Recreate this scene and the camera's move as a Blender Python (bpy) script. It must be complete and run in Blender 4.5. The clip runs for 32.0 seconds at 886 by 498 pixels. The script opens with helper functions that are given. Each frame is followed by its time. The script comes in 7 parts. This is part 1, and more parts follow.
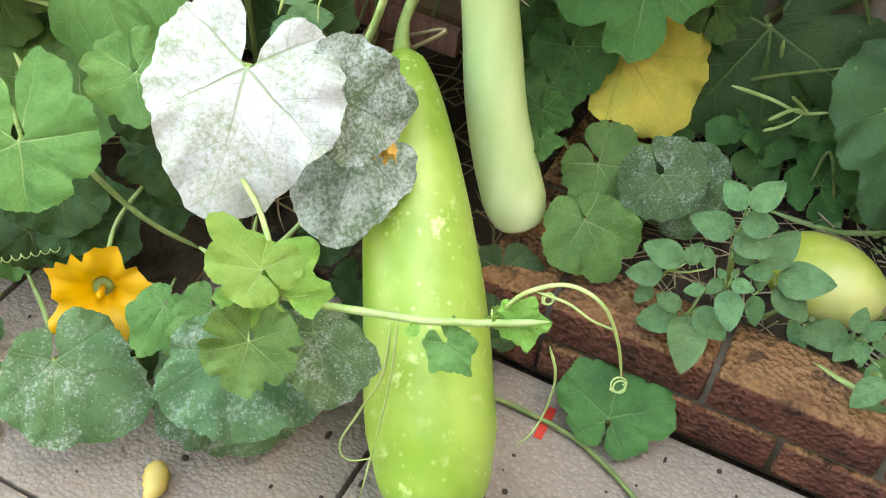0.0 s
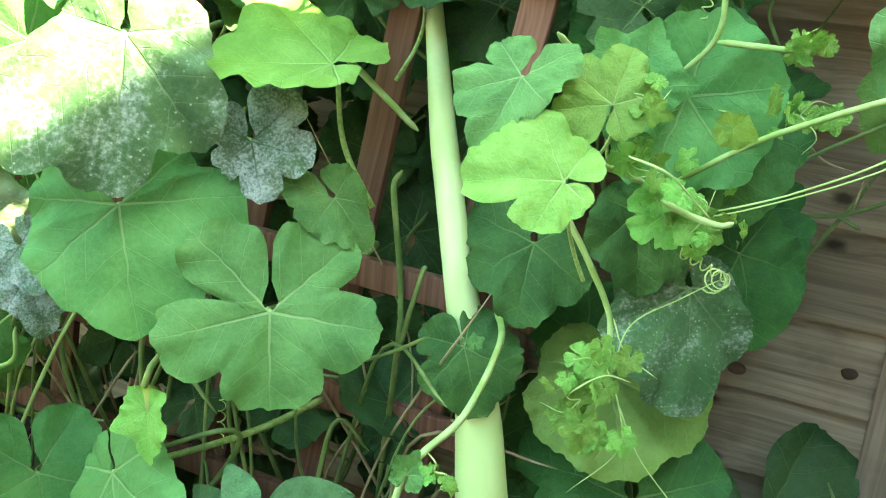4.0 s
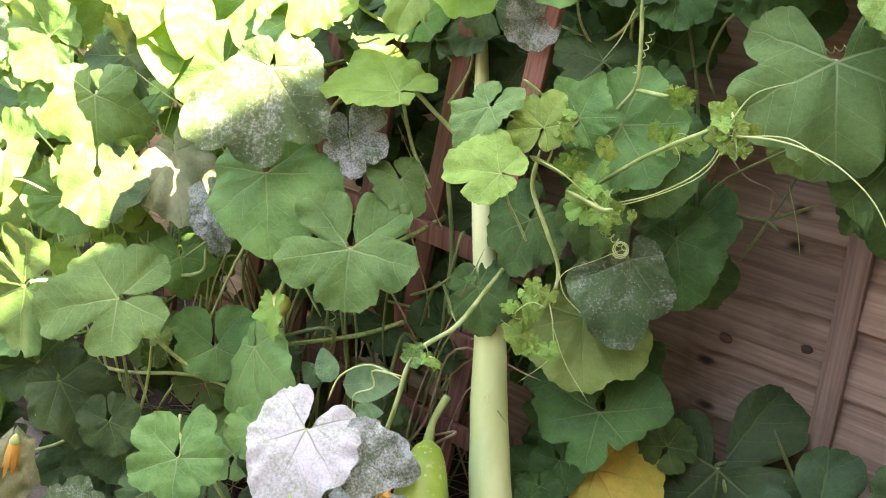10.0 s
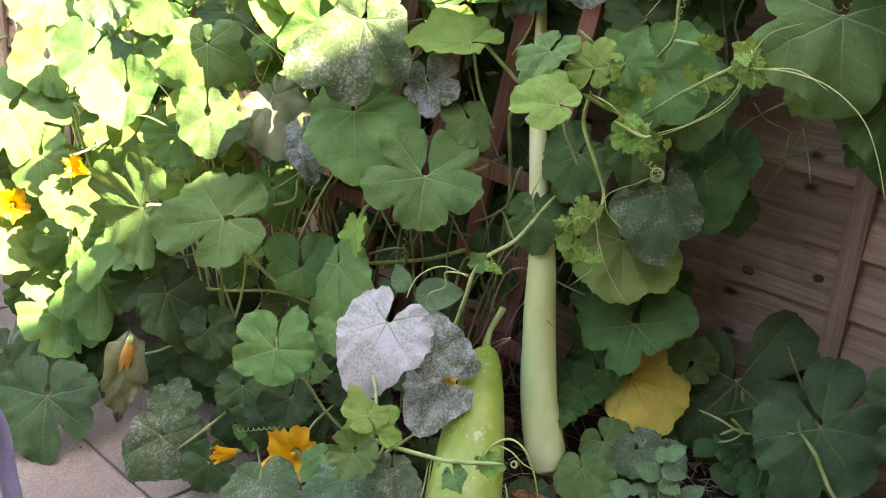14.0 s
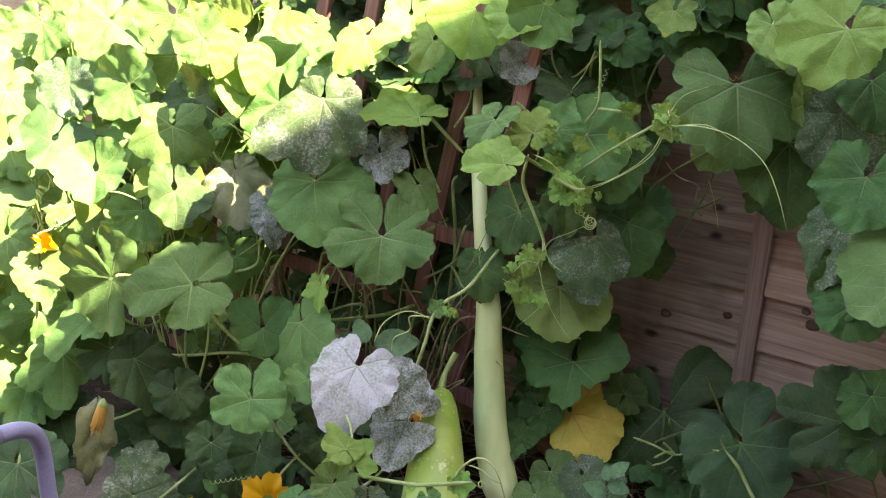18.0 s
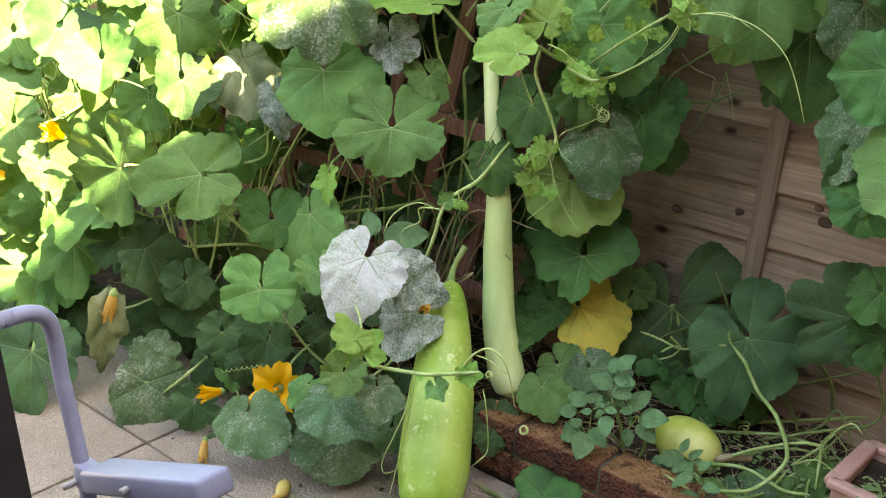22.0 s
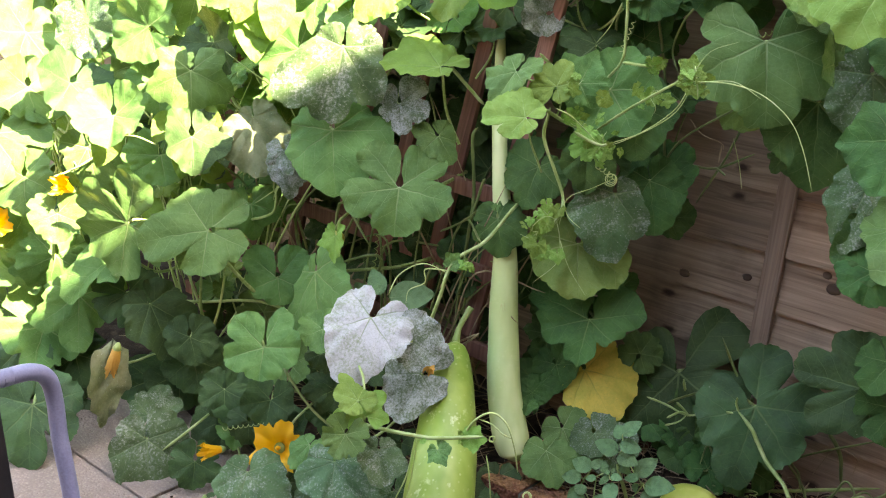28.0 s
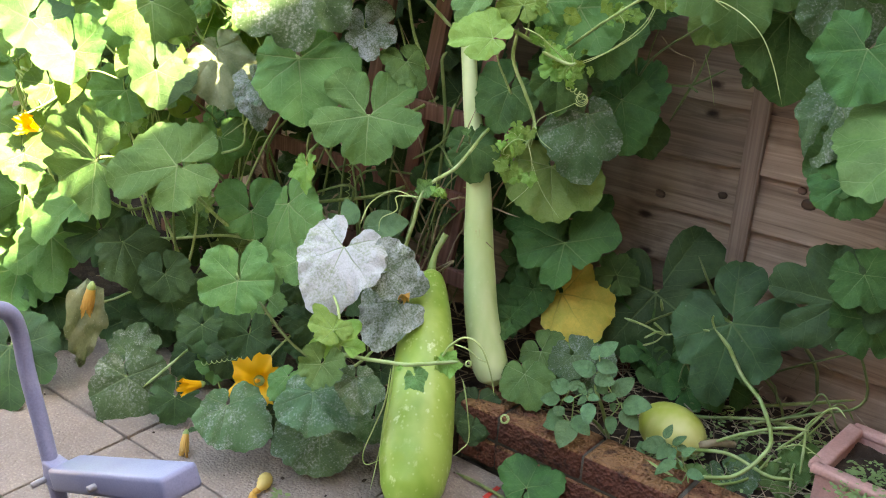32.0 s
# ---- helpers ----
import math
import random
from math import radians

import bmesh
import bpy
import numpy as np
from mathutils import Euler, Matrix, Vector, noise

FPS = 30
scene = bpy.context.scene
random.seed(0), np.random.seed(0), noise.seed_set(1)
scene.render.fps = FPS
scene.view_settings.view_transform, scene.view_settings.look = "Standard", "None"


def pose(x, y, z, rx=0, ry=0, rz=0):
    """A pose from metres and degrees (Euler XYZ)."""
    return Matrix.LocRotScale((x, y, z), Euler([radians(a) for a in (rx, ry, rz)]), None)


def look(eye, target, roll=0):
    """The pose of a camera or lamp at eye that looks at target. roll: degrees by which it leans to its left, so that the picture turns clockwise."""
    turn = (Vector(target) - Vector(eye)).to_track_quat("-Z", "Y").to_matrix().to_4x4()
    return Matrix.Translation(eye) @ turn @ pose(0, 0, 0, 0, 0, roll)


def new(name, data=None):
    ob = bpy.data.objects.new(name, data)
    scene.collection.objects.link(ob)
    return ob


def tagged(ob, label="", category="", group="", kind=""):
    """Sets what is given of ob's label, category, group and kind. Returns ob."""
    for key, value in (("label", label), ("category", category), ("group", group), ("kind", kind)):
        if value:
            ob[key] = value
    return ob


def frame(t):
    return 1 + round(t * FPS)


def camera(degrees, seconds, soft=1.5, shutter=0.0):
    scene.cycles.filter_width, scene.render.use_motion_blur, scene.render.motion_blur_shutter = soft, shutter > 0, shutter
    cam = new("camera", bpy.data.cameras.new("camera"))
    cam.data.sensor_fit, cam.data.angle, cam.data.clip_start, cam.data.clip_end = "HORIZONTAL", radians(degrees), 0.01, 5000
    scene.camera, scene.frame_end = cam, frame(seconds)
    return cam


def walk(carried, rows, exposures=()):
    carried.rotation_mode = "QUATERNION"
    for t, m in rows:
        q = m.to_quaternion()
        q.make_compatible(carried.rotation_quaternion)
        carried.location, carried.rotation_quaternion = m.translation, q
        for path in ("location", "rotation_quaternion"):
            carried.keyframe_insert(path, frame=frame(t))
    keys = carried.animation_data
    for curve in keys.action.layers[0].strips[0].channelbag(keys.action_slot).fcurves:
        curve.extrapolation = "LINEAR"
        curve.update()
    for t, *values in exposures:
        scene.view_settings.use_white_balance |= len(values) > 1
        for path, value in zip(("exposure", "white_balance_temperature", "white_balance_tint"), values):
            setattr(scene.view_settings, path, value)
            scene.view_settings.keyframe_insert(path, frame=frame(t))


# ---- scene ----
cam = camera(47.53, 32.0, soft=1.1)
PATH = [
    (0, (0.209, 0.143, 1.128), (-0.341, 1.427, -0.303), 5.46),
    (0.5, (0.209, 0.149, 1.126), (-0.341, 1.429, -0.310), 5.19),
    (1, (0.209, 0.149, 1.137), (-0.367, 1.487, -0.233), 4.79),
    (1.5, (0.213, 0.143, 1.157), (-0.399, 1.561, -0.114), 4.52),
    (2, (0.217, 0.141, 1.173), (-0.432, 1.622, -0.004), 4.26),
    (2.5, (0.212, 0.136, 1.197), (-0.487, 1.688, 0.147), 3.97),
    (3, (0.210, 0.130, 1.217), (-0.531, 1.737, 0.285), 4.06),
    (3.5, (0.208, 0.129, 1.236), (-0.566, 1.781, 0.417), 4.02),
    (4, (0.209, 0.128, 1.260), (-0.594, 1.817, 0.551), 3.94),
    (4.5, (0.208, 0.125, 1.274), (-0.619, 1.838, 0.658), 4.05),
    (6.5, (0.465, 0.181, 1.367), (-0.736, 1.514, 0.483), 1.63),
    (7, (0.451, 0.202, 1.356), (-0.771, 1.452, 0.384), 0.59),
    (7.5, (0.460, 0.127, 1.379), (-0.636, 1.533, 0.472), 2.56),
    (8, (0.523, -0.001, 1.383), (-0.590, 1.408, 0.503), 3.49),
    (8.5, (0.636, -0.020, 1.376), (-0.608, 1.254, 0.463), 2.49),
    (9, (0.710, 0.004, 1.404), (-0.532, 1.283, 0.498), 1.26),
    (9.5, (0.758, -0.019, 1.441), (-0.443, 1.367, 0.643), 1.15),
    (10, (0.809, -0.146, 1.431), (-0.422, 1.252, 0.703), 3.28),
    (10.5, (0.841, -0.247, 1.457), (-0.436, 1.168, 0.851), 4.24),
    (11, (0.877, -0.295, 1.427), (-0.386, 1.111, 0.775), 4.90),
    (11.5, (0.883, -0.259, 1.393), (-0.439, 1.043, 0.645), 5.17),
    (12, (0.898, -0.208, 1.408), (-0.454, 1.063, 0.661), 4.81),
    (12.5, (0.932, -0.265, 1.399), (-0.365, 1.075, 0.677), 3.49),
    (13, (0.987, -0.384, 1.413), (-0.247, 1.040, 0.741), 2.76),
    (13.5, (1.015, -0.433, 1.410), (-0.198, 1.010, 0.742), 3.26),
    (14, (1.002, -0.433, 1.402), (-0.278, 0.919, 0.670), 4.00),
    (14.5, (0.968, -0.394, 1.390), (-0.448, 0.783, 0.608), 4.19),
    (15, (0.964, -0.374, 1.393), (-0.512, 0.712, 0.593), 3.64),
    (15.5, (0.966, -0.418, 1.396), (-0.449, 0.777, 0.643), 2.22),
    (17.5, (1.058, -0.703, 1.374), (-0.106, 0.835, 0.843), 3.90),
    (18, (1.073, -0.715, 1.373), (-0.099, 0.817, 0.841), 3.61),
    (18.5, (1.077, -0.716, 1.373), (-0.103, 0.806, 0.834), 3.51),
    (19, (1.082, -0.718, 1.371), (-0.093, 0.806, 0.828), 3.54),
    (19.5, (1.088, -0.718, 1.374), (-0.077, 0.807, 0.812), 3.72),
    (20, (1.082, -0.717, 1.367), (-0.090, 0.799, 0.793), 3.87),
    (20.5, (1.078, -0.718, 1.368), (-0.097, 0.794, 0.790), 3.87),
    (21, (1.079, -0.716, 1.364), (-0.087, 0.792, 0.758), 3.77),
    (21.5, (1.075, -0.711, 1.357), (-0.075, 0.782, 0.687), 3.87),
    (22, (1.069, -0.707, 1.351), (-0.070, 0.771, 0.631), 4.12),
    (22.5, (1.066, -0.705, 1.349), (-0.077, 0.763, 0.617), 4.18),
    (23, (1.067, -0.704, 1.347), (-0.079, 0.766, 0.622), 4.08),
    (23.5, (1.070, -0.703, 1.351), (-0.076, 0.773, 0.639), 3.97),
    (24, (1.073, -0.706, 1.354), (-0.078, 0.782, 0.675), 3.94),
    (24.5, (1.078, -0.711, 1.356), (-0.088, 0.787, 0.726), 3.89),
    (25, (1.082, -0.716, 1.360), (-0.093, 0.792, 0.773), 3.80),
    (25.5, (1.081, -0.719, 1.361), (-0.100, 0.796, 0.803), 3.96),
    (27.5, (1.072, -0.696, 1.369), (-0.116, 0.798, 0.772), 4.76),
    (28, (1.063, -0.695, 1.366), (-0.116, 0.796, 0.743), 4.90),
    (28.5, (1.062, -0.687, 1.362), (-0.104, 0.800, 0.709), 4.97),
    (29, (1.075, -0.692, 1.354), (-0.081, 0.792, 0.675), 4.86),
    (29.5, (1.090, -0.697, 1.349), (-0.066, 0.781, 0.656), 4.66),
    (30, (1.106, -0.684, 1.357), (-0.058, 0.796, 0.683), 3.93),
    (30.5, (1.117, -0.679, 1.367), (-0.033, 0.838, 0.755), 3.25),
    (31, (1.120, -0.678, 1.361), (-0.024, 0.843, 0.746), 3.29),
    (31.5, (1.097, -0.679, 1.343), (-0.039, 0.816, 0.653), 3.64),
    (32, (1.083, -0.665, 1.346), (-0.043, 0.812, 0.603), 3.40),
]
EXPOSURES = [(0.0, 4.25, 11300, 8), (1.0, 4.21, 11100, 11), (2.0, 4.43, 12000, 21), (3.0, 4.38, 11400, 21), (4.0, 4.43, 9100, -19), (4.5, 4.43, 9000, -19), (7.0, 4.01, 9700, 12), (8.0, 4.13, 10200, 31), (9.0, 4.08, 10700, 17), (10.0, 4.05, 9800, 29), (11.0, 3.12, 10300, 23), (12.0, 3.37, 9700, 17), (13.0, 3.42, 9500, 29), (14.0, 3.35, 9400, 29), (15.0, 2.92, 10500, 11), (18.0, 3.24, 9100, 28), (20.0, 3.17, 9200, 27), (21.0, 3.09, 9400, 22), (22.5, 3.85, 10900, 8), (25.0, 3.55, 9100, 24), (28.0, 3.59, 9400, 21), (30.5, 3.63, 9600, 18), (32.0, 3.67, 9600, 16)]
walk(cam, [(t, look(eye, target, roll)) for t, eye, target, roll in PATH], EXPOSURES)
SKY_POWER, SUN_POWER = 0.15, 5.0

# ---- light ----
SUN_WAY = Vector((-0.66, -0.10, -0.745)).normalized()   # the way the sunlight travels
world = bpy.data.worlds.new("sky")
scene.world = world
world.use_nodes = True
sky = world.node_tree.nodes.new("ShaderNodeTexSky")
sky.sky_type, sky.sun_disc = "NISHITA", False
sky.sun_elevation = math.asin(-SUN_WAY.z)
sky.sun_rotation = math.atan2(-SUN_WAY.x, -SUN_WAY.y)
backg = world.node_tree.nodes["Background"]
backg.inputs["Strength"].default_value = SKY_POWER
world.node_tree.links.new(sky.outputs[0], backg.inputs["Color"])
sun = new("sun", bpy.data.lights.new("sun", "SUN"))
sun.data.energy, sun.data.angle, sun.data.color = SUN_POWER, radians(0.55), (1.0, 0.95, 0.86)
sun.matrix_world = look((0, 0, 6), Vector((0, 0, 6)) + SUN_WAY)


# ---- materials ----
class Nodes:
    """Small helper round a material's node tree."""

    def __init__(self, name):
        self.mat = bpy.data.materials.new(name)
        self.mat.use_nodes = True
        self.tree = self.mat.node_tree
        self.bsdf = self.tree.nodes["Principled BSDF"]
        self.out = self.tree.nodes["Material Output"]

    def node(self, kind, **values):
        n = self.tree.nodes.new("ShaderNode" + kind)
        for key, value in values.items():
            if key == "operation":
                n.operation = value
            elif key == "feature":
                n.feature = value
            elif key == "clamp":
                n.use_clamp = value
        return n

    def link(self, a, b):
        self.tree.links.new(a, b)

    def put(self, socket, value):
        if isinstance(value, bpy.types.NodeSocket):
            self.link(value, socket)
        else:
            socket.default_value = value

    def math(self, op, a, b=0.0, c=0.0, clamp=False):
        n = self.node("Math", operation=op, clamp=clamp)
        for i, v in enumerate((a, b, c)):
            self.put(n.inputs[i], v)
        return n.outputs[0]

    def step(self, value, lo, hi, a=0.0, b=1.0):
        n = self.node("MapRange")
        n.interpolation_type = "SMOOTHSTEP"
        for i, v in enumerate((value, lo, hi, a, b)):
            self.put(n.inputs[i], v)
        return n.outputs[0]

    def mix(self, f, a, b):
        n = self.node("Mix")
        n.data_type = "RGBA"
        self.put(n.inputs[0], f)
        self.put(n.inputs[6], a if isinstance(a, bpy.types.NodeSocket) else (*a, 1))
        self.put(n.inputs[7], b if isinstance(b, bpy.types.NodeSocket) else (*b, 1))
        return n.outputs[2]

    def coords(self, kind="Object", scale=(1, 1, 1), turn=(0, 0, 0)):
        c, m = self.node("TexCoord"), self.node("Mapping")
        self.link(c.outputs[kind], m.inputs[0])
        m.inputs["Scale"].default_value, m.inputs["Rotation"].default_value = scale, turn
        return m.outputs[0]

    def noise(self, where, scale, detail=4.0, rough=0.55, warp=0.0):
        n = self.node("TexNoise")
        self.link(where, n.inputs["Vector"])
        for key, v in (("Scale", scale), ("Detail", detail), ("Roughness", rough), ("Distortion", warp)):
            n.inputs[key].default_value = v
        return n.outputs[0]

    def cells(self, where, scale, feature="F1", out=0):
        n = self.node("TexVoronoi", feature=feature)
        self.link(where, n.inputs["Vector"])
        n.inputs["Scale"].default_value = scale
        return n.outputs[out]

    def random(self):
        return self.node("ObjectInfo").outputs["Random"]

    def shifted(self, where):
        """Coordinates moved by the object's own random number, so that repeats differ."""
        n = self.node("VectorMath", operation="ADD")
        self.link(where, n.inputs[0])
        r = self.math("MULTIPLY", self.random(), 37.0)
        c = self.node("CombineXYZ")
        for i in range(3):
            self.link(r, c.inputs[i])
        self.link(c.outputs[0], n.inputs[1])
        return n.outputs[0]

    def bump(self, height, strength=0.3, distance=0.002):
        n = self.node("Bump")
        n.inputs["Strength"].default_value, n.inputs["Distance"].default_value = strength, distance
        self.link(height, n.inputs["Height"])
        self.link(n.outputs[0], self.bsdf.inputs["Normal"])
        return n.outputs[0]

    def done(self, color, rough=0.6, metal=0.0, spec=0.5):
        self.put(self.bsdf.inputs["Base Color"], color if isinstance(color, bpy.types.NodeSocket) else (*color, 1))
        self.put(self.bsdf.inputs["Roughness"], rough)
        self.bsdf.inputs["Metallic"].default_value = metal
        self.bsdf.inputs["Specular IOR Level"].default_value = spec
        return self.mat


def leaf_material(name, dark, light, vein, dust=0.0, specks=0.0, brown=0.0, glow=0.17, yellow=0.0, secondary=0.26, gloss=0.15, powder=(0.66, 0.69, 0.685)):
    """A squash leaf: paler veins, mottling, powdery mildew (dust), white specks and brown scorch."""
    n = Nodes(name)
    uv = n.node("UVMap")
    uv.uv_map = "veins"
    sep = n.node("SeparateXYZ")
    n.link(uv.outputs[0], sep.inputs[0])
    where = n.shifted(n.coords("Object"))
    wander = n.math("MULTIPLY", n.math("SUBTRACT", n.noise(where, 7.0, 2), 0.5), 0.045)
    across, along = n.math("ABSOLUTE", n.math("ADD", sep.outputs[0], n.math("MULTIPLY", wander, n.step(sep.outputs[1], 0.03, 0.25)))), sep.outputs[1]
    wide = n.noise(where, 3.5, 3)
    fine = n.noise(where, 34.0, 6, 0.7)
    tone = n.math("ADD", n.math("MULTIPLY", wide, 0.75), n.math("MULTIPLY", fine, 0.38))
    color = n.mix(n.step(tone, 0.36, 0.76), dark, light)
    hue = n.node("HueSaturation")
    n.link(color, hue.inputs["Color"])
    n.link(n.math("MULTIPLY_ADD", n.random(), 0.036, 0.482), hue.inputs["Hue"])
    n.link(n.math("MULTIPLY_ADD", n.random(), 0.40, 0.82), hue.inputs["Value"])
    color = hue.outputs[0]
    if yellow:
        patch = n.step(n.math("ADD", n.noise(where, 3.0, 3), n.math("MULTIPLY", along, 0.5)), 0.95 - yellow, 1.2 - yellow)
        color = n.mix(patch, color, (0.50, 0.42, 0.05))
    width = n.math("MULTIPLY_ADD", along, -0.009, 0.0050)
    main = n.step(n.math("SUBTRACT", across, n.math("MAXIMUM", width, 0.0008)), 0.0, 0.004, 1.0, 0.0)
    main = n.math("MULTIPLY", main, n.step(along, 0.06, 0.50, 1.0, 0.30))
    phase = n.math("MULTIPLY", n.math("SUBTRACT", along, n.math("MULTIPLY", n.math("ADD", across, wander), 0.80)), 8.0)
    rib = n.math("ABSOLUTE", n.math("SUBTRACT", n.math("FRACT", phase), 0.5))
    rib = n.step(rib, 0.006, 0.030, 1.0, 0.0)
    rib = n.math("MULTIPLY", rib, n.step(across, 0.10, 0.30, 1.0, 0.25))
    quilt = n.cells(where, 30.0, "DISTANCE_TO_EDGE")
    net = n.step(quilt, 0.0, 0.07, 1.0, 0.0)
    veins = n.math("MAXIMUM", n.math("MULTIPLY", main, 0.50), n.math("MAXIMUM", n.math("MULTIPLY", rib, secondary), n.math("MULTIPLY", net, 0.09)))
    color = n.mix(veins, color, vein)
    if dust:
        cover = 0.85 - 0.40 * dust
        cloud = n.step(n.math("ADD", n.math("MULTIPLY", n.noise(where, 4.5, 4, 0.6), 0.60), n.math("MULTIPLY", n.noise(where, 38.0, 4, 0.65), 0.70)), cover - 0.14, cover + 0.18)
        color = n.mix(n.math("MULTIPLY", cloud, n.math("SUBTRACT", 0.90, n.math("MULTIPLY", n.math("MAXIMUM", main, n.math("MULTIPLY", n.math("MAXIMUM", rib, net), 0.42)), 0.75), clamp=True)), color, powder)
    if specks:
        near = n.math("ADD", n.cells(where, 26.0), n.math("MULTIPLY", n.noise(where, 90.0, 2), 0.10))
        dots = n.step(near, 0.10, 0.24, 1.0, 0.0)
        dots = n.math("MULTIPLY", dots, n.step(n.noise(where, 5.0, 3), 0.64 - 0.35 * specks, 0.80 - 0.35 * specks))
        color = n.mix(n.math("MULTIPLY", dots, 0.60), color, (0.46, 0.52, 0.43))
    if brown:
        scorch = n.step(n.math("ADD", n.noise(where, 7.0, 5, 0.7), n.math("MULTIPLY", along, 0.35)), 0.98 - brown, 1.06 - brown)
        color = n.mix(scorch, color, (0.16, 0.085, 0.03))
    relief = n.math("ADD", n.math("MULTIPLY", fine, 0.30), n.math("MULTIPLY", n.math("MAXIMUM", main, n.math("MULTIPLY", rib, 0.4)), -0.5))
    relief = n.math("ADD", relief, n.math("MULTIPLY", n.noise(where, 11.0, 2), 1.0))
    relief = n.math("ADD", relief, n.math("MULTIPLY", n.step(quilt, 0.0, 0.30), 0.07))
    normal = n.bump(relief, 0.8, 0.0030)
    n.done(color, n.math("MULTIPLY_ADD", fine, 0.30, 0.36), spec=gloss)
    through_light = n.node("BsdfTranslucent")
    bright = n.mix(0.5, color, (0.35, 0.44, 0.030) if not dust else (0.40, 0.45, 0.30))
    n.link(bright, through_light.inputs[0])
    n.link(normal, through_light.inputs["Normal"])
    both = n.node("MixShader")
    both.inputs[0].default_value = glow
    n.link(n.bsdf.outputs[0], both.inputs[1])
    n.link(through_light.outputs[0], both.inputs[2])
    n.link(both.outputs[0], n.out.inputs[0])
    return n.mat


LEAF = {
    "green": leaf_material("leaf_green", (0.056, 0.152, 0.043), (0.105, 0.240, 0.074), (0.31, 0.43, 0.20), specks=0.06),
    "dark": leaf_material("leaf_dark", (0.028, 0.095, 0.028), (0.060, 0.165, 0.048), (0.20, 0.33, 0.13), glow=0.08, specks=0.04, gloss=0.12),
    # leaf green darkened in its colour to stand in for shade inside the foliage
    "deep": leaf_material("leaf_shade_deep", (0.022, 0.062, 0.024), (0.048, 0.112, 0.042), (0.15, 0.24, 0.10), glow=0.05, specks=0.06, gloss=0.14),
    "young": leaf_material("leaf_young", (0.130, 0.290, 0.055), (0.205, 0.395, 0.095), (0.38, 0.54, 0.22), glow=0.24),
    "spot": leaf_material("leaf_speckled", (0.040, 0.105, 0.040), (0.075, 0.160, 0.066), (0.20, 0.30, 0.15), specks=1.0, dust=0.20, glow=0.10, powder=(0.40, 0.46, 0.42)),
    "mildew": leaf_material("leaf_mildewed", (0.070, 0.145, 0.070), (0.12, 0.20, 0.11), (0.09, 0.17, 0.08), dust=0.52, specks=0.5, glow=0.10, powder=(0.44, 0.51, 0.51)),
    "white": leaf_material("leaf_powdery", (0.19, 0.28, 0.16), (0.30, 0.38, 0.27), (0.20, 0.31, 0.14), dust=0.72, glow=0.06, secondary=0.10, powder=(0.445, 0.485, 0.500)),
    "yellow": leaf_material("leaf_yellow", (0.52, 0.58, 0.11), (0.90, 0.80, 0.17), (0.30, 0.40, 0.10), brown=0.13, glow=0.20, secondary=0.25),
    "fading": leaf_material("leaf_fading", (0.110, 0.245, 0.055), (0.190, 0.350, 0.095), (0.32, 0.44, 0.18), yellow=0.10, specks=0.08),
    "potato": leaf_material("leaf_potato", (0.062, 0.165, 0.066), (0.115, 0.255, 0.105), (0.20, 0.34, 0.16), glow=0.12, secondary=0.35, gloss=0.3),
    "dry": leaf_material("leaf_dry", (0.120, 0.165, 0.085), (0.24, 0.285, 0.165), (0.24, 0.26, 0.14), brown=0.03, glow=0.10, specks=0.7),
}


def stem_material(name, base, pale):
    n = Nodes(name)
    where = n.shifted(n.coords("Object"))
    color = n.mix(n.step(n.noise(where, 30.0, 4), 0.35, 0.7), base, pale)
    n.bump(n.noise(where, 300.0, 3), 0.35, 0.001)
    return n.done(color, 0.5)


STEM = stem_material("stem_green", (0.20, 0.32, 0.085), (0.34, 0.47, 0.19))
STEM_DARK = stem_material("stem_dull", (0.10, 0.17, 0.05), (0.20, 0.27, 0.09))
STEM_DRY = stem_material("stem_dry", (0.22, 0.17, 0.09), (0.40, 0.33, 0.20))
TENDRIL = stem_material("tendril_pale", (0.30, 0.44, 0.14), (0.42, 0.55, 0.22))


def gourd_material(name, base, pale, fleck, belly=0.0):
    n = Nodes(name)
    where = n.coords("Object")
    stretched = n.coords("Object", (1, 1, 0.25))
    color = n.mix(n.step(n.noise(stretched, 11.0, 3), 0.35, 0.7), base, pale)
    blot = n.step(n.noise(n.coords("Object", (1.3, 1.3, 0.8)), 36.0, 4, 0.6), 0.58, 0.74)
    spots = n.step(n.cells(where, 70.0), 0.10, 0.26, 1.0, 0.0)
    marks = n.math("MULTIPLY", n.math("MAXIMUM", blot, n.math("MULTIPLY", spots, 0.55)), n.step(n.noise(where, 9.0, 3), 0.35, 0.65))
    color = n.mix(n.math("MULTIPLY", marks, fleck), color, (0.66, 0.78, 0.42))
    scar = n.step(n.math("ABSOLUTE", n.math("SUBTRACT", n.noise(n.coords("Object", (1, 1, 0.12)), 24.0, 2), 0.5)), 0.0, 0.006, 1.0, 0.0)
    scar = n.math("MULTIPLY", scar, n.step(n.noise(where, 6.0, 2), 0.60, 0.70))
    color = n.mix(n.math("MULTIPLY", scar, 0.6), color, (0.45, 0.40, 0.16))
    n.bump(n.math("ADD", n.noise(where, 120.0, 3), n.math("MULTIPLY", n.noise(stretched, 18.0, 2), 3.0)), 0.12, 0.002)
    m = n.done(color, n.math("MULTIPLY_ADD", n.noise(where, 20.0, 3), 0.25, 0.28), spec=0.5)
    n.bsdf.inputs["Subsurface Weight"].default_value = 0.0
    return m


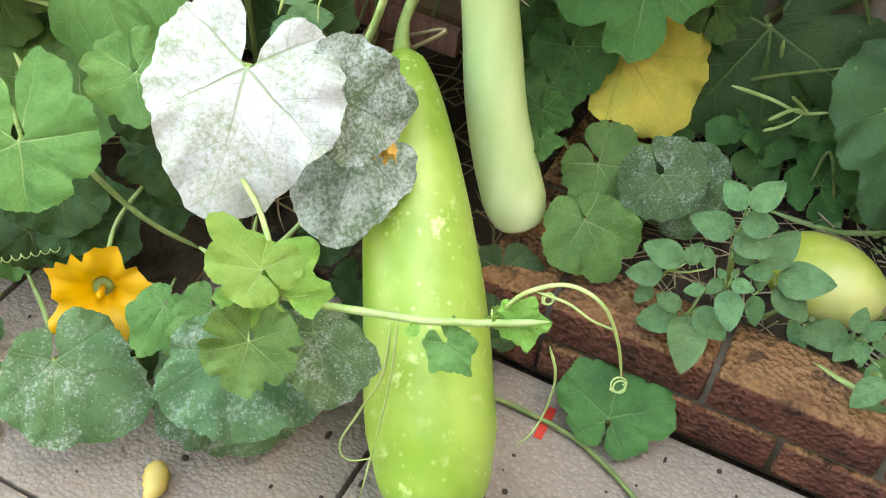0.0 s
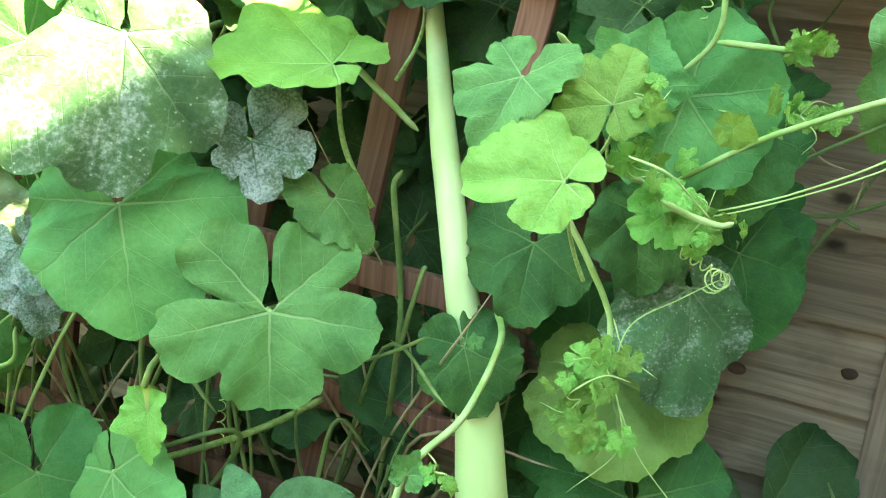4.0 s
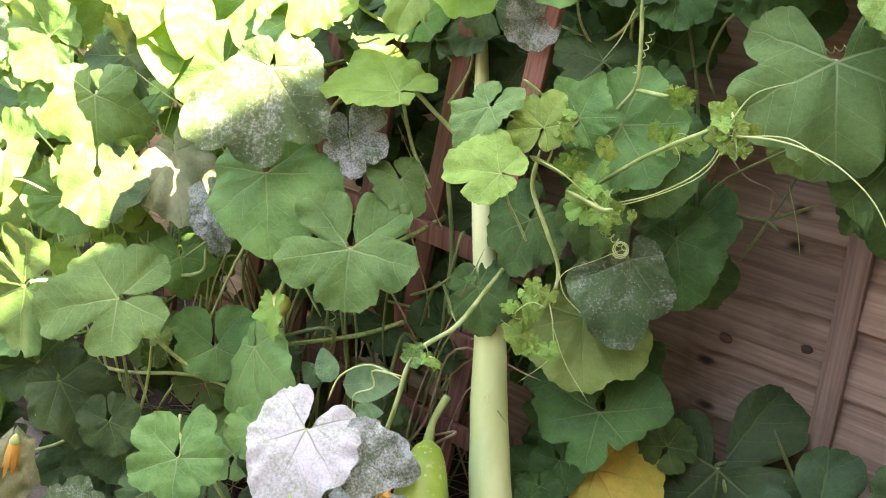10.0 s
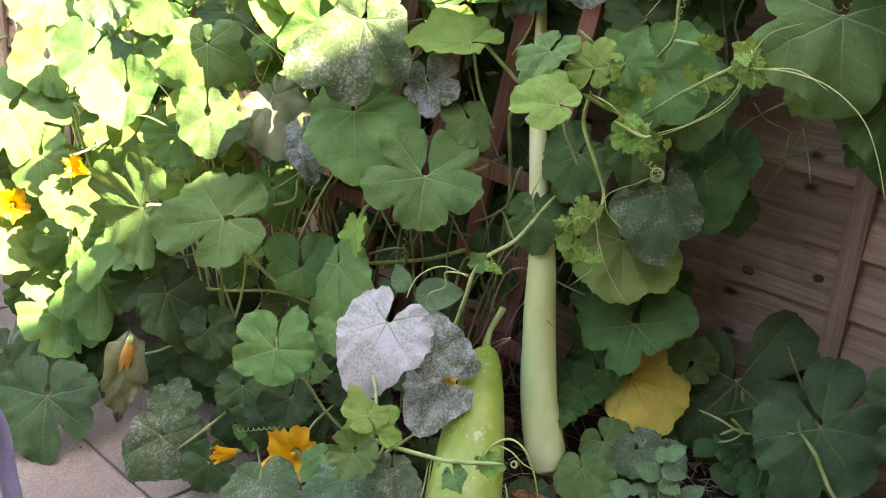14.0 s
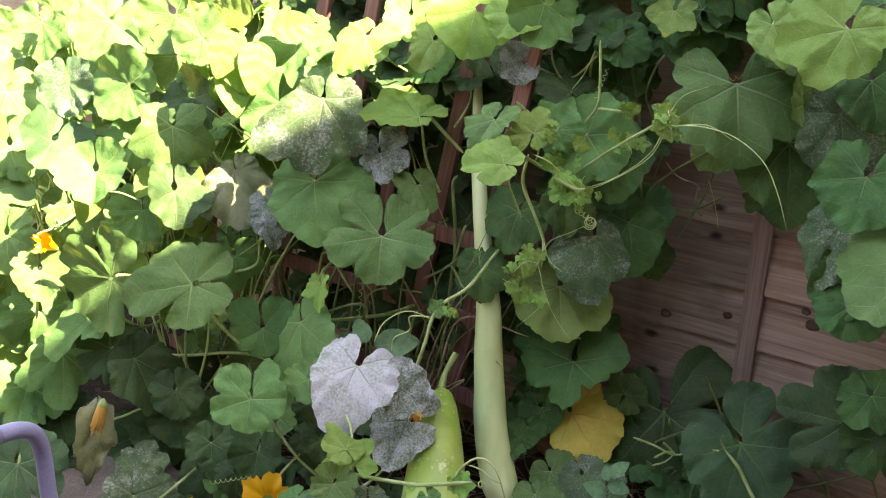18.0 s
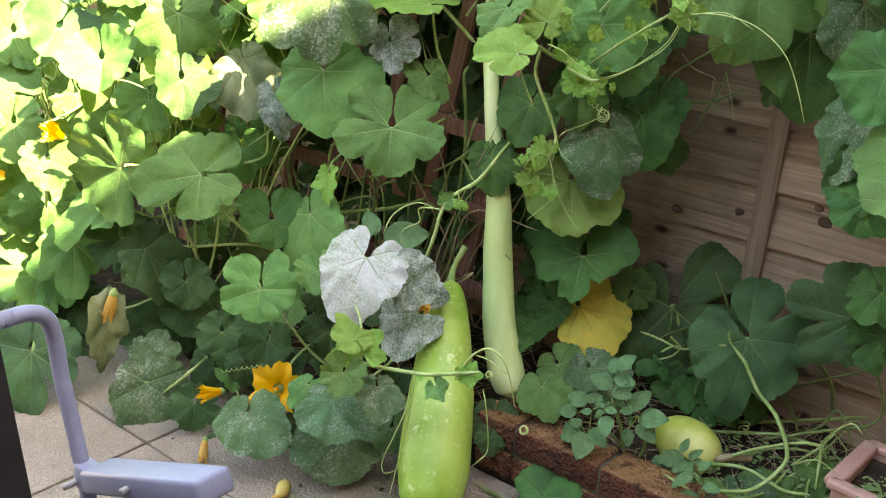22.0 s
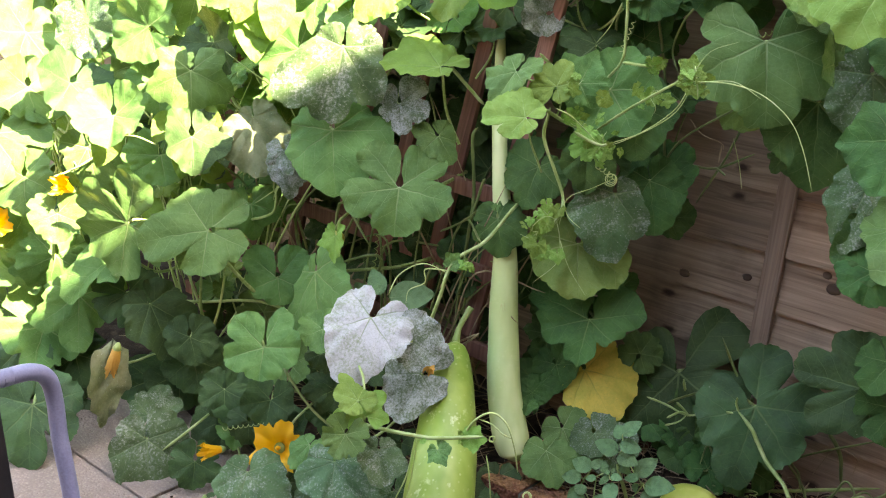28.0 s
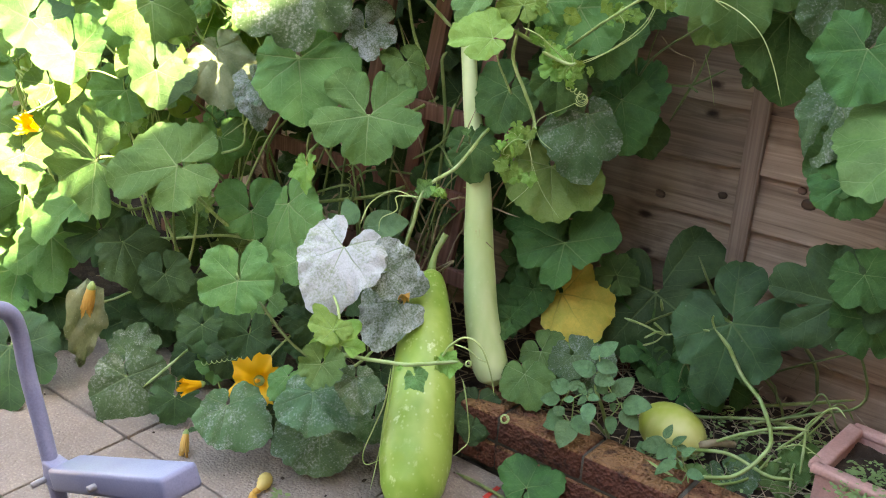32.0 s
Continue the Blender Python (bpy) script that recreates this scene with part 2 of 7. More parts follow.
GOURD_GREEN = gourd_material("gourd_green_skin", (0.190, 0.350, 0.045), (0.325, 0.490, 0.105), 0.80)
GOURD_PALE = gourd_material("gourd_pale_skin", (0.48, 0.66, 0.28), (0.68, 0.82, 0.45), 0.55)
MELON_SKIN = gourd_material("squash_yellow_skin", (0.40, 0.48, 0.07), (0.62, 0.62, 0.22), 0.4)


def wood_material(name, base, pale, along=0, knots=0.5, contrast=1.0):
    """Weathered sawn wood: long uneven grain that bends round dark knots."""
    n = Nodes(name)
    plain = n.shifted(n.coords("Object"))
    squash = [5.0, 5.0, 6.6]
    squash[along] = 3.6
    flat = n.node("TexVoronoi")
    flat.voronoi_dimensions = "2D"
    n.link(n.shifted(n.coords("Object", tuple(squash), (math.pi / 2, 0, 0))), flat.inputs["Vector"])
    flat.inputs["Scale"].default_value = 1.0
    k = flat.outputs[0]
    bend = n.math("MULTIPLY", n.step(k, 0.0, 0.30, 1.0, 0.0), 0.006)
    move, push = n.node("VectorMath", operation="ADD"), n.node("CombineXYZ")
    for i in range(3):
        n.put(push.inputs[i], 0.0 if i == along else bend)
    n.link(plain, move.inputs[0])
    n.link(push.outputs[0], move.inputs[1])
    stretch = n.node("Mapping")
    n.link(move.outputs[0], stretch.inputs[0])
    long = [95.0, 95.0, 95.0]
    long[along] = 2.4
    stretch.inputs["Scale"].default_value = long
    grain = n.noise(stretch.outputs[0], 1.0, 5, 0.62, 0.6)
    coarse = n.node("Mapping")
    n.link(move.outputs[0], coarse.inputs[0])
    slow = [11.0, 11.0, 11.0]
    slow[along] = 0.6
    coarse.inputs["Scale"].default_value = slow
    band = n.noise(coarse.outputs[0], 1.0, 3, 0.5, 0.4)
    mixing = n.math("ADD", n.math("MULTIPLY", grain, 0.90), n.math("MULTIPLY", band, 0.40))
    color = n.mix(n.step(mixing, 0.66 - 0.32 * contrast, 0.66 + 0.34 * contrast), base, pale)
    color = n.mix(n.step(n.noise(plain, 5.0, 5, 0.6), 0.5, 0.8, 0.0, 0.55), color, tuple(v * 0.4 for v in base))
    crack = n.step(grain, 0.27, 0.33, 1.0, 0.0)
    color = n.mix(n.math("MULTIPLY", crack, 0.25), color, tuple(v * 0.3 for v in base))
    knot = n.step(n.math("ADD", k, n.math("MULTIPLY", n.math("SUBTRACT", n.noise(plain, 60.0, 2), 0.5), 0.06)), 0.02, 0.10, 1.0, 0.0)
    color = n.mix(n.math("MULTIPLY", knot, knots), color, (0.040, 0.024, 0.018))
    hue = n.node("HueSaturation")
    n.link(color, hue.inputs["Color"])
    n.link(n.math("MULTIPLY_ADD", n.random(), 0.6, 0.7), hue.inputs["Value"])
    n.bump(n.math("ADD", grain, n.math("MULTIPLY", band, 0.6)), 0.7, 0.002)
    return n.done(hue.outputs[0], 0.8, spec=0.2)


FENCE = wood_material("fence_weathered_wood", (0.180, 0.132, 0.095), (0.50, 0.395, 0.295), 0, 0.90, 1.10)
BATTEN = wood_material("batten_wood", (0.17, 0.125, 0.095), (0.40, 0.315, 0.245), 2, 0.3)
KNOT = wood_material("wood_knot", (0.075, 0.052, 0.040), (0.150, 0.108, 0.080), 0, 0.5)
TRELLIS = wood_material("trellis_stained_wood", (0.10, 0.045, 0.034), (0.28, 0.150, 0.115), 2, 0.25)


def brick_material():
    n = Nodes("clay_brick")
    where = n.shifted(n.coords("Object"))
    tone = n.noise(where, 9.0, 4)
    grit = n.noise(where, 160.0, 4, 0.7)
    color = n.mix(n.step(tone, 0.35, 0.7), (0.140, 0.052, 0.036), (0.270, 0.112, 0.072))
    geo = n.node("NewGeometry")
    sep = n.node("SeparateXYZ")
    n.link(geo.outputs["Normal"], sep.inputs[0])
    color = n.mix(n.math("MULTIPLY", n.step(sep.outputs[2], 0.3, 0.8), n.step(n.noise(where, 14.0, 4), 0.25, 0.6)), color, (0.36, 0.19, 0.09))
    color = n.mix(n.step(n.noise(where, 22.0, 5, 0.7), 0.52, 0.68, 0.0, 0.80), color, (0.055, 0.030, 0.024))
    color = n.mix(n.step(n.noise(where, 6.0, 6, 0.75), 0.66, 0.76, 0.0, 0.7), color, (0.50, 0.42, 0.38))
    n.bump(n.math("ADD", grit, n.math("MULTIPLY", n.cells(where, 120.0), 1.6)), 1.0, 0.009)
    return n.done(color, 0.85, spec=0.2)


BRICK = brick_material()


def rough_material(name, a, b, scale, grit, bump=0.6, spots=None, rough=0.9, distance=0.004):
    n = Nodes(name)
    where = n.shifted(n.coords("Object"))
    color = n.mix(n.step(n.noise(where, scale, 6, 0.65), 0.3, 0.72), a, b)
    fine = n.noise(where, grit, 4, 0.7)
    color = n.mix(n.step(fine, 0.3, 0.75, 0.0, 0.35), color, tuple(v * 0.5 for v in a))
    if spots:
        color = n.mix(n.step(n.noise(where, scale * 2.3, 4), 0.60, 0.74, 0.0, 0.8), color, spots)
    n.bump(fine, bump, distance)
    return n.done(color, rough, spec=0.25)


MORTAR = rough_material("mortar", (0.085, 0.075, 0.055), (0.16, 0.145, 0.11), 12, 200)
SOIL = rough_material("garden_soil", (0.030, 0.022, 0.016), (0.085, 0.062, 0.045), 10, 90, 1.0, (0.13, 0.10, 0.07), 0.95, 0.012)
STRAW = stem_material("dead_straw", (0.26, 0.20, 0.12), (0.45, 0.38, 0.26))
HOUSE_BRICK = rough_material("house_brick_wall", (0.15, 0.085, 0.060), (0.22, 0.125, 0.085), 3, 80)
TERRACOTTA = rough_material("terracotta", (0.40, 0.16, 0.08), (0.52, 0.25, 0.14), 8, 120, 0.3)
PINK_PLASTIC = rough_material("faded_pink_trough", (0.48, 0.27, 0.23), (0.60, 0.38, 0.33), 9, 150, 0.25, None, 0.6)


def slab_material():
    n = Nodes("concrete_slab")
    where = n.shifted(n.coords("Object"))
    color = n.mix(n.step(n.noise(where, 3.0, 5, 0.6), 0.3, 0.7), (0.260, 0.217, 0.178), (0.370, 0.312, 0.258))
    color = n.mix(n.step(n.noise(where, 45.0, 5, 0.75), 0.5, 0.75, 0.0, 0.5), color, (0.200, 0.168, 0.140))
    color = n.mix(n.step(n.noise(where, 130.0, 3, 0.6), 0.62, 0.75, 0.0, 0.6), color, (0.56, 0.51, 0.45))
    color = n.mix(n.step(n.noise(where, 8.0, 6, 0.7), 0.62, 0.72, 0.0, 0.4), color, (0.16, 0.13, 0.10))
    dimples = n.cells(n.coords("Object", (1, 1, 0.05)), 130.0)
    color = n.mix(n.step(dimples, 0.15, 0.55, 0.0, 0.30), color, (0.13, 0.11, 0.095))
    n.bump(n.math("ADD", dimples, n.math("MULTIPLY", n.noise(where, 220.0, 4, 0.7), 0.8)), 0.9, 0.004)
    return n.done(color, 0.85, spec=0.25)


SLAB = slab_material()


def petal_material(name, a, b):
    n = Nodes(name)
    where = n.shifted(n.coords("Object"))
    color = n.mix(n.noise(where, 40.0, 3), a, b)
    n.bump(n.noise(where, 60.0, 3), 0.4, 0.002)
    n.done(color, 0.5)
    t, both = n.node("BsdfTranslucent"), n.node("MixShader")
    n.link(color, t.inputs[0])
    both.inputs[0].default_value = 0.3
    n.link(n.bsdf.outputs[0], both.inputs[1])
    n.link(t.outputs[0], both.inputs[2])
    n.link(both.outputs[0], n.out.inputs[0])
    return n.mat


PETAL = petal_material("petal_yellow", (0.85, 0.42, 0.012), (0.90, 0.55, 0.03))
PETAL_OLD = petal_material("petal_wilted", (0.60, 0.30, 0.04), (0.70, 0.48, 0.14))
TUBE = rough_material("chair_lilac_paint", (0.215, 0.230, 0.335), (0.27, 0.285, 0.39), 9, 300, 0.08, None, 0.38, 0.001)
MESH_CLOTH = rough_material("chair_black_cloth", (0.012, 0.011, 0.012), (0.022, 0.020, 0.021), 12, 600, 0.4, None, 0.8, 0.001)
STEEL = rough_material("bolt_steel", (0.30, 0.30, 0.32), (0.42, 0.42, 0.44), 20, 300, 0.1, None, 0.35, 0.001)


# ---- mesh helpers ----
def mesh_of(name, bm, material, smooth=True):
    me = bpy.data.meshes.new(name)
    bm.normal_update()
    bm.to_mesh(me)
    bm.free()
    me.materials.append(material)
    me.polygons.foreach_set("use_smooth", [smooth] * len(me.polygons))
    return me


def part(name, bm, material, parent=None, label="", smooth=True):
    ob = new(name, mesh_of(name, bm, material, smooth) if isinstance(bm, bmesh.types.BMesh) else bm)
    if parent is not None:
        ob.parent = parent
    return tagged(ob, label)


def thing(name, x, y, z, label, category, group="", kind=""):
    ob = new(name)
    ob.empty_display_size = 0.05
    ob.location = (x, y, z)
    return tagged(ob, label, category, group, kind)


def box(bm, cx, cy, cz, sx, sy, sz, bevel=0.0, m=None):
    made = bmesh.ops.create_cube(bm, size=1.0)["verts"]
    bmesh.ops.scale(bm, vec=(sx, sy, sz), verts=made)
    bmesh.ops.translate(bm, vec=(cx, cy, cz), verts=made)
    if bevel:
        edges = list({e for v in made for e in v.link_edges})
        made = [v for v in bmesh.ops.bevel(bm, geom=edges, offset=bevel, segments=2, affect="EDGES", profile=0.6)["verts"]]
    if m is not None:
        bmesh.ops.transform(bm, matrix=m, verts=list(bm.verts))
    return bm


def spline(points, per=8):
    """A smooth line through the points (Catmull-Rom)."""
    p = [Vector(q) for q in points]
    p = [2 * p[0] - p[1], *p, 2 * p[-1] - p[-2]]
    line = []
    for i in range(1, len(p) - 2):
        for k in range(per):
            t = k / per
            a, b, c, d = p[i - 1], p[i], p[i + 1], p[i + 2]
            line.append(0.5 * ((2 * b) + (c - a) * t + (2 * a - 5 * b + 4 * c - d) * t * t + (3 * b - a - 3 * c + d) * t**3))
    line.append(p[-2])
    return line


def sweep(bm, line, radii, sides=8, close=True):
    """A tube along a line; radii at even steps along it."""
    rings, up = [], Vector((0.13, 0.37, 0.92))
    n = len(line)
    for i, p in enumerate(line):
        way = (line[min(i + 1, n - 1)] - line[max(i - 1, 0)]).normalized()
        side = way.cross(up)
        if side.length < 1e-4:
            side = way.orthogonal()
        side.normalize()
        up = side.cross(way).normalized()
        r = float(np.interp(i / (n - 1), np.linspace(0, 1, len(radii)), radii))
        rings.append([bm.verts.new(p + r * (math.cos(a) * side + math.sin(a) * up)) for a in np.linspace(0, 2 * math.pi, sides, endpoint=False)])
    for a, b in zip(rings, rings[1:]):
        for k in range(sides):
            bm.faces.new((a[k], a[(k + 1) % sides], b[(k + 1) % sides], b[k]))
    if close:
        bm.faces.new(list(reversed(rings[0])))
        bm.faces.new(rings[-1])
    return bm


def vine(parent, name, r0, r1, *points, material=None, sides=7, per=7):
    """A stem, stalk or tendril through a few points of the world."""
    o = Vector(parent.location)
    line = spline([Vector(p) - o for p in points], per)
    for i, p in enumerate(line[1:-1]):
        line[i + 1] = p + 0.25 * r0 * Vector(noise.noise_vector(p * 40))
    return part(name, sweep(bmesh.new(), line, (r0 * 0.35, *np.linspace(r0, r1, 12), r1 * 0.3), sides), material or STEM, parent)


def coil(parent, x, y, z, radius, turns, length, dx, dy, dz, r=0.0011):
    """A curled tendril that winds along the way (dx, dy, dz)."""
    o, way = Vector((x, y, z)) - Vector(parent.location), Vector((dx, dy, dz)).normalized()
    a = way.orthogonal().normalized()
    b = way.cross(a)
    line = []
    for i in range(int(turns * 12) + 1):
        t = i / (turns * 12)
        w = 2 * math.pi * turns * t
        rr = radius * (1 - 0.45 * t)
        line.append(o + way * length * t + rr * (math.cos(w) * a + math.sin(w) * b))
    return part("tendril", sweep(bmesh.new(), line, (r, r * 0.7), 5), TENDRIL, parent)


# ---- squash leaves ----
# reach at the tip, the sides, the haunches and the base; notch depth by the tip and by the sides and their width;
# how pointed the lobes are; how far the base stands open
LOBES = {
    "A": ((1.0, 0.98, 0.96, 0.92), (0.10, 0.24, 0.10), 0.01, -0.01),
    "B": ((1.04, 1.0, 1.0, 0.94), (0.26, 0.46, 0.10), 0.0, -0.12),
    "C": ((1.05, 0.92, 0.80, 0.70), (0.14, 0.18, 0.24), 0.16, 0.22),
    "D": ((0.97, 1.0, 0.97, 0.86), (0.05, 0.09, 0.20), 0.03, 0.02),
    "H": ((1.02, 0.98, 0.86, 0.80), (0.06, 0.08, 0.25), 0.07, 0.20),
}
leaf_meshes = {}


def leaflet_mesh(kind, seed):
    """A pointed oval potato leaflet, quilted between its side veins; its stalk end lies at the origin."""
    bm, rng = bmesh.new(), random.Random(seed)
    veins = bm.loops.layers.uv.new("veins")
    rows, cols, bend, curl = 16, 9, rng.uniform(0.1, 0.35), rng.uniform(-0.1, 0.15)
    grid = []
    for j in range(rows):
        v = j / (rows - 1)
        w = 0.35 * math.sin(math.pi * v**0.76) ** 0.74 * (1 - 0.10 * v) + 0.004
        row = []
        for i in range(cols):
            u = 2 * i / (cols - 1) - 1
            z = 0.16 * abs(u) * w - bend * v * v * 0.5 + 0.030 * math.sin(26 * (v - abs(u) * 0.25)) * abs(u) * (1 - abs(u)) * 4 + curl * u * w
            p = Vector((u * w, v, z))
            if kind == "dry":
                p += Vector(noise.noise_vector(p * 7 + Vector((seed * 3, 0, 0)))) * 0.10 + Vector(noise.noise_vector(p * 19)) * 0.035
            row.append(bm.verts.new(p))
        grid.append(row)
    for a, b in zip(grid, grid[1:]):
        for i in range(cols - 1):
            f = bm.faces.new((a[i], a[i + 1], b[i + 1], b[i]))
            for loop in f.loops:
                loop[veins].uv = (loop.vert.co.x, loop.vert.co.y)
    return mesh_of("leaf", bm, LEAF[kind])


def leaf_mesh(kind, shape, seed):
    key = (kind, shape, seed)
    if key in leaf_meshes:
        return leaf_meshes[key]
    if shape == "P":
        leaf_meshes[key] = leaflet_mesh(kind, seed)
        return leaf_meshes[key]
    rng = random.Random(f"{kind}{shape}{seed}")
    reach, (n1, n2, nw), tips, mouth = LOBES[shape]
    lobes = [radians(a + rng.uniform(-6, 6)) for a in (0, 62, -62, 128, -128)]
    grow = [rng.uniform(0.92, 1.08) for _ in range(5)]
    notches = [(radians(s * a + rng.uniform(-5, 5)), d * rng.uniform(0.6, 1.25), nw * rng.uniform(0.7, 1.3)) for s in (1, -1) for a, d in ((31, n1), (97, n2))]
    notches += [(rng.uniform(-2.4, 2.4), rng.uniform(0.02, 0.10), 0.06) for _ in range(3)]
    phase, phase2, phase3, phase4 = (rng.uniform(0, 6.28) for _ in range(4))
    wild = 1.0 if seed < 3 else 2.1
    cup, fold, droop, twist = (v * wild for v in (rng.uniform(-0.16, 0.18), rng.uniform(-0.05, 0.20), rng.uniform(0.0, 0.20), rng.uniform(-0.14, 0.14)))
    limp = 2.4 if kind == "dry" else 1.15 if kind in ("white", "mildew") else 1.0
    segs, rings = 108, (0.10, 0.26, 0.44, 0.62, 0.79, 0.92, 1.0)

    def swing(t, f):
        """Draws the angle back from the base, most near the stalk, so that a keyhole stays open there."""
        g = mouth + (0.95 - mouth * 0.6) * math.exp(-((f / 0.31) ** 3))
        b = max(0.0, abs(t) - 1.7) / (math.pi - 1.7)
        return t - math.copysign(g * b**1.3, t)

    def rim(t):
        d = abs(t)
        r = float(np.interp(d, (0, 1.08, 1.75, 2.45, math.pi), (*reach, reach[3] * 0.86)))
        for a, g in zip(lobes, grow):
            e = abs((t - a + math.pi) % (2 * math.pi) - math.pi)
            r *= 1 + (g - 1) * math.exp(-((e / 0.45) ** 2)) + tips * max(0.0, 1 - e / 0.42) ** 1.6
        for a, depth, w in notches:
            r *= 1 - depth * math.exp(-(((t - a) / w) ** 2))
        back = (math.pi - d) / 0.20
        if back < 1:
            r *= 0.72 + 0.28 * math.sqrt(max(0.0, 1 - (1 - back) ** 2))
        return r * (1 + 0.016 * math.sin(11 * t + phase) + 0.014 * math.sin(19 * t + phase2))

    bm = bmesh.new()
    veins = bm.loops.layers.uv.new("veins")
    angles = [-math.pi + 2 * math.pi * (i + 0.5) / segs for i in range(segs)]
    radii = [rim(t) for t in angles]
    teeth = [1 + (rng.uniform(0.0, 0.012) if i % 3 == 0 else rng.uniform(-0.008, 0.003)) for i in range(segs)]
    span = max(r * abs(math.sin(t)) for r, t in zip(radii, angles)) * 2
    grid = []
    centre = bm.verts.new((0, 0, 0))
    for f in rings:
        row = []
        for t0, r, tooth in zip(angles, radii, teeth):
            t = swing(t0, f)
            q = f * r / span * (tooth if f == 1.0 else 1.0)
            x, y = q * math.sin(t), q * math.cos(t)
            near = min(abs((t - a + math.pi) % (2 * math.pi) - math.pi) for a in lobes)
            z = cup * q * q * 1.8 + fold * abs(x) * 0.7 - droop * max(0.0, y) ** 2 * 1.7 + twist * x * y * 2
            z += 0.10 * q * min(1.0, near / 0.5) * (0.45 + 0.55 * math.sin(math.pi * min(f, 0.97)))
            z += wild * limp * 0.085 * q**1.5 * math.sin(3 * t + phase3) + limp * 0.05 * q * f**2 * math.sin(7 * t + phase)
            z += limp * 0.022 * q * f**3 * math.sin(15 * t + phase4)
            z += 0.014 * math.sin(30 * (q - 0.55 * near * q)) * min(1.0, near / 0.25) * f
            z += 0.030 * noise.noise(Vector((x * 12 + seed, y * 12, phase))) * f
            row.append(bm.verts.new((x, y, z)))
        grid.append(row)

    def set_uv(face, t):
        best = min(lobes, key=lambda a: abs((t - a + math.pi) % (2 * math.pi) - math.pi))
        dx, dy = math.sin(best), math.cos(best)
        for loop in face.loops:
            c = loop.vert.co
            loop[veins].uv = (c.x * dy - c.y * dx, c.x * dx + c.y * dy)

    for i in range(segs - 1):
        t = angles[i] + math.pi / segs
        set_uv(bm.faces.new((centre, grid[0][i + 1], grid[0][i])), t)
        for a, b in zip(grid, grid[1:]):
            set_uv(bm.faces.new((a[i], a[i + 1], b[i + 1], b[i])), t)
    for f in bm.faces:
        f.normal_flip()
    leaf_meshes[key] = mesh_of("leaf", bm, LEAF[kind])
    return leaf_meshes[key]


def stalk_mesh(seed):
    """A leaf stalk that leaves the back of the blade and bends down."""
    key = ("stalk", seed)
    if key not in leaf_meshes:
        rng = random.Random(seed + 90)
        line = [Vector((0, 0, -0.004)), Vector((0, -0.03, -0.10))]
        way = Vector((rng.uniform(-0.3, 0.3), -0.15, -1.0))
        for _ in range(3):
            way += Vector((rng.uniform(-0.4, 0.4), rng.uniform(-0.5, 0.1), rng.uniform(-0.1, 0.3)))
            line.append(line[-1] + way.normalized() * rng.uniform(0.22, 0.36))
        leaf_meshes[key] = mesh_of("leaf_stalk", sweep(bmesh.new(), spline(line, 5), (0.013, 0.019), 7), STEM)
    return leaf_meshes[key]


def leaf(plant, kind, shape, x, y, z, size, rx, ry, rz, seed=0, stalk=False):
    """One leaf of a plant: where its stalk meets it, its width in metres, and its turn in degrees."""
    ob = new("leaf", leaf_mesh(kind, shape, seed))
    ob.parent = plant
    m = pose(x, y, z, rx, ry, rz)
    m.translation -= Vector(plant.location)
    ob.matrix_basis = m @ Matrix.Diagonal((size, size, size, 1))
    if stalk:
        part("leaf_stalk", stalk_mesh(seed), None, ob)
    return ob


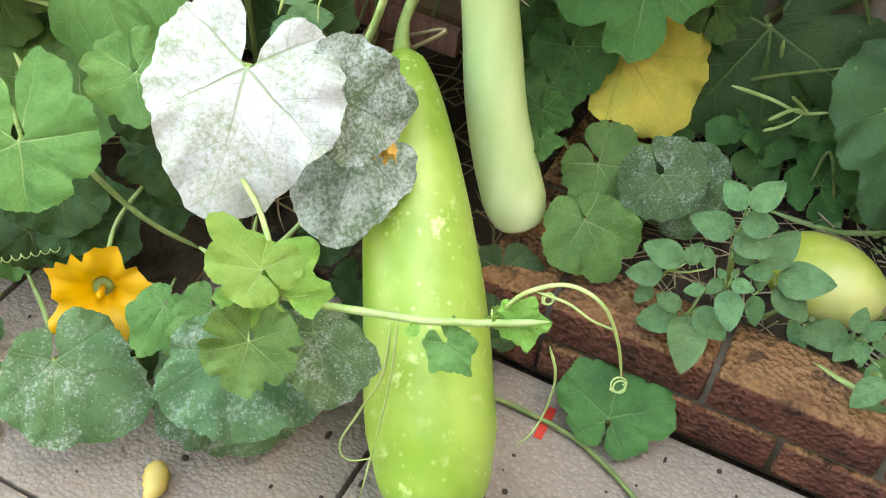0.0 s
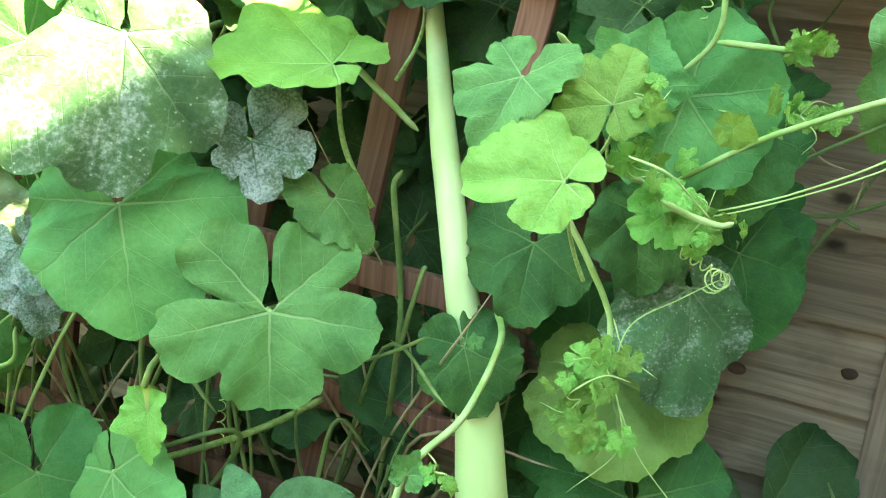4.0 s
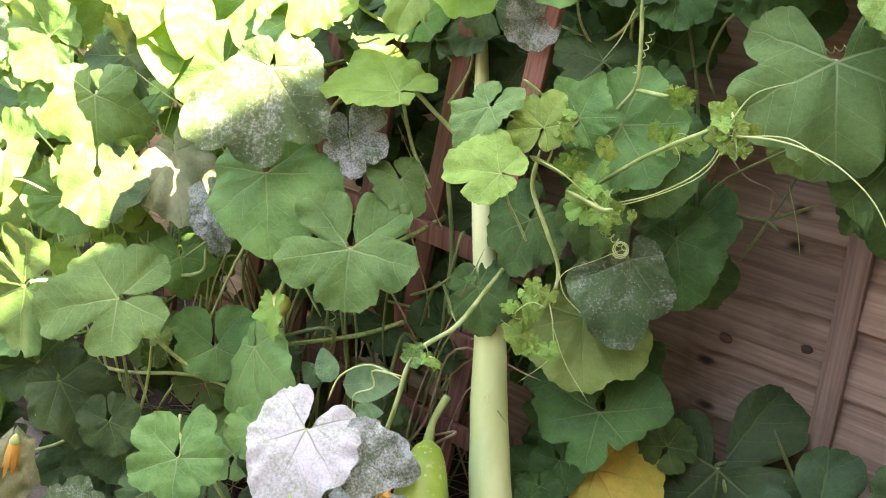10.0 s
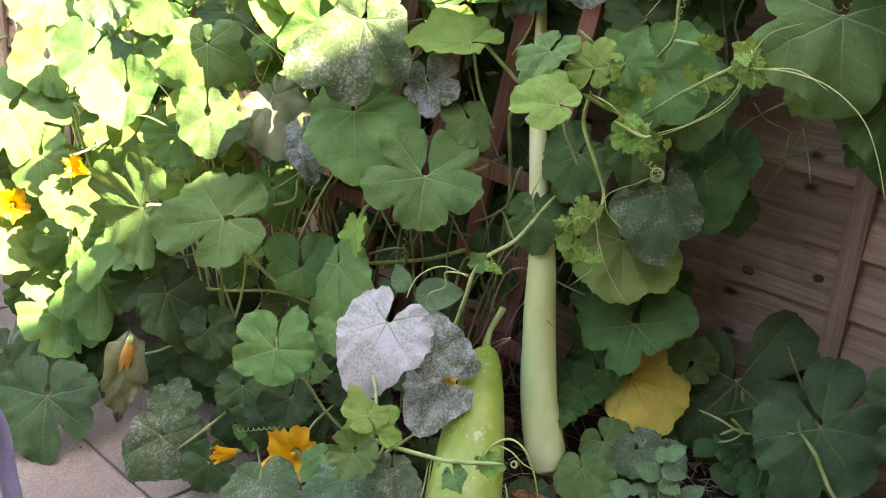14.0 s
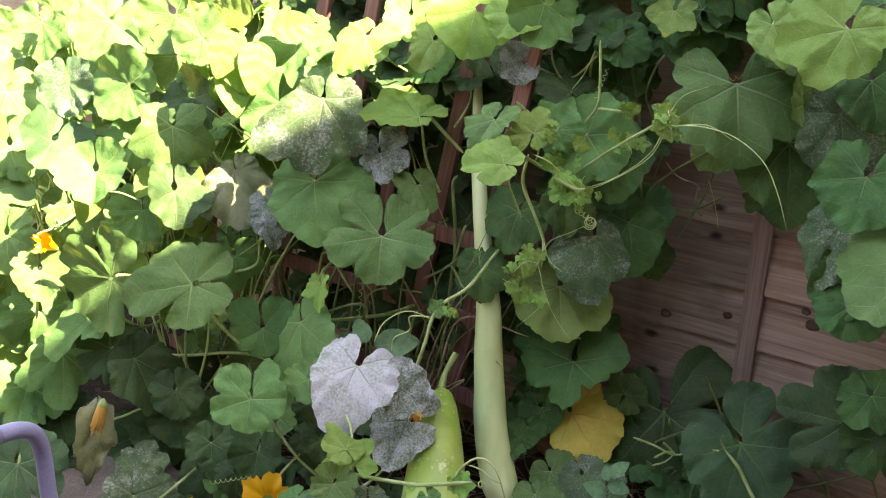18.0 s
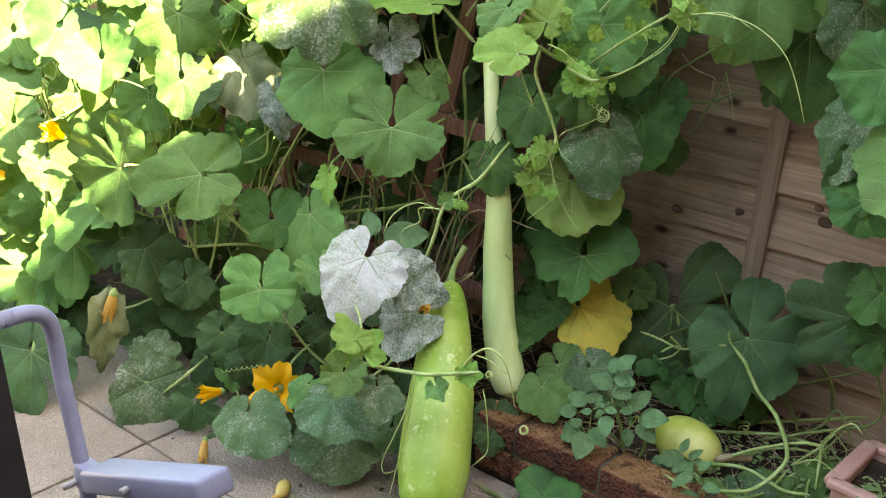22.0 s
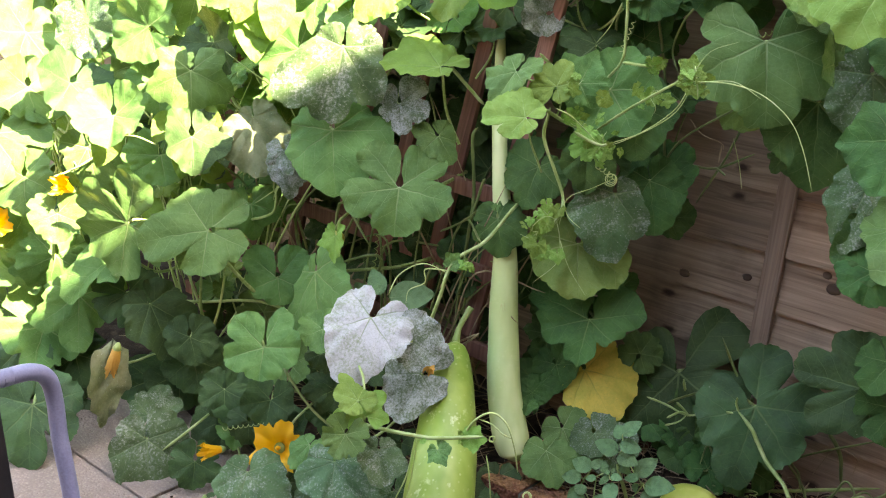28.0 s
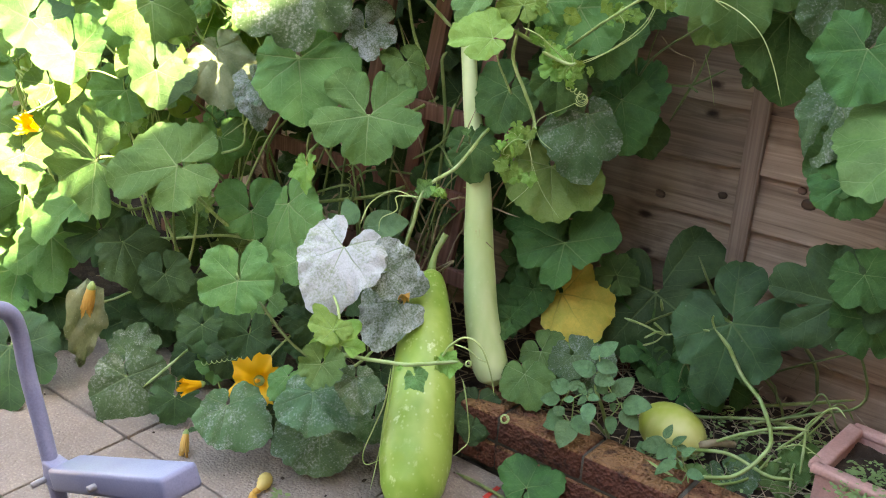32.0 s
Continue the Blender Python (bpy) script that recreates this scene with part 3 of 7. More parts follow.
def blade_mesh(kind, tip, right, left, notch, mouth, seed):
    """A five-lobed leaf with its own lobes: reach of the tip, then angle and reach of side and base lobe, right and left."""
    rng = random.Random(f"{kind}{tip}{right}{left}{seed}")
    ends = [(-math.pi, left[3] * 0.80), (-radians(left[2]), left[3]), (-radians(left[0]), left[1]), (0.0, tip), (radians(right[0]), right[1]), (radians(right[2]), right[3]), (math.pi, right[3] * 0.80)]
    lobes = [a for a, _ in ends[1:-1]]
    cuts = [((ends[i][0] + ends[i + 1][0]) / 2 + rng.uniform(-0.06, 0.06), depth) for i, depth in ((3, notch[0]), (4, notch[1]), (2, notch[2]), (1, notch[3]))]
    small = [(rng.uniform(-2.5, 2.5), rng.uniform(0.015, 0.06), rng.uniform(0.03, 0.07)) for _ in range(6)]
    phase, phase2, phase3, phase4 = (rng.uniform(0, 6.28) for _ in range(4))
    cup, fold, droop, twist = rng.uniform(-0.20, 0.02), rng.uniform(-0.02, 0.12), rng.uniform(0.05, 0.22), rng.uniform(-0.10, 0.10)
    limp = 2.2 if kind == "dry" else 1.3 if kind in ("white", "mildew", "spot") else 0.9
    segs, rings = 132, (0.08, 0.18, 0.30, 0.44, 0.58, 0.72, 0.84, 0.93, 1.0)

    def rim(t):
        k = next(i for i in range(6) if t <= ends[i + 1][0] or i == 5)
        u = (t - ends[k][0]) / (ends[k + 1][0] - ends[k][0])
        u = (1 - math.cos(math.pi * u)) / 2
        r = ends[k][1] + (ends[k + 1][1] - ends[k][1]) * u
        for a, depth in cuts:
            e = abs(t - a)
            r *= 1 - depth * (0.62 * math.exp(-((e / 0.085) ** 1.6)) + 0.38 * math.exp(-((e / 0.24) ** 2)))
        for a, depth, w in small:
            r *= 1 - depth * math.exp(-(((t - a) / w) ** 2))
        back = (math.pi - abs(t)) / 0.32
        if back < 1:
            r *= 0.62 + 0.38 * math.sqrt(max(0.0, 1 - (1 - back) ** 2))
        return r * (1 + 0.012 * math.sin(11 * t + phase) + 0.010 * math.sin(23 * t + phase2))

    bm = bmesh.new()
    veins = bm.loops.layers.uv.new("veins")
    angles = [-math.pi + 2 * math.pi * (i + 0.5) / segs for i in range(segs)]
    radii = [rim(t) for t in angles]
    teeth = [1 + (rng.uniform(0.0, 0.014) if i % 3 == 0 else rng.uniform(-0.010, 0.002)) for i in range(segs)]
    centre, grid = bm.verts.new((0, 0, 0)), []
    for f in rings:
        row = []
        for t0, r, tooth in zip(angles, radii, teeth):
            g = mouth + (0.95 - mouth * 0.6) * math.exp(-((f / 0.26) ** 3))
            t = t0 - math.copysign(g * (max(0.0, abs(t0) - 1.9) / (math.pi - 1.9)) ** 1.3, t0)
            q = 0.5 * f * r * (tooth if f == 1.0 else 1.0)
            x, y = q * math.sin(t), q * math.cos(t)
            near = min(abs((t - a + math.pi) % (2 * math.pi) - math.pi) for a in lobes)
            z = cup * q * q * 1.6 + fold * abs(x) * 0.6 - droop * max(0.0, y) ** 2 * 1.5 + twist * x * y * 2
            z += 0.10 * q * min(1.0, near / 0.45) * (0.45 + 0.55 * math.sin(math.pi * min(f, 0.97)))
            z += limp * (0.070 * q**1.5 * math.sin(3 * t + phase3) + 0.045 * q * f**2 * math.sin(7 * t + phase) + 0.026 * q * f**3 * math.sin(15 * t + phase4))
            z += 0.012 * math.sin(34 * (q - 0.55 * near * q)) * min(1.0, near / 0.25) * f
            z += 0.026 * noise.noise(Vector((x * 12 + seed, y * 12, phase))) * f
            row.append(bm.verts.new((x, y, z)))
        grid.append(row)
    for i in range(segs - 1):
        t = angles[i] + math.pi / segs
        best = min(lobes, key=lambda a: abs((t - a + math.pi) % (2 * math.pi) - math.pi))
        dx, dy = math.sin(best), math.cos(best)
        for face in [bm.faces.new((centre, grid[0][i], grid[0][i + 1]))] + [bm.faces.new((a[i + 1], a[i], b[i], b[i + 1])) for a, b in zip(grid, grid[1:])]:
            face.normal_flip()
            for loop in face.loops:
                c = loop.vert.co
                loop[veins].uv = (c.x * dy - c.y * dx, c.x * dx + c.y * dy)
    bm.normal_update()
    if sum(f.normal.z for f in bm.faces) < 0:
        for f in bm.faces:
            f.normal_flip()
    return mesh_of("leaf", bm, LEAF[kind])


def blade(plant, kind, x, y, z, reach, rx, ry, rz, right, left, notch, seed, mouth=0.04):
    """One large leaf of a plant with lobes of its own; reach is the mean length of its lobes in metres."""
    ob = new("leaf", blade_mesh(kind, right[0], right[1:], left, notch, mouth, seed))
    ob.parent = plant
    m = pose(x, y, z, rx, ry, rz)
    m.translation -= Vector(plant.location)
    ob.matrix_basis = m @ Matrix.Diagonal((2 * reach, 2 * reach, 2 * reach, 1))
    part("leaf_stalk", stalk_mesh(seed), None, ob)
    return ob


# ---- ground, paving, bed, fence, house ----
def sheet(bm, x0, x1, y0, y1, z, nx, ny, rough=0.0, scale=6.0):
    rows = [[bm.verts.new((x, y, z + rough * noise.noise(Vector((x * scale, y * scale, 3.1))) + 0.5 * rough * noise.noise(Vector((x * scale * 3.3, y * scale * 3.3, 8.0))))) for x in np.linspace(x0, x1, nx)] for y in np.linspace(y0, y1, ny)]
    for a, b in zip(rows, rows[1:]):
        for i in range(nx - 1):
            bm.faces.new((a[i], a[i + 1], b[i + 1], b[i]))
    return bm


tagged(part("ground", sheet(bmesh.new(), -60, 60, -60, 60, -0.045, 25, 25), SOIL), "bare dark earth under and around the paving", "ground", kind="structure")
tagged(part("soil", sheet(bmesh.new(), 0.05, 2.1, 1.095, 1.655, 0.095, 90, 30, 0.030, 9.0), SOIL), "dark crumbly soil filling the raised brick bed", "soil", kind="structure")
tagged(part("soil", sheet(bmesh.new(), -6.0, -0.50, 0.84, 1.655, 0.018, 160, 30, 0.03, 7.0), SOIL), "dark soil border along the foot of the fence", "soil", kind="structure")
tagged(part("soil", sheet(bmesh.new(), -0.50, -0.15, 1.00, 1.655, 0.018, 20, 24, 0.03, 7.0), SOIL), "dark soil under the trellis beside the brick bed", "soil", kind="structure")

# unseen wall, added only to keep low sky light off the leaves
back_wall = thing("sky_blocker_wall", -1.6, -3.6, 0, "high unseen brown brick wall added to block low skylight", "wall", kind="structure")
part("wall", box(bmesh.new(), 0, -0.15, 1.55, 9.0, 0.3, 3.1), HOUSE_BRICK, back_wall)
part("coping", box(bmesh.new(), 0, -0.15, 3.13, 9.1, 0.36, 0.06, 0.01), MORTAR, back_wall)
house = thing("house_wall", 2.865, 0.5, 0, "tall brown brick house wall that shades the garden corner", "house", kind="structure")
house.rotation_euler = (0, 0, radians(-9.4))
part("wall", box(bmesh.new(), 0.15, -1.0, 2.45, 0.3, 12.0, 4.95), HOUSE_BRICK, house)
part("eave", box(bmesh.new(), 0.13, -1.0, 4.95, 0.42, 12.1, 0.12, 0.01), BATTEN, house)

FENCE_Y, PITCH, EDGE = 1.655, 0.1443, 0.517
fence = thing("fence", 0, FENCE_Y, 0, "weathered brown lap-board fence with knotty horizontal boards", "fence", kind="structure")


def fence_board(length, seed):
    """A tapered lap board, thick at its lower, wavy edge."""
    bm, n = bmesh.new(), 24
    rows = []
    for i in range(n + 1):
        x = length * (i / n - 0.5)
        wave = 0.004 * noise.noise(Vector((x * 2.3, seed * 7.7, 0)))
        rows.append([bm.verts.new(v) for v in ((x, -0.026, wave), (x, -0.004, 0.162), (x, 0.0, 0.162), (x, 0.0, wave))])
    for a, b in zip(rows, rows[1:]):
        for k in range(4):
            bm.faces.new((a[k], b[k], b[(k + 1) % 4], a[(k + 1) % 4]))
    bm.faces.new(rows[0])
    bm.faces.new(list(reversed(rows[-1])))
    return mesh_of("board", bm, FENCE, False)


boards = [fence_board(1.826, s) for s in range(4)]
for panel, px in enumerate((1.1775, -0.6525, -2.4825, -4.3125)):
    for row in range(-3, 9):
        b = part("board", boards[(panel * 3 + row) % 4], None, fence)
        b.location = (px, -0.004 * (row % 2), EDGE + PITCH * row)
    for bx in (px - 0.90, px - 0.30, px + 0.30) if panel else (0.250, 1.10, 1.95):
        part("batten", box(bmesh.new(), bx, -0.030, 0.93, 0.046, 0.020, 1.82, 0.002), BATTEN, fence)
for kx, kz, kr in ((0.022, 0.547, 0.011), (0.187, 0.583, 0.010), (0.395, 0.612, 0.014), (0.372, 0.640, 0.009), (0.470, 0.700, 0.008)):
    bm, up = bmesh.new(), (kz - EDGE) % PITCH
    bmesh.ops.create_cone(bm, cap_ends=True, segments=14, radius1=kr, radius2=kr * 0.7, depth=0.004)
    for v in bm.verts:
        v.co += Vector(noise.noise_vector(v.co * 90 + Vector((kx * 40, 0, 0)))) * 0.0022
    part("knot", bm, KNOT, fence).matrix_basis = pose(kx, -0.0275 + 0.136 * up, kz, 82, 0, 0) @ Matrix.Diagonal((1.35, 1, 1, 1))
part("capping", box(bmesh.new(), -1.6, -0.012, 1.90, 7.4, 0.06, 0.025, 0.003), BATTEN, fence)
part("backing", box(bmesh.new(), -1.6, 0.03, 0.93, 7.4, 0.02, 1.9), FENCE, fence)

trellis = thing("trellis", -0.62, 1.245, 0.05, "leaning red-brown wooden trellis half covered by leaves", "trellis")
for i in range(7):
    bm = box(bmesh.new(), 0, 0, 0.72, 0.042, 0.016, 1.50, 0.002)
    part("slat", bm, TRELLIS, trellis).matrix_basis = pose(-0.818 + 0.17 * i, 0.004 * (i % 2), 0, 0, 10.5, 0)
for i in range(4):
    bm = box(bmesh.new(), 0, -0.019, 0, 1.22, 0.016, 0.042, 0.002)
    part("crossbar", bm, TRELLIS, trellis).matrix_basis = pose(-0.29 + 0.04 * i, 0, 0.085 + 0.204 * i, 0, 1, 0)


# ---- big green gourd and the long pale one ----
def gourd(name, path, radii, material, label, stalk, sides=40):
    g = thing(name, *path[-1], label, "gourd")
    o = Vector(g.location)
    line = spline([Vector(p) - o for p in path], 14)
    bm = sweep(bmesh.new(), line, radii, sides)
    for v in bm.verts:
        k = noise.noise(v.co * 9.0)
        v.co += Vector((k, noise.noise(v.co * 9.0 + Vector((5, 1, 2))), 0)) * 0.0022
    part("fruit", bm, material, g)
    part("stalk", sweep(bmesh.new(), spline([Vector(p) - o for p in stalk], 8), (0.011, 0.0065, 0.008), 9), STEM, g, "thick green ridged stalk")
    return g
TOP, END = Vector((-0.266, 1.063, 0.414)), Vector((-0.002, 0.695, 0.040))
gourd("green_gourd", [TOP.lerp(END, q) + Vector((0.006, 0.0, 0.012)) * math.sin(math.pi * q) for q in np.linspace(0, 1, 9)],
      np.interp(np.linspace(0, 1, 40), (0, 0.02, 0.06, 0.12, 0.22, 0.35, 0.5, 0.65, 0.80, 0.90, 0.96, 1), (0.006, 0.023, 0.034, 0.043, 0.054, 0.065, 0.073, 0.0775, 0.0775, 0.067, 0.049, 0.008)),
      GOURD_GREEN, "huge bright green bottle gourd standing on the paving", [(-0.266, 1.063, 0.410), (-0.271, 1.081, 0.447), (-0.259, 1.103, 0.496)])
gourd("pale_gourd", [(-0.394, 1.291, 1.191), (-0.340, 1.242, 0.998), (-0.284, 1.197, 0.825), (-0.223, 1.169, 0.623), (-0.183, 1.138, 0.442), (-0.144, 1.115, 0.301), (-0.104, 1.106, 0.200), (-0.086, 1.106, 0.155)],
      (0.007, 0.012, 0.016, 0.018, 0.020, 0.024, 0.031, 0.035, 0.038, 0.040, 0.043, 0.044, 0.036, 0.006), GOURD_PALE, "long slender pale green gourd hanging from the vine", [(-0.394, 1.291, 1.186), (-0.400, 1.297, 1.249), (-0.388, 1.312, 1.336)])


# ---- the plants ----
pumpkin = thing("pumpkin_plant", -0.75, 1.15, 0.03, "sprawling pumpkin plant with large lobed green leaves on the trellis", "pumpkin plant")
gourd_vine = thing("gourd_vine", -0.1, 1.40, 0.1, "climbing gourd vine with pale shoots and curling tendrils", "gourd vine")
bed_pumpkin = thing("pumpkin_plant", 0.6, 1.45, 0.1, "dark green pumpkin plant in the raised brick bed", "pumpkin plant")
potato_left = thing("potato_plant", 0.2, 1.13, 0.1, "low potato plant with blue-green leaflets over the brick edge", "potato plant", "potato plants")
potato_right = thing("potato_plant", 0.42, 1.12, 0.1, "potato plant sprawling over the bricks beside a squash", "potato plant", "potato plants")
sunny_pumpkin = thing("pumpkin_plant", -1.7, 1.20, 0.03, "sunlit pumpkin plant with bright overlapping leaves along the fence", "pumpkin plant")


def scatter(plant, count, seed, xs, ys, zs, sizes, kinds, shapes, face=0.0, lean=0.0):
    """Leaves that fill the depth of a plant. ys gives the front at the low and at the high end."""
    rng = random.Random(seed)
    for _ in range(count):
        u = rng.random()
        x, z = rng.uniform(*xs), zs[0] + (zs[1] - zs[0]) * u
        y = ys[0] + (ys[1] - ys[0]) * u + rng.uniform(0.0, ys[2])
        leaf(plant, rng.choice(kinds), rng.choice(shapes), x, y, z, rng.uniform(*sizes), 62 + rng.uniform(-32, 26) + lean, rng.uniform(-30, 30), rng.uniform(-45, 45) + face, rng.randrange(6), plant is not gourd_vine)


def tangle(plant, count, seed, xs, ys, zs, thick, material):
    """Thin bare stems that climb through a plant behind its leaves."""
    rng = random.Random(seed)
    for _ in range(count):
        a = Vector((rng.uniform(*xs), rng.uniform(*ys), zs[0] + rng.uniform(0, 0.1)))
        b = a + Vector((rng.uniform(-0.25, 0.25), rng.uniform(-0.08, 0.08), rng.uniform(0.25, 0.7) * (zs[1] - zs[0])))
        c = b + Vector((rng.uniform(-0.2, 0.2), rng.uniform(-0.1, 0.06), rng.uniform(-0.1, 0.3)))
        r = thick * rng.uniform(0.6, 1.2)
        vine(plant, "stem", r, r * 0.7, a, a.lerp(b, 0.5) + Vector((rng.uniform(-0.05, 0.05), 0, 0)), b, c, material=material, sides=6, per=6)


leaf(pumpkin, "green", "D", -0.756, 0.982, 1.037, 0.221, -73, -68, -145, 0, True)
leaf(pumpkin, "mildew", "C", -0.726, 0.919, 0.805, 0.110, -75, 26, -150, 2)
leaf(pumpkin, "green", "B", -1.018, 0.675, 0.587, 0.280, -89, -61, -158, 0, True)
leaf(pumpkin, "spot", "A", -1.278, 0.640, 0.135, 0.148, -62, 4, -122, 2, True)
leaf(pumpkin, "deep", "A", -1.572, 0.595, -0.160, 0.201, -50, 5, -107, 1, True)
leaf(pumpkin, "deep", "A", -1.433, 0.676, -0.021, 0.214, -52, -13, -114, 4, True)
leaf(pumpkin, "deep", "A", -0.976, 0.799, 0.154, 0.195, -42, -14, -120, 2, True)
leaf(pumpkin, "deep", "D", -0.798, 0.797, 0.084, 0.157, -45, 5, -138, 4, True)
leaf(pumpkin, "spot", "D", -0.309, 0.741, 0.095, 0.218, -38, 0, -137, 1, True)
leaf(pumpkin, "spot", "D", -0.220, 0.819, 0.130, 0.115, -46, -12, -141, 1, True)
leaf(pumpkin, "mildew", "D", -0.210, 0.839, 0.501, 0.134, 41, 53, 4, 0, True)
leaf(pumpkin, "young", "C", -0.182, 0.667, 0.391, 0.120, 49, -25, 56, 1, True)
leaf(pumpkin, "green", "B", -0.190, 0.624, 0.361, 0.098, -56, -16, -150, 2, True)
leaf(pumpkin, "deep", "A", -0.737, 0.756, 0.211, 0.135, -52, -6, -124, 5, True)
leaf(pumpkin, "deep", "A", -0.654, 0.765, 0.153, 0.111, -49, -6, -125, 3)
leaf(pumpkin, "deep", "D", -0.468, 0.870, 0.274, 0.101, -43, -3, -133, 4)
leaf(pumpkin, "young", "C", -0.541, 0.923, 0.635, 0.100, -76, 11, 174, 0)
leaf(pumpkin, "deep", "D", -0.521, 1.239, 0.583, 0.156, -41, -71, -161, 0, True)
leaf(pumpkin, "deep", "A", -1.272, 0.672, 0.095, 0.152, -46, -7, -119, 4, True)
leaf(pumpkin, "deep", "A", -1.369, 0.620, 0.023, 0.189, -47, 0, -112, 2, True)
leaf(pumpkin, "deep", "A", -1.578, 0.644, 0.182, 0.160, -43, -8, -116, 0, True)
leaf(pumpkin, "deep", "A", -0.879, 0.759, 0.304, 0.139, -65, 10, -130, 2, True)
leaf(gourd_vine, "green", "C", -0.077, 1.169, 1.053, 0.129, 71, 25, 26, 2, True)
leaf(gourd_vine, "green", "D", -0.030, 1.222, 1.043, 0.222, -67, 41, -144, 1, True)
leaf(gourd_vine, "spot", "D", 0.065, 1.194, 0.259, 0.130, -28, 29, -143, 1, True)
leaf(gourd_vine, "dark", "D", -0.194, 1.310, 0.265, 0.137, -55, -6, -151, 1, True)
leaf(gourd_vine, "dark", "C", -0.113, 1.188, 0.299, 0.086, -60, 21, -166, 2)
leaf(gourd_vine, "fading", "D", 0.199, 1.415, 1.042, 0.143, -73, 20, -170, 1, True)
leaf(gourd_vine, "dark", "D", 0.539, 1.356, 0.818, 0.165, -65, -1, -167, 3, True)
leaf(gourd_vine, "dark", "D", -0.018, 1.319, 1.249, 0.132, -73, 2, -145, 0, True)
leaf(gourd_vine, "mildew", "D", -0.224, 1.229, 1.181, 0.110, -59, -65, -175, 2, True)
leaf(gourd_vine, "green", "D", -0.113, 1.133, 1.319, 0.177, -92, -71, -125, 0, True)
leaf(gourd_vine, "young", "D", -0.299, 1.139, 1.294, 0.215, -63, -68, -156, 1, True)
leaf(gourd_vine, "dark", "D", -0.312, 1.344, 1.093, 0.220, -77, 16, -160, 2, True)
leaf(gourd_vine, "fading", "C", 0.106, 1.295, 1.322, 0.113, -61, -16, -156, 0, True)
leaf(gourd_vine, "dark", "D", -0.128, 1.300, 1.087, 0.152, -69, 3, -150, 1, True)
leaf(gourd_vine, "dark", "D", -0.035, 1.307, 1.097, 0.121, -71, -8, -147, 3, True)
leaf(gourd_vine, "young", "B", -0.013, 1.122, 0.938, 0.076, -60, -49, 179, 0)
leaf(gourd_vine, "young", "C", -0.044, 1.024, 0.729, 0.053, -60, -12, -139, 1)
leaf(gourd_vine, "young", "B", -0.038, 1.035, 0.713, 0.043, -54, 52, -127, 0)
leaf(gourd_vine, "young", "C", -0.006, 1.047, 0.712, 0.038, -58, 11, -140, 1)
leaf(gourd_vine, "young", "C", -0.065, 1.032, 0.726, 0.038, 26, -57, 92, 2)
leaf(gourd_vine, "young", "B", -0.042, 1.025, 0.714, 0.038, -65, -23, -159, 2)
leaf(gourd_vine, "young", "C", 0.014, 1.115, 0.935, 0.045, -63, 39, -153, 2)
leaf(gourd_vine, "young", "C", 0.033, 1.116, 0.931, 0.037, -56, 61, -124, 1)
leaf(gourd_vine, "young", "B", -0.022, 1.121, 0.955, 0.043, 64, -30, 48, 0)
leaf(gourd_vine, "young", "C", 0.018, 1.114, 0.950, 0.035, 69, 25, 28, 2)
leaf(gourd_vine, "young", "C", 0.242, 1.034, 1.140, 0.050, 70, -65, 32, 0)
leaf(gourd_vine, "young", "C", 0.255, 1.027, 1.109, 0.033, -65, 19, -160, 1)
leaf(gourd_vine, "young", "C", 0.260, 1.026, 1.130, 0.030, 59, 62, 4, 1)
leaf(gourd_vine, "young", "B", 0.077, 1.198, 1.109, 0.032, 148, 82, 88, 2)
leaf(gourd_vine, "young", "D", 0.053, 1.053, 1.054, 0.043, -151, 62, 120, 2, True)
leaf(gourd_vine, "green", "C", -0.200, 0.938, 0.658, 0.047, 61, 24, 24, 4)
leaf(gourd_vine, "green", "C", -0.187, 1.060, 0.766, 0.023, 54, -4, 39, 5)
leaf(bed_pumpkin, "dark", "B", 0.635, 1.412, 0.473, 0.171, -57, 36, -153, 5, True)
leaf(bed_pumpkin, "dark", "A", 0.613, 1.375, 0.580, 0.155, -35, 28, -148, 0, True)
leaf(bed_pumpkin, "spot", "D", 0.478, 1.193, 0.112, 0.139, -16, 32, -140, 0, True)
leaf(bed_pumpkin, "fading", "A", 0.450, 1.118, 0.111, 0.099, -22, -1, -163, 0, True)
leaf(bed_pumpkin, "green", "D", 0.562, 1.324, 0.112, 0.103, -3, 49, -124, 0, True)
vine(bed_pumpkin, "stem", 0.0032, 0.0023, (0.527, 1.315, 0.151), (0.564, 1.359, 0.190), (0.588, 1.423, 0.229), (0.599, 1.513, 0.210), (0.627, 1.528, 0.172))
vine(bed_pumpkin, "stem", 0.0027, 0.0023, (0.518, 1.237, 0.131), (0.549, 1.341, 0.142), (0.569, 1.406, 0.171), (0.585, 1.492, 0.191))
vine(bed_pumpkin, "stem", 0.0036, 0.0030, (0.412, 1.080, 0.140), (0.478, 1.131, 0.131), (0.518, 1.209, 0.131), (0.529, 1.301, 0.151))
vine(bed_pumpkin, "stem", 0.0030, 0.0023, (0.378, 1.270, 0.113), (0.424, 1.341, 0.123), (0.476, 1.403, 0.133), (0.556, 1.468, 0.123))
vine(bed_pumpkin, "stem", 0.0027, 0.0023, (0.598, 1.225, 0.121), (0.575, 1.306, 0.141), (0.578, 1.399, 0.142), (0.539, 1.470, 0.152))
vine(bed_pumpkin, "tendril", 0.0010, 0.0006, (0.575, 1.450, 0.191), (0.613, 1.411, 0.180), (0.621, 1.348, 0.170), (0.649, 1.330, 0.160), material=TENDRIL, sides=5)
vine(bed_pumpkin, "tendril", 0.0010, 0.0006, (0.573, 1.400, 0.161), (0.617, 1.375, 0.171), (0.622, 1.303, 0.151), material=TENDRIL, sides=5)
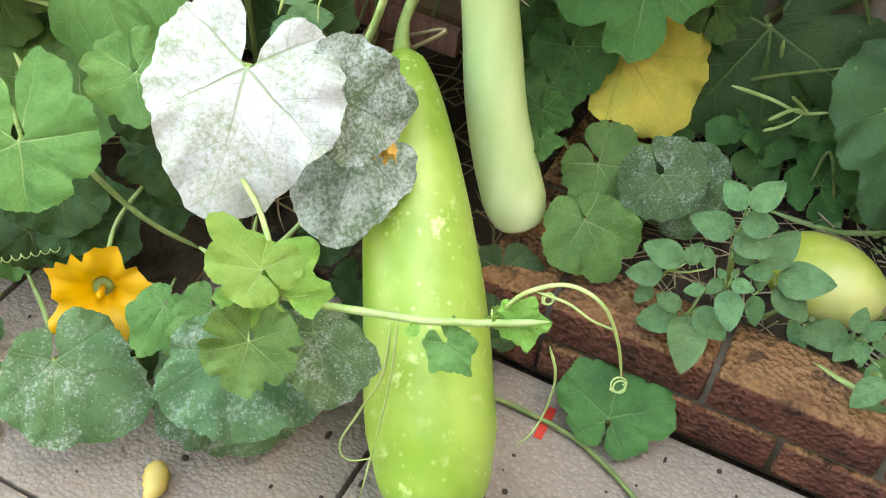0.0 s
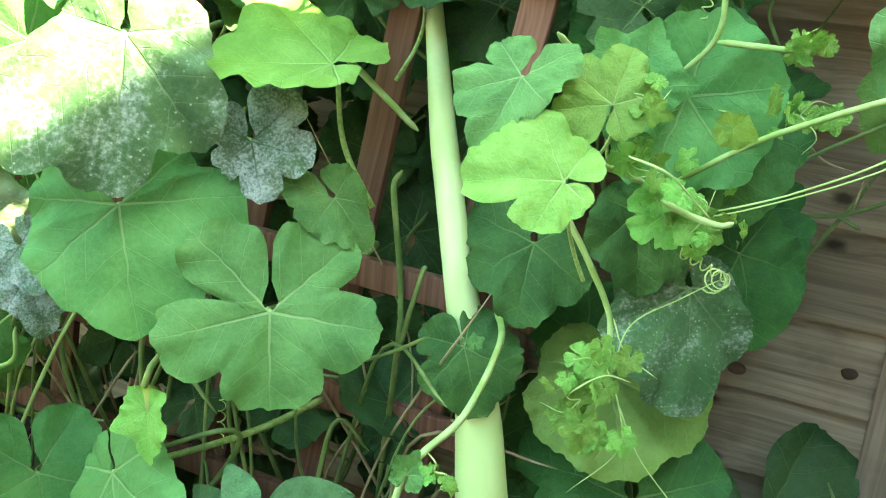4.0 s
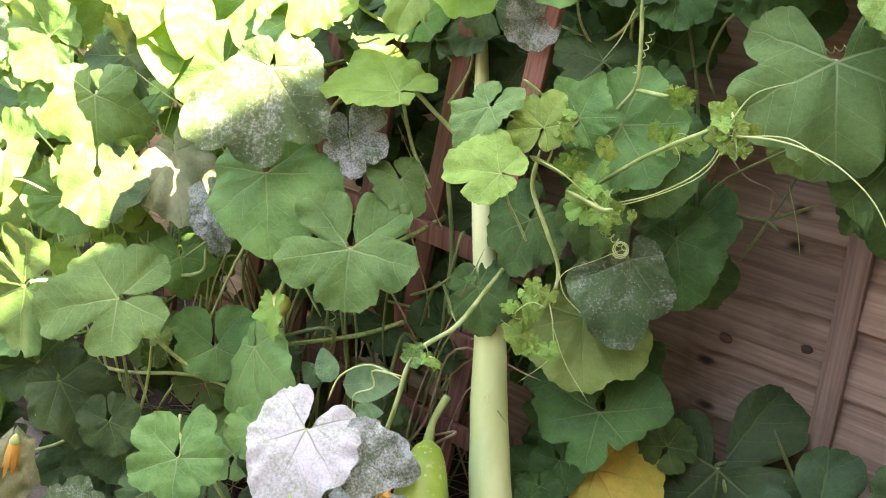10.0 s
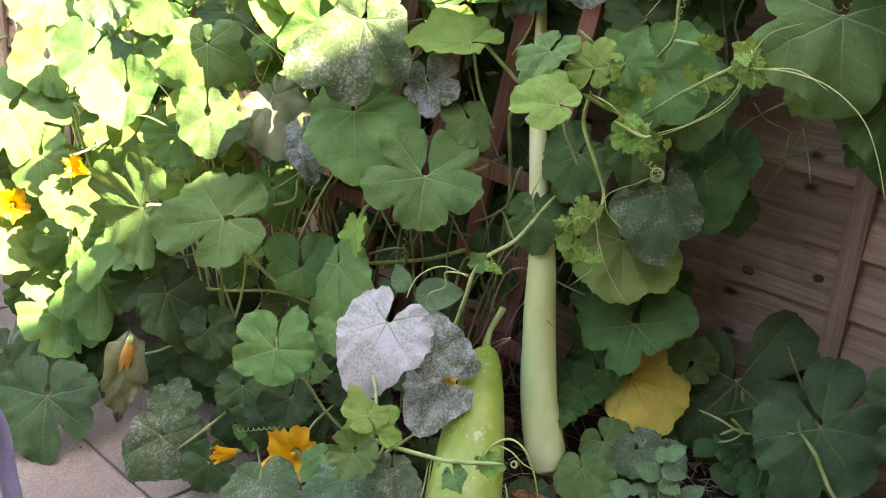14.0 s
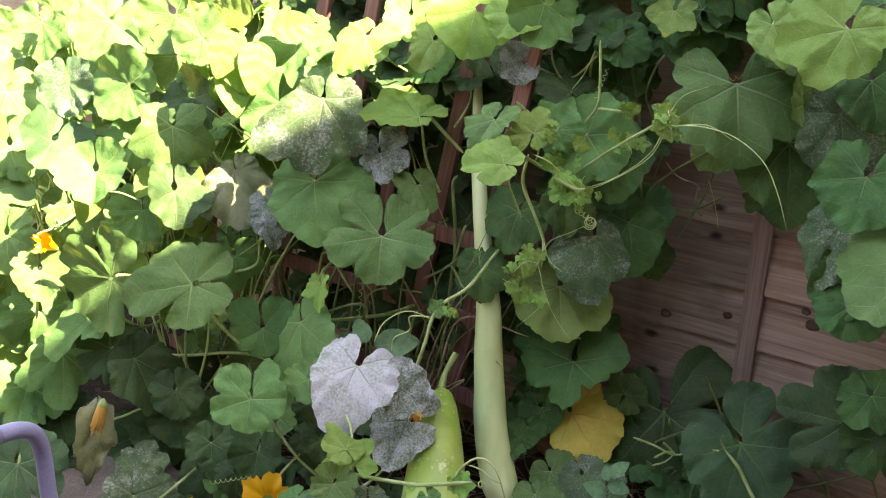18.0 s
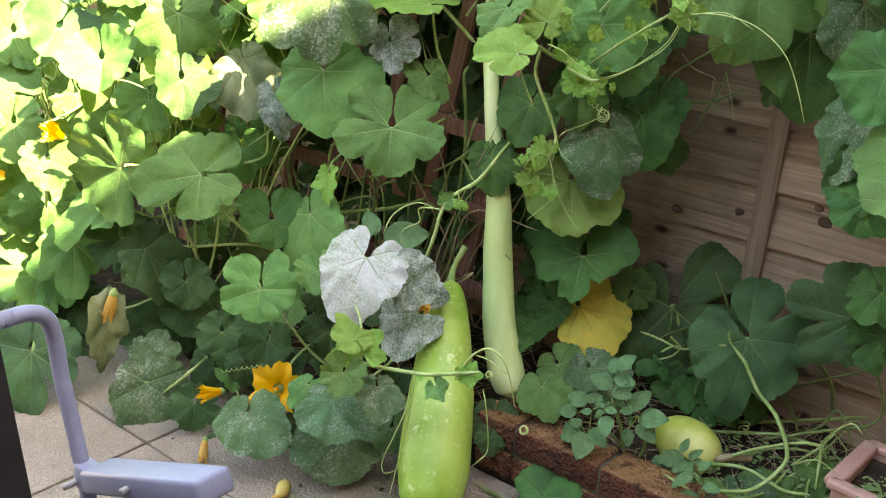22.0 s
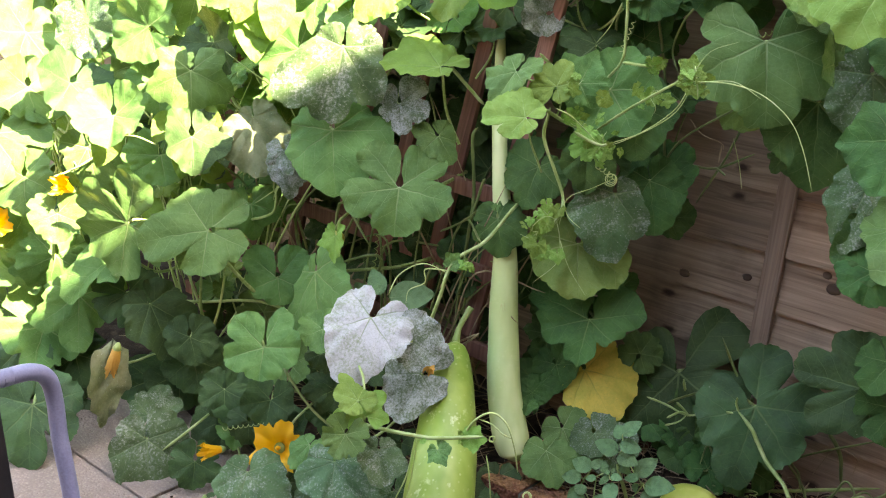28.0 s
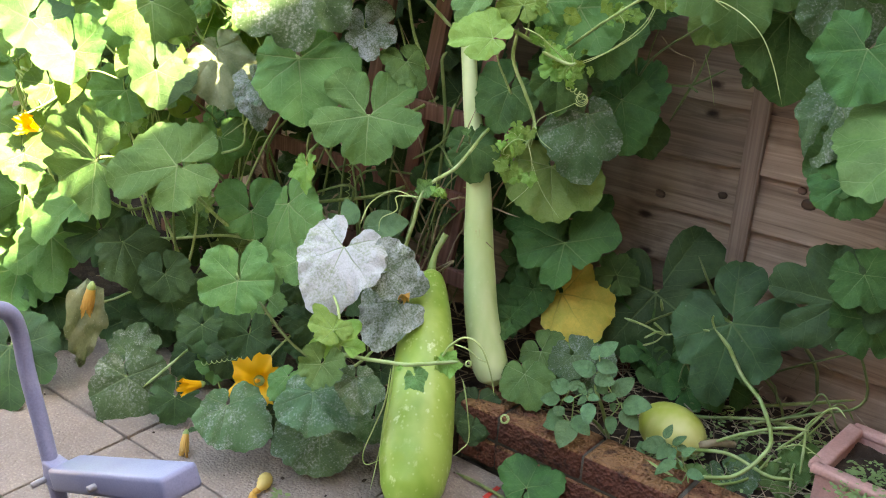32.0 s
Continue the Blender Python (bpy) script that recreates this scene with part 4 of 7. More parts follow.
vine(bed_pumpkin, "tendril", 0.0012, 0.0007, (0.469, 1.531, 0.195), (0.505, 1.529, 0.275), (0.555, 1.533, 0.271), (0.552, 1.536, 0.218), material=STEM_DRY, sides=5)
vine(bed_pumpkin, "stem", 0.0053, 0.0045, (0.485, 1.525, 0.314), (0.519, 1.531, 0.266), (0.528, 1.555, 0.187), material=STEM_DARK)
leaf(bed_pumpkin, "green", "D", 0.419, 1.111, 0.121, 0.097, -20, 32, -138, 4, True)
leaf(bed_pumpkin, "green", "D", 0.570, 1.297, 0.122, 0.099, 19, 58, -90, 2, True)
leaf(bed_pumpkin, "green", "D", 0.602, 1.342, 0.122, 0.116, 79, 38, -16, 0, True)
leaf(bed_pumpkin, "green", "D", 0.555, 1.242, 0.121, 0.114, -27, -16, -176, 3, True)
leaf(bed_pumpkin, "green", "D", 0.511, 1.227, 0.122, 0.098, 42, -57, 90, 3, True)
leaf(sunny_pumpkin, "green", "D", -1.134, 0.962, 1.221, 0.224, -71, 31, -136, 4, True)
leaf(sunny_pumpkin, "green", "C", -0.760, 1.041, 1.198, 0.209, -50, -2, -134, 4, True)
leaf(sunny_pumpkin, "young", "D", -0.496, 1.155, 1.265, 0.139, -56, 1, -141, 1, True)
leaf(sunny_pumpkin, "green", "D", -1.671, 0.789, 0.964, 0.267, -60, -30, -98, 1, True)
leaf(sunny_pumpkin, "spot", "D", -1.433, 0.833, 1.018, 0.182, -71, 16, -150, 0, True)
leaf(sunny_pumpkin, "green", "D", -1.208, 0.869, 1.037, 0.209, 78, -73, 39, 0, True)
leaf(sunny_pumpkin, "green", "C", -0.990, 0.841, 0.958, 0.215, -64, -1, -132, 3, True)
leaf(sunny_pumpkin, "deep", "D", -1.018, 0.933, 1.021, 0.186, -85, 39, -168, 3, True)
leaf(sunny_pumpkin, "green", "D", -1.530, 0.709, 0.838, 0.220, -63, -9, -94, 4, True)
leaf(sunny_pumpkin, "deep", "D", -1.383, 0.748, 0.871, 0.196, -47, -39, -120, 3, True)
leaf(sunny_pumpkin, "green", "A", -1.126, 0.711, 0.834, 0.183, -53, 6, -138, 3, True)
leaf(sunny_pumpkin, "green", "D", -1.546, 0.664, 0.759, 0.165, -53, 9, -139, 1, True)
leaf(sunny_pumpkin, "deep", "D", -0.938, 0.805, 0.807, 0.180, -53, -9, -107, 5, True)
leaf(sunny_pumpkin, "green", "A", -1.379, 0.605, 0.634, 0.193, -57, 16, -151, 0, True)
leaf(sunny_pumpkin, "green", "D", -0.900, 0.988, 1.074, 0.183, -170, -63, -17, 2, True)
leaf(sunny_pumpkin, "green", "D", -0.655, 1.052, 1.135, 0.127, -53, 1, -139, 4, True)
leaf(sunny_pumpkin, "green", "C", -1.778, 0.965, 1.153, 0.220, -65, 7, -147, 2, True)
leaf(sunny_pumpkin, "green", "D", -2.149, 0.988, 1.093, 0.261, -65, -6, -98, 5, True)
leaf(sunny_pumpkin, "green", "D", -1.164, 0.985, 1.112, 0.194, -80, -21, -96, 2, True)
leaf(sunny_pumpkin, "young", "C", -1.070, 1.066, 1.193, 0.140, -65, 24, -159, 2, True)
leaf(sunny_pumpkin, "green", "B", -1.507, 0.590, 0.725, 0.298, -42, -18, -148, 1, True)
leaf(sunny_pumpkin, "green", "B", -1.434, 0.514, 0.449, 0.257, -34, -53, -134, 0, True)
leaf(sunny_pumpkin, "green", "A", -1.218, 0.601, 0.575, 0.144, -54, 1, -123, 5, True)
leaf(sunny_pumpkin, "green", "A", -2.631, 0.685, 0.613, 0.232, -63, 4, -131, 1, True)
leaf(sunny_pumpkin, "green", "A", -2.942, 0.627, 0.354, 0.227, -49, -5, -141, 1, True)
leaf(sunny_pumpkin, "green", "A", -3.874, 0.657, 0.261, 0.272, -54, -15, -97, 4, True)
leaf(sunny_pumpkin, "deep", "A", -2.321, 0.621, 0.447, 0.219, -64, -55, -85, 5, True)
leaf(sunny_pumpkin, "deep", "A", -1.583, 0.623, 0.557, 0.197, -40, -14, -96, 5, True)
leaf(sunny_pumpkin, "green", "A", -3.952, 0.691, 0.431, 0.303, -54, 7, -80, 0, True)
leaf(sunny_pumpkin, "green", "A", -3.530, 0.769, 0.476, 0.312, -50, -34, -117, 0, True)
leaf(sunny_pumpkin, "green", "A", -2.482, 0.789, 0.713, 0.248, -49, 10, -130, 0, True)
leaf(sunny_pumpkin, "green", "A", -3.889, 0.567, 0.103, 0.244, -60, -6, -112, 3, True)
leaf(sunny_pumpkin, "green", "A", -2.445, 0.570, 0.318, 0.204, -22, -18, -152, 0, True)
leaf(sunny_pumpkin, "deep", "A", -1.512, 0.529, 0.057, 0.204, -37, 24, -135, 0, True)
leaf(sunny_pumpkin, "green", "B", -1.326, 0.612, 0.226, 0.245, -50, -14, -120, 2, True)
blade(pumpkin, "green", -0.419, 0.997, 0.768, 0.132, -57, 0, -144, (0.84, 76, 1.03, 137, 0.98), (78, 0.97, 131, 1.01), (0.29, 0.58, 0.26, 0.38), 0, mouth=0.02)
blade(pumpkin, "spot", -0.576, 0.950, 1.071, 0.138, -68, -5, -143, (1.27, 43, 1.43, 105, 0.50), (41, 1.06, 105, 0.65), (0.14, 0.20, 0.23, 0.23), 1)
blade(pumpkin, "green", -0.605, 0.958, 0.871, 0.130, -56, 10, -144, (1.18, 56, 0.96, 105, 0.80), (85, 1.15, 124, 0.78), (0.04, 0.06, 0.05, 0.12), 2)
blade(pumpkin, "mildew", -0.488, 1.055, 0.947, 0.071, -65, 10, -142, (1.04, 59, 0.72, 125, 0.85), (63, 1.07, 124, 1.15), (0.32, 0.32, 0.29, 0.36), 3)
blade(pumpkin, "green", -0.405, 1.108, 0.880, 0.060, -47, 21, -109, (1.23, 75, 0.91, 144, 1.11), (50, 0.75, 116, 0.83), (0.14, 0.17, 0.14, 0.14), 4)
blade(pumpkin, "young", -0.402, 1.090, 1.044, 0.107, 1, -21, 119, (1.45, 58, 1.48, 109, 0.76), (40, 0.83, 105, 0.39), (0.12, 0.17, 0.12, 0.12), 5)
blade(gourd_vine, "dark", -0.237, 1.145, 0.713, 0.072, -53, 14, -146, (1.19, 56, 1.00, 119, 0.82), (50, 1.07, 154, 0.78), (0.06, 0.36, 0.06, 0.17), 6)
blade(gourd_vine, "dark", -0.184, 1.210, 0.841, 0.088, -51, -3, -171, (1.17, 48, 1.03, 105, 1.11), (62, 0.99, 130, 0.56), (0.17, 0.17, 0.14, 0.14), 0)
blade(gourd_vine, "young", -0.077, 0.978, 0.997, 0.065, 3, -46, 112, (1.48, 68, 1.21, 121, 0.75), (64, 0.92, 138, 0.53), (0.06, 0.14, 0.43, 0.14), 1)
blade(gourd_vine, "green", -0.148, 1.030, 1.076, 0.065, -49, -10, 170, (1.33, 51, 1.10, 120, 0.80), (67, 0.66, 144, 0.95), (0.17, 0.43, 0.32, 0.12), 2, mouth=0.10)
blade(gourd_vine, "young", -0.064, 1.060, 1.057, 0.054, 68, 13, 13, (1.13, 57, 0.88, 143, 0.69), (71, 1.05, 115, 1.10), (0.22, 0.14, 0.22, 0.14), 3)
blade(gourd_vine, "dark", 0.007, 1.270, 1.016, 0.096, -68, 12, -163, (1.27, 60, 1.05, 130, 0.71), (62, 1.03, 128, 0.81), (0.03, 0.04, 0.03, 0.04), 4)
blade(gourd_vine, "dark", -0.065, 1.220, 0.903, 0.072, -62, 6, -161, (1.33, 48, 1.02, 114, 0.68), (43, 1.17, 114, 0.68), (0.05, 0.06, 0.05, 0.06), 5)
blade(gourd_vine, "fading", -0.084, 1.260, 0.671, 0.122, -48, 8, -149, (1.11, 79, 0.96, 108, 0.74), (52, 1.14, 105, 0.90), (0.05, 0.12, 0.06, 0.06), 6)
blade(gourd_vine, "spot", 0.001, 1.250, 0.813, 0.107, -63, 1, -146, (1.43, 63, 1.08, 105, 0.85), (40, 1.02, 105, 0.51), (0.06, 0.14, 0.14, 0.14), 0)
blade(gourd_vine, "dark", 0.039, 1.330, 0.841, 0.086, -63, 13, -145, (1.41, 40, 1.11, 129, 0.52), (60, 1.04, 127, 0.80), (0.06, 0.06, 0.06, 0.06), 1)
blade(gourd_vine, "dark", -0.033, 1.270, 0.493, 0.127, -50, 0, -163, (0.87, 66, 0.93, 105, 1.33), (58, 0.61, 111, 1.06), (0.32, 0.17, 0.38, 0.14), 2)
blade(gourd_vine, "yellow", -0.048, 1.310, 0.344, 0.110, -45, 27, -123, (1.28, 50, 0.89, 105, 0.49), (50, 1.24, 108, 0.97), (0.05, 0.06, 0.04, 0.05), 3, mouth=0.20)
blade(pumpkin, "white", -0.292, 0.790, 0.540, 0.111, -38, -10, -163, (1.33, 49, 0.94, 119, 0.81), (58, 1.00, 134, 0.78), (0.02, 0.03, 0.03, 0.03), 4, mouth=0.30)
blade(pumpkin, "mildew", -0.236, 0.905, 0.393, 0.100, -11, -42, 131, (0.84, 95, 1.08, 159, 0.84), (69, 1.24, 121, 0.85), (0.05, 0.06, 0.05, 0.06), 5, mouth=0.16)
blade(pumpkin, "green", -0.518, 0.688, 0.421, 0.093, -57, -2, -139, (0.81, 67, 0.98, 131, 1.04), (95, 0.89, 161, 1.09), (0.17, 0.32, 0.14, 0.17), 6)
blade(pumpkin, "green", -0.817, 0.763, 0.604, 0.128, -12, -52, 153, (1.29, 65, 0.90, 146, 0.95), (76, 0.89, 146, 0.82), (0.14, 0.20, 0.60, 0.14), 0, mouth=0.03)
blade(pumpkin, "green", -0.766, 0.947, 0.455, 0.095, -60, 6, -129, (0.73, 72, 0.82, 134, 1.16), (63, 1.01, 138, 1.09), (0.14, 0.20, 0.14, 0.14), 1)
blade(pumpkin, "green", -1.094, 0.710, 0.486, 0.122, -29, -14, 165, (1.60, 58, 1.22, 123, 0.88), (41, 0.81, 134, 0.38), (0.17, 0.17, 0.43, 0.17), 2)
blade(pumpkin, "green", -1.228, 0.660, 0.335, 0.122, -60, 0, -125, (1.25, 53, 1.14, 116, 0.62), (44, 0.81, 105, 1.03), (0.32, 0.22, 0.17, 0.22), 3)
blade(pumpkin, "deep", -0.979, 0.710, 0.376, 0.112, -50, 12, -102, (1.31, 40, 0.92, 114, 0.60), (40, 1.29, 105, 0.76), (0.05, 0.14, 0.05, 0.14), 4)
blade(pumpkin, "spot", -0.839, 0.600, 0.087, 0.121, -52, 1, -121, (1.52, 68, 0.79, 132, 0.65), (48, 1.09, 105, 0.83), (0.12, 0.14, 0.12, 0.17), 5)
blade(pumpkin, "spot", -0.913, 0.660, 0.100, 0.077, 43, 7, 22, (1.19, 40, 1.14, 105, 0.84), (65, 1.00, 113, 0.69), (0.14, 0.14, 0.22, 0.14), 6)
blade(pumpkin, "spot", -0.484, 0.620, 0.145, 0.092, -33, -4, -143, (1.13, 49, 0.92, 108, 0.57), (53, 1.38, 122, 0.87), (0.06, 0.12, 0.05, 0.12), 0)
blade(pumpkin, "spot", -0.261, 0.670, 0.249, 0.093, -31, 6, -141, (1.07, 69, 0.98, 105, 0.66), (47, 1.28, 105, 0.86), (0.06, 0.12, 0.06, 0.12), 1)
blade(pumpkin, "spot", -0.164, 0.700, 0.309, 0.059, -31, 2, -134, (1.34, 54, 0.89, 114, 0.69), (40, 1.31, 106, 0.66), (0.05, 0.12, 0.05, 0.12), 2)
blade(pumpkin, "deep", -1.096, 0.447, 0.135, 0.144, -49, 1, -131, (1.12, 40, 1.08, 105, 0.90), (52, 0.92, 105, 0.83), (0.17, 0.17, 0.51, 0.17), 3)
blade(pumpkin, "deep", -1.353, 0.560, 0.170, 0.125, -51, 9, -155, (1.11, 40, 1.11, 105, 0.70), (40, 1.26, 105, 0.69), (0.14, 0.14, 0.14, 0.14), 4)
blade(pumpkin, "young", -0.199, 0.665, 0.420, 0.049, 33, -16, 72, (1.50, 51, 0.60, 105, 0.85), (40, 1.09, 108, 0.81), (0.29, 0.17, 0.20, 0.17), 5)
blade(pumpkin, "green", -0.370, 0.700, 0.233, 0.045, -30, -18, -174, (1.44, 46, 1.02, 107, 0.67), (46, 1.19, 105, 0.57), (0.14, 0.14, 0.14, 0.14), 6)
blade(pumpkin, "green", -0.315, 0.720, 0.242, 0.057, -36, 2, -148, (1.53, 40, 1.18, 117, 0.69), (55, 0.96, 105, 0.53), (0.14, 0.22, 0.22, 0.14), 0)
blade(pumpkin, "dark", 0.121, 0.952, 0.044, 0.081, 37, -2, 9, (1.45, 63, 1.10, 145, 0.70), (62, 1.00, 131, 0.63), (0.36, 0.20, 0.26, 0.17), 1)
blade(pumpkin, "deep", -0.080, 1.030, 0.145, 0.072, -36, 0, -151, (1.50, 40, 1.02, 119, 0.63), (40, 1.09, 132, 0.65), (0.06, 0.14, 0.06, 0.14), 2)
blade(gourd_vine, "green", -0.025, 1.200, 0.234, 0.078, -34, 25, -130, (1.36, 40, 0.96, 121, 0.65), (53, 1.08, 130, 0.82), (0.12, 0.14, 0.06, 0.17), 3)
blade(gourd_vine, "green", -0.003, 1.100, 0.221, 0.068, -33, 20, -135, (1.28, 55, 1.08, 136, 0.75), (40, 1.18, 128, 0.60), (0.14, 0.14, 0.14, 0.14), 4)
blade(gourd_vine, "spot", 0.086, 1.230, 0.232, 0.072, -41, 5, -163, (1.11, 40, 0.99, 125, 0.76), (57, 1.03, 142, 0.96), (0.06, 0.06, 0.06, 0.06), 5)
blade(gourd_vine, "green", 0.251, 1.330, 1.182, 0.157, -63, 8, -149, (1.09, 64, 1.07, 116, 0.85), (63, 1.08, 107, 0.77), (0.17, 0.29, 0.20, 0.17), 6, mouth=0.50)
blade(gourd_vine, "dark", 0.349, 1.420, 1.065, 0.129, -72, 6, -157, (1.42, 40, 1.04, 105, 0.90), (40, 1.07, 108, 0.46), (0.06, 0.06, 0.06, 0.06), 0)
blade(gourd_vine, "spot", 0.450, 1.400, 1.140, 0.112, -74, 12, -158, (1.36, 40, 1.05, 105, 0.64), (42, 1.11, 118, 0.72), (0.06, 0.06, 0.06, 0.06), 1)
blade(gourd_vine, "spot", 0.498, 1.360, 0.925, 0.099, -63, -7, 178, (1.38, 40, 0.91, 116, 0.69), (40, 1.10, 157, 0.78), (0.06, 0.14, 0.06, 0.06), 2)
blade(gourd_vine, "green", 0.710, 1.220, 0.942, 0.186, -31, -2, 157, (1.10, 40, 0.94, 105, 0.82), (40, 1.06, 165, 0.92), (0.06, 0.06, 0.06, 0.06), 3)
blade(gourd_vine, "dark", 0.553, 1.320, 0.772, 0.076, -54, -2, -171, (0.88, 42, 0.93, 105, 0.96), (62, 1.04, 123, 1.02), (0.06, 0.06, 0.06, 0.06), 4)
blade(gourd_vine, "dark", 0.493, 1.420, 1.212, 0.091, -67, 13, -152, (1.19, 43, 0.93, 116, 0.68), (40, 1.12, 119, 0.94), (0.06, 0.06, 0.06, 0.06), 5)
# young green here is a lighter colour standing in for light on the leaf
blade(gourd_vine, "young", 0.525, 1.100, 1.318, 0.102, -67, -19, -171, (1.09, 54, 1.17, 105, 1.08), (52, 0.81, 122, 0.70), (0.14, 0.17, 0.12, 0.14), 6)
blade(gourd_vine, "fading", 0.358, 1.200, 1.313, 0.070, -63, 20, -134, (1.22, 49, 0.92, 130, 0.67), (40, 1.24, 107, 0.82), (0.06, 0.06, 0.06, 0.06), 0)
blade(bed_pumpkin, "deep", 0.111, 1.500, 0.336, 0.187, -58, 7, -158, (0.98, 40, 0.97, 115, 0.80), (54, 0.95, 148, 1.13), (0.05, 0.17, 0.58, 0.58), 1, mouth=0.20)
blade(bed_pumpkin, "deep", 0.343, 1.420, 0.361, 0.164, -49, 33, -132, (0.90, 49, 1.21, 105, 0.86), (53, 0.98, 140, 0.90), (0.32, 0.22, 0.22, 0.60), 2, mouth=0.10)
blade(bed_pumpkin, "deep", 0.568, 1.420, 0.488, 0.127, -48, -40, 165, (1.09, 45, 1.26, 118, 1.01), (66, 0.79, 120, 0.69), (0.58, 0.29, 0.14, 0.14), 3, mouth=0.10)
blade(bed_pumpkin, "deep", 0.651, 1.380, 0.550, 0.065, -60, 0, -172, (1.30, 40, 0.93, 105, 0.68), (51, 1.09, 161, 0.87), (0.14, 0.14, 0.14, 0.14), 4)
blade(gourd_vine, "dark", -0.275, 1.300, 0.778, 0.072, -65, -16, -153, (1.06, 48, 0.84, 111, 1.19), (62, 1.04, 157, 0.70), (0.14, 0.14, 0.14, 0.14), 5)
blade(gourd_vine, "dark", -0.521, 1.380, 1.072, 0.108, -73, 15, -140, (1.32, 40, 1.00, 139, 0.68), (40, 0.87, 134, 0.98), (0.06, 0.12, 0.06, 0.12), 6)
blade(gourd_vine, "dark", -0.154, 1.360, 1.261, 0.096, -70, 11, -135, (1.54, 40, 0.75, 164, 0.46), (45, 1.18, 108, 0.94), (0.06, 0.12, 0.06, 0.12), 0)
blade(sunny_pumpkin, "young", -0.543, 1.050, 1.218, 0.081, -47, -27, -175, (1.36, 40, 0.85, 119, 0.62), (66, 0.95, 135, 1.07), (0.14, 0.14, 0.14, 0.14), 1)
blade(sunny_pumpkin, "young", -0.380, 1.100, 1.219, 0.075, -58, -18, -178, (1.06, 64, 0.76, 123, 1.13), (95, 0.63, 154, 1.23), (0.14, 0.14, 0.14, 0.14), 2)
blade(gourd_vine, "young", -0.168, 1.120, 1.296, 0.080, -41, -20, -178, (0.93, 55, 0.92, 105, 1.08), (87, 0.82, 136, 1.06), (0.14, 0.14, 0.14, 0.14), 3)
withered = leaf(pumpkin, "dry", "P", -1.005, 0.620, 0.293, 0.224, -66, -10, -120, 2)
withered.matrix_basis @= Matrix.Diagonal((0.66, 1, 1.2, 1))
blade(sunny_pumpkin, "green", -1.405, 0.950, 1.185, 0.123, -50, -21, -155, (1.07, 55, 0.98, 111, 0.87), (80, 1.02, 140, 0.90), (0.14, 0.17, 0.14, 0.14), 5)
blade(sunny_pumpkin, "green", -1.765, 0.930, 0.949, 0.142, -64, -16, -139, (1.31, 45, 0.87, 117, 0.84), (70, 0.97, 146, 0.86), (0.14, 0.14, 0.14, 0.14), 6)
blade(sunny_pumpkin, "green", -1.441, 0.880, 0.831, 0.107, -17, -44, 155, (1.16, 92, 0.83, 155, 1.04), (56, 0.79, 135, 1.01), (0.14, 0.14, 0.29, 0.14), 0)
blade(sunny_pumpkin, "green", -1.203, 0.900, 0.888, 0.090, -62, 2, -132, (0.88, 56, 1.08, 121, 1.05), (42, 0.85, 130, 0.97), (0.12, 0.12, 0.12, 0.12), 1)
blade(sunny_pumpkin, "green", -1.395, 0.800, 0.687, 0.107, -66, 12, -118, (1.35, 40, 0.76, 116, 0.70), (43, 1.24, 123, 0.82), (0.12, 0.17, 0.14, 0.14), 2)
blade(sunny_pumpkin, "green", -1.085, 0.820, 0.728, 0.086, -51, 15, -131, (1.00, 64, 0.99, 105, 1.18), (88, 1.20, 150, 0.49), (0.06, 0.12, 0.06, 0.12), 3)
blade(sunny_pumpkin, "green", -1.668, 0.780, 0.706, 0.080, -66, 0, -135, (1.56, 40, 1.06, 128, 0.66), (40, 1.04, 125, 0.58), (0.14, 0.29, 0.14, 0.14), 4)
blade(sunny_pumpkin, "green", -1.014, 0.950, 1.172, 0.082, -42, -61, 177, (0.90, 86, 0.96, 158, 1.12), (67, 0.90, 128, 0.94), (0.12, 0.12, 0.12, 0.12), 5)
blade(sunny_pumpkin, "dry", -0.859, 0.930, 0.858, 0.101, -69, 5, -128, (1.49, 40, 1.20, 117, 0.37), (40, 1.26, 107, 0.60), (0.06, 0.06, 0.06, 0.06), 6)
blade(pumpkin, "mildew", -0.720, 0.920, 0.769, 0.061, -66, 9, -128, (1.36, 42, 0.83, 139, 0.73), (40, 1.05, 121, 0.90), (0.14, 0.14, 0.14, 0.14), 0)
blade(pumpkin, "green", -0.611, 0.930, 0.521, 0.145, -63, 31, 176, (1.41, 46, 1.17, 105, 0.49), (50, 1.19, 105, 0.64), (0.14, 0.23, 0.36, 0.14), 1)
vine(pumpkin, "stem", 0.0044, 0.0041, (-0.361, 0.976, 0.280), (-0.228, 0.923, 0.533), (-0.207, 0.948, 0.652), (-0.175, 1.016, 0.699), (-0.173, 1.100, 0.754), (-0.218, 1.194, 0.752), (-0.266, 1.268, 0.771))
vine(pumpkin, "stem", 0.0044, 0.0041, (-0.386, 1.211, 0.390), (-0.358, 1.199, 0.646), (-0.365, 1.213, 0.741), (-0.378, 1.205, 0.868), (-0.372, 1.214, 0.897), material=STEM_DARK)
vine(pumpkin, "stem", 0.0037, 0.0033, (-0.352, 1.189, 0.653), (-0.322, 1.185, 0.770), (-0.320, 1.195, 0.783), material=STEM_DARK)
vine(pumpkin, "leaf_stalk", 0.003, 0.0022, (-0.407, 1.147, 0.638), (-0.330, 1.131, 0.685), (-0.266, 1.104, 0.735), material=STEM_DARK)
vine(pumpkin, "stem", 0.0046, 0.0037, (-0.342, 0.742, 0.307), (-0.210, 0.697, 0.350), (-0.071, 0.720, 0.370), (0.006, 0.733, 0.395), (0.064, 0.748, 0.416))
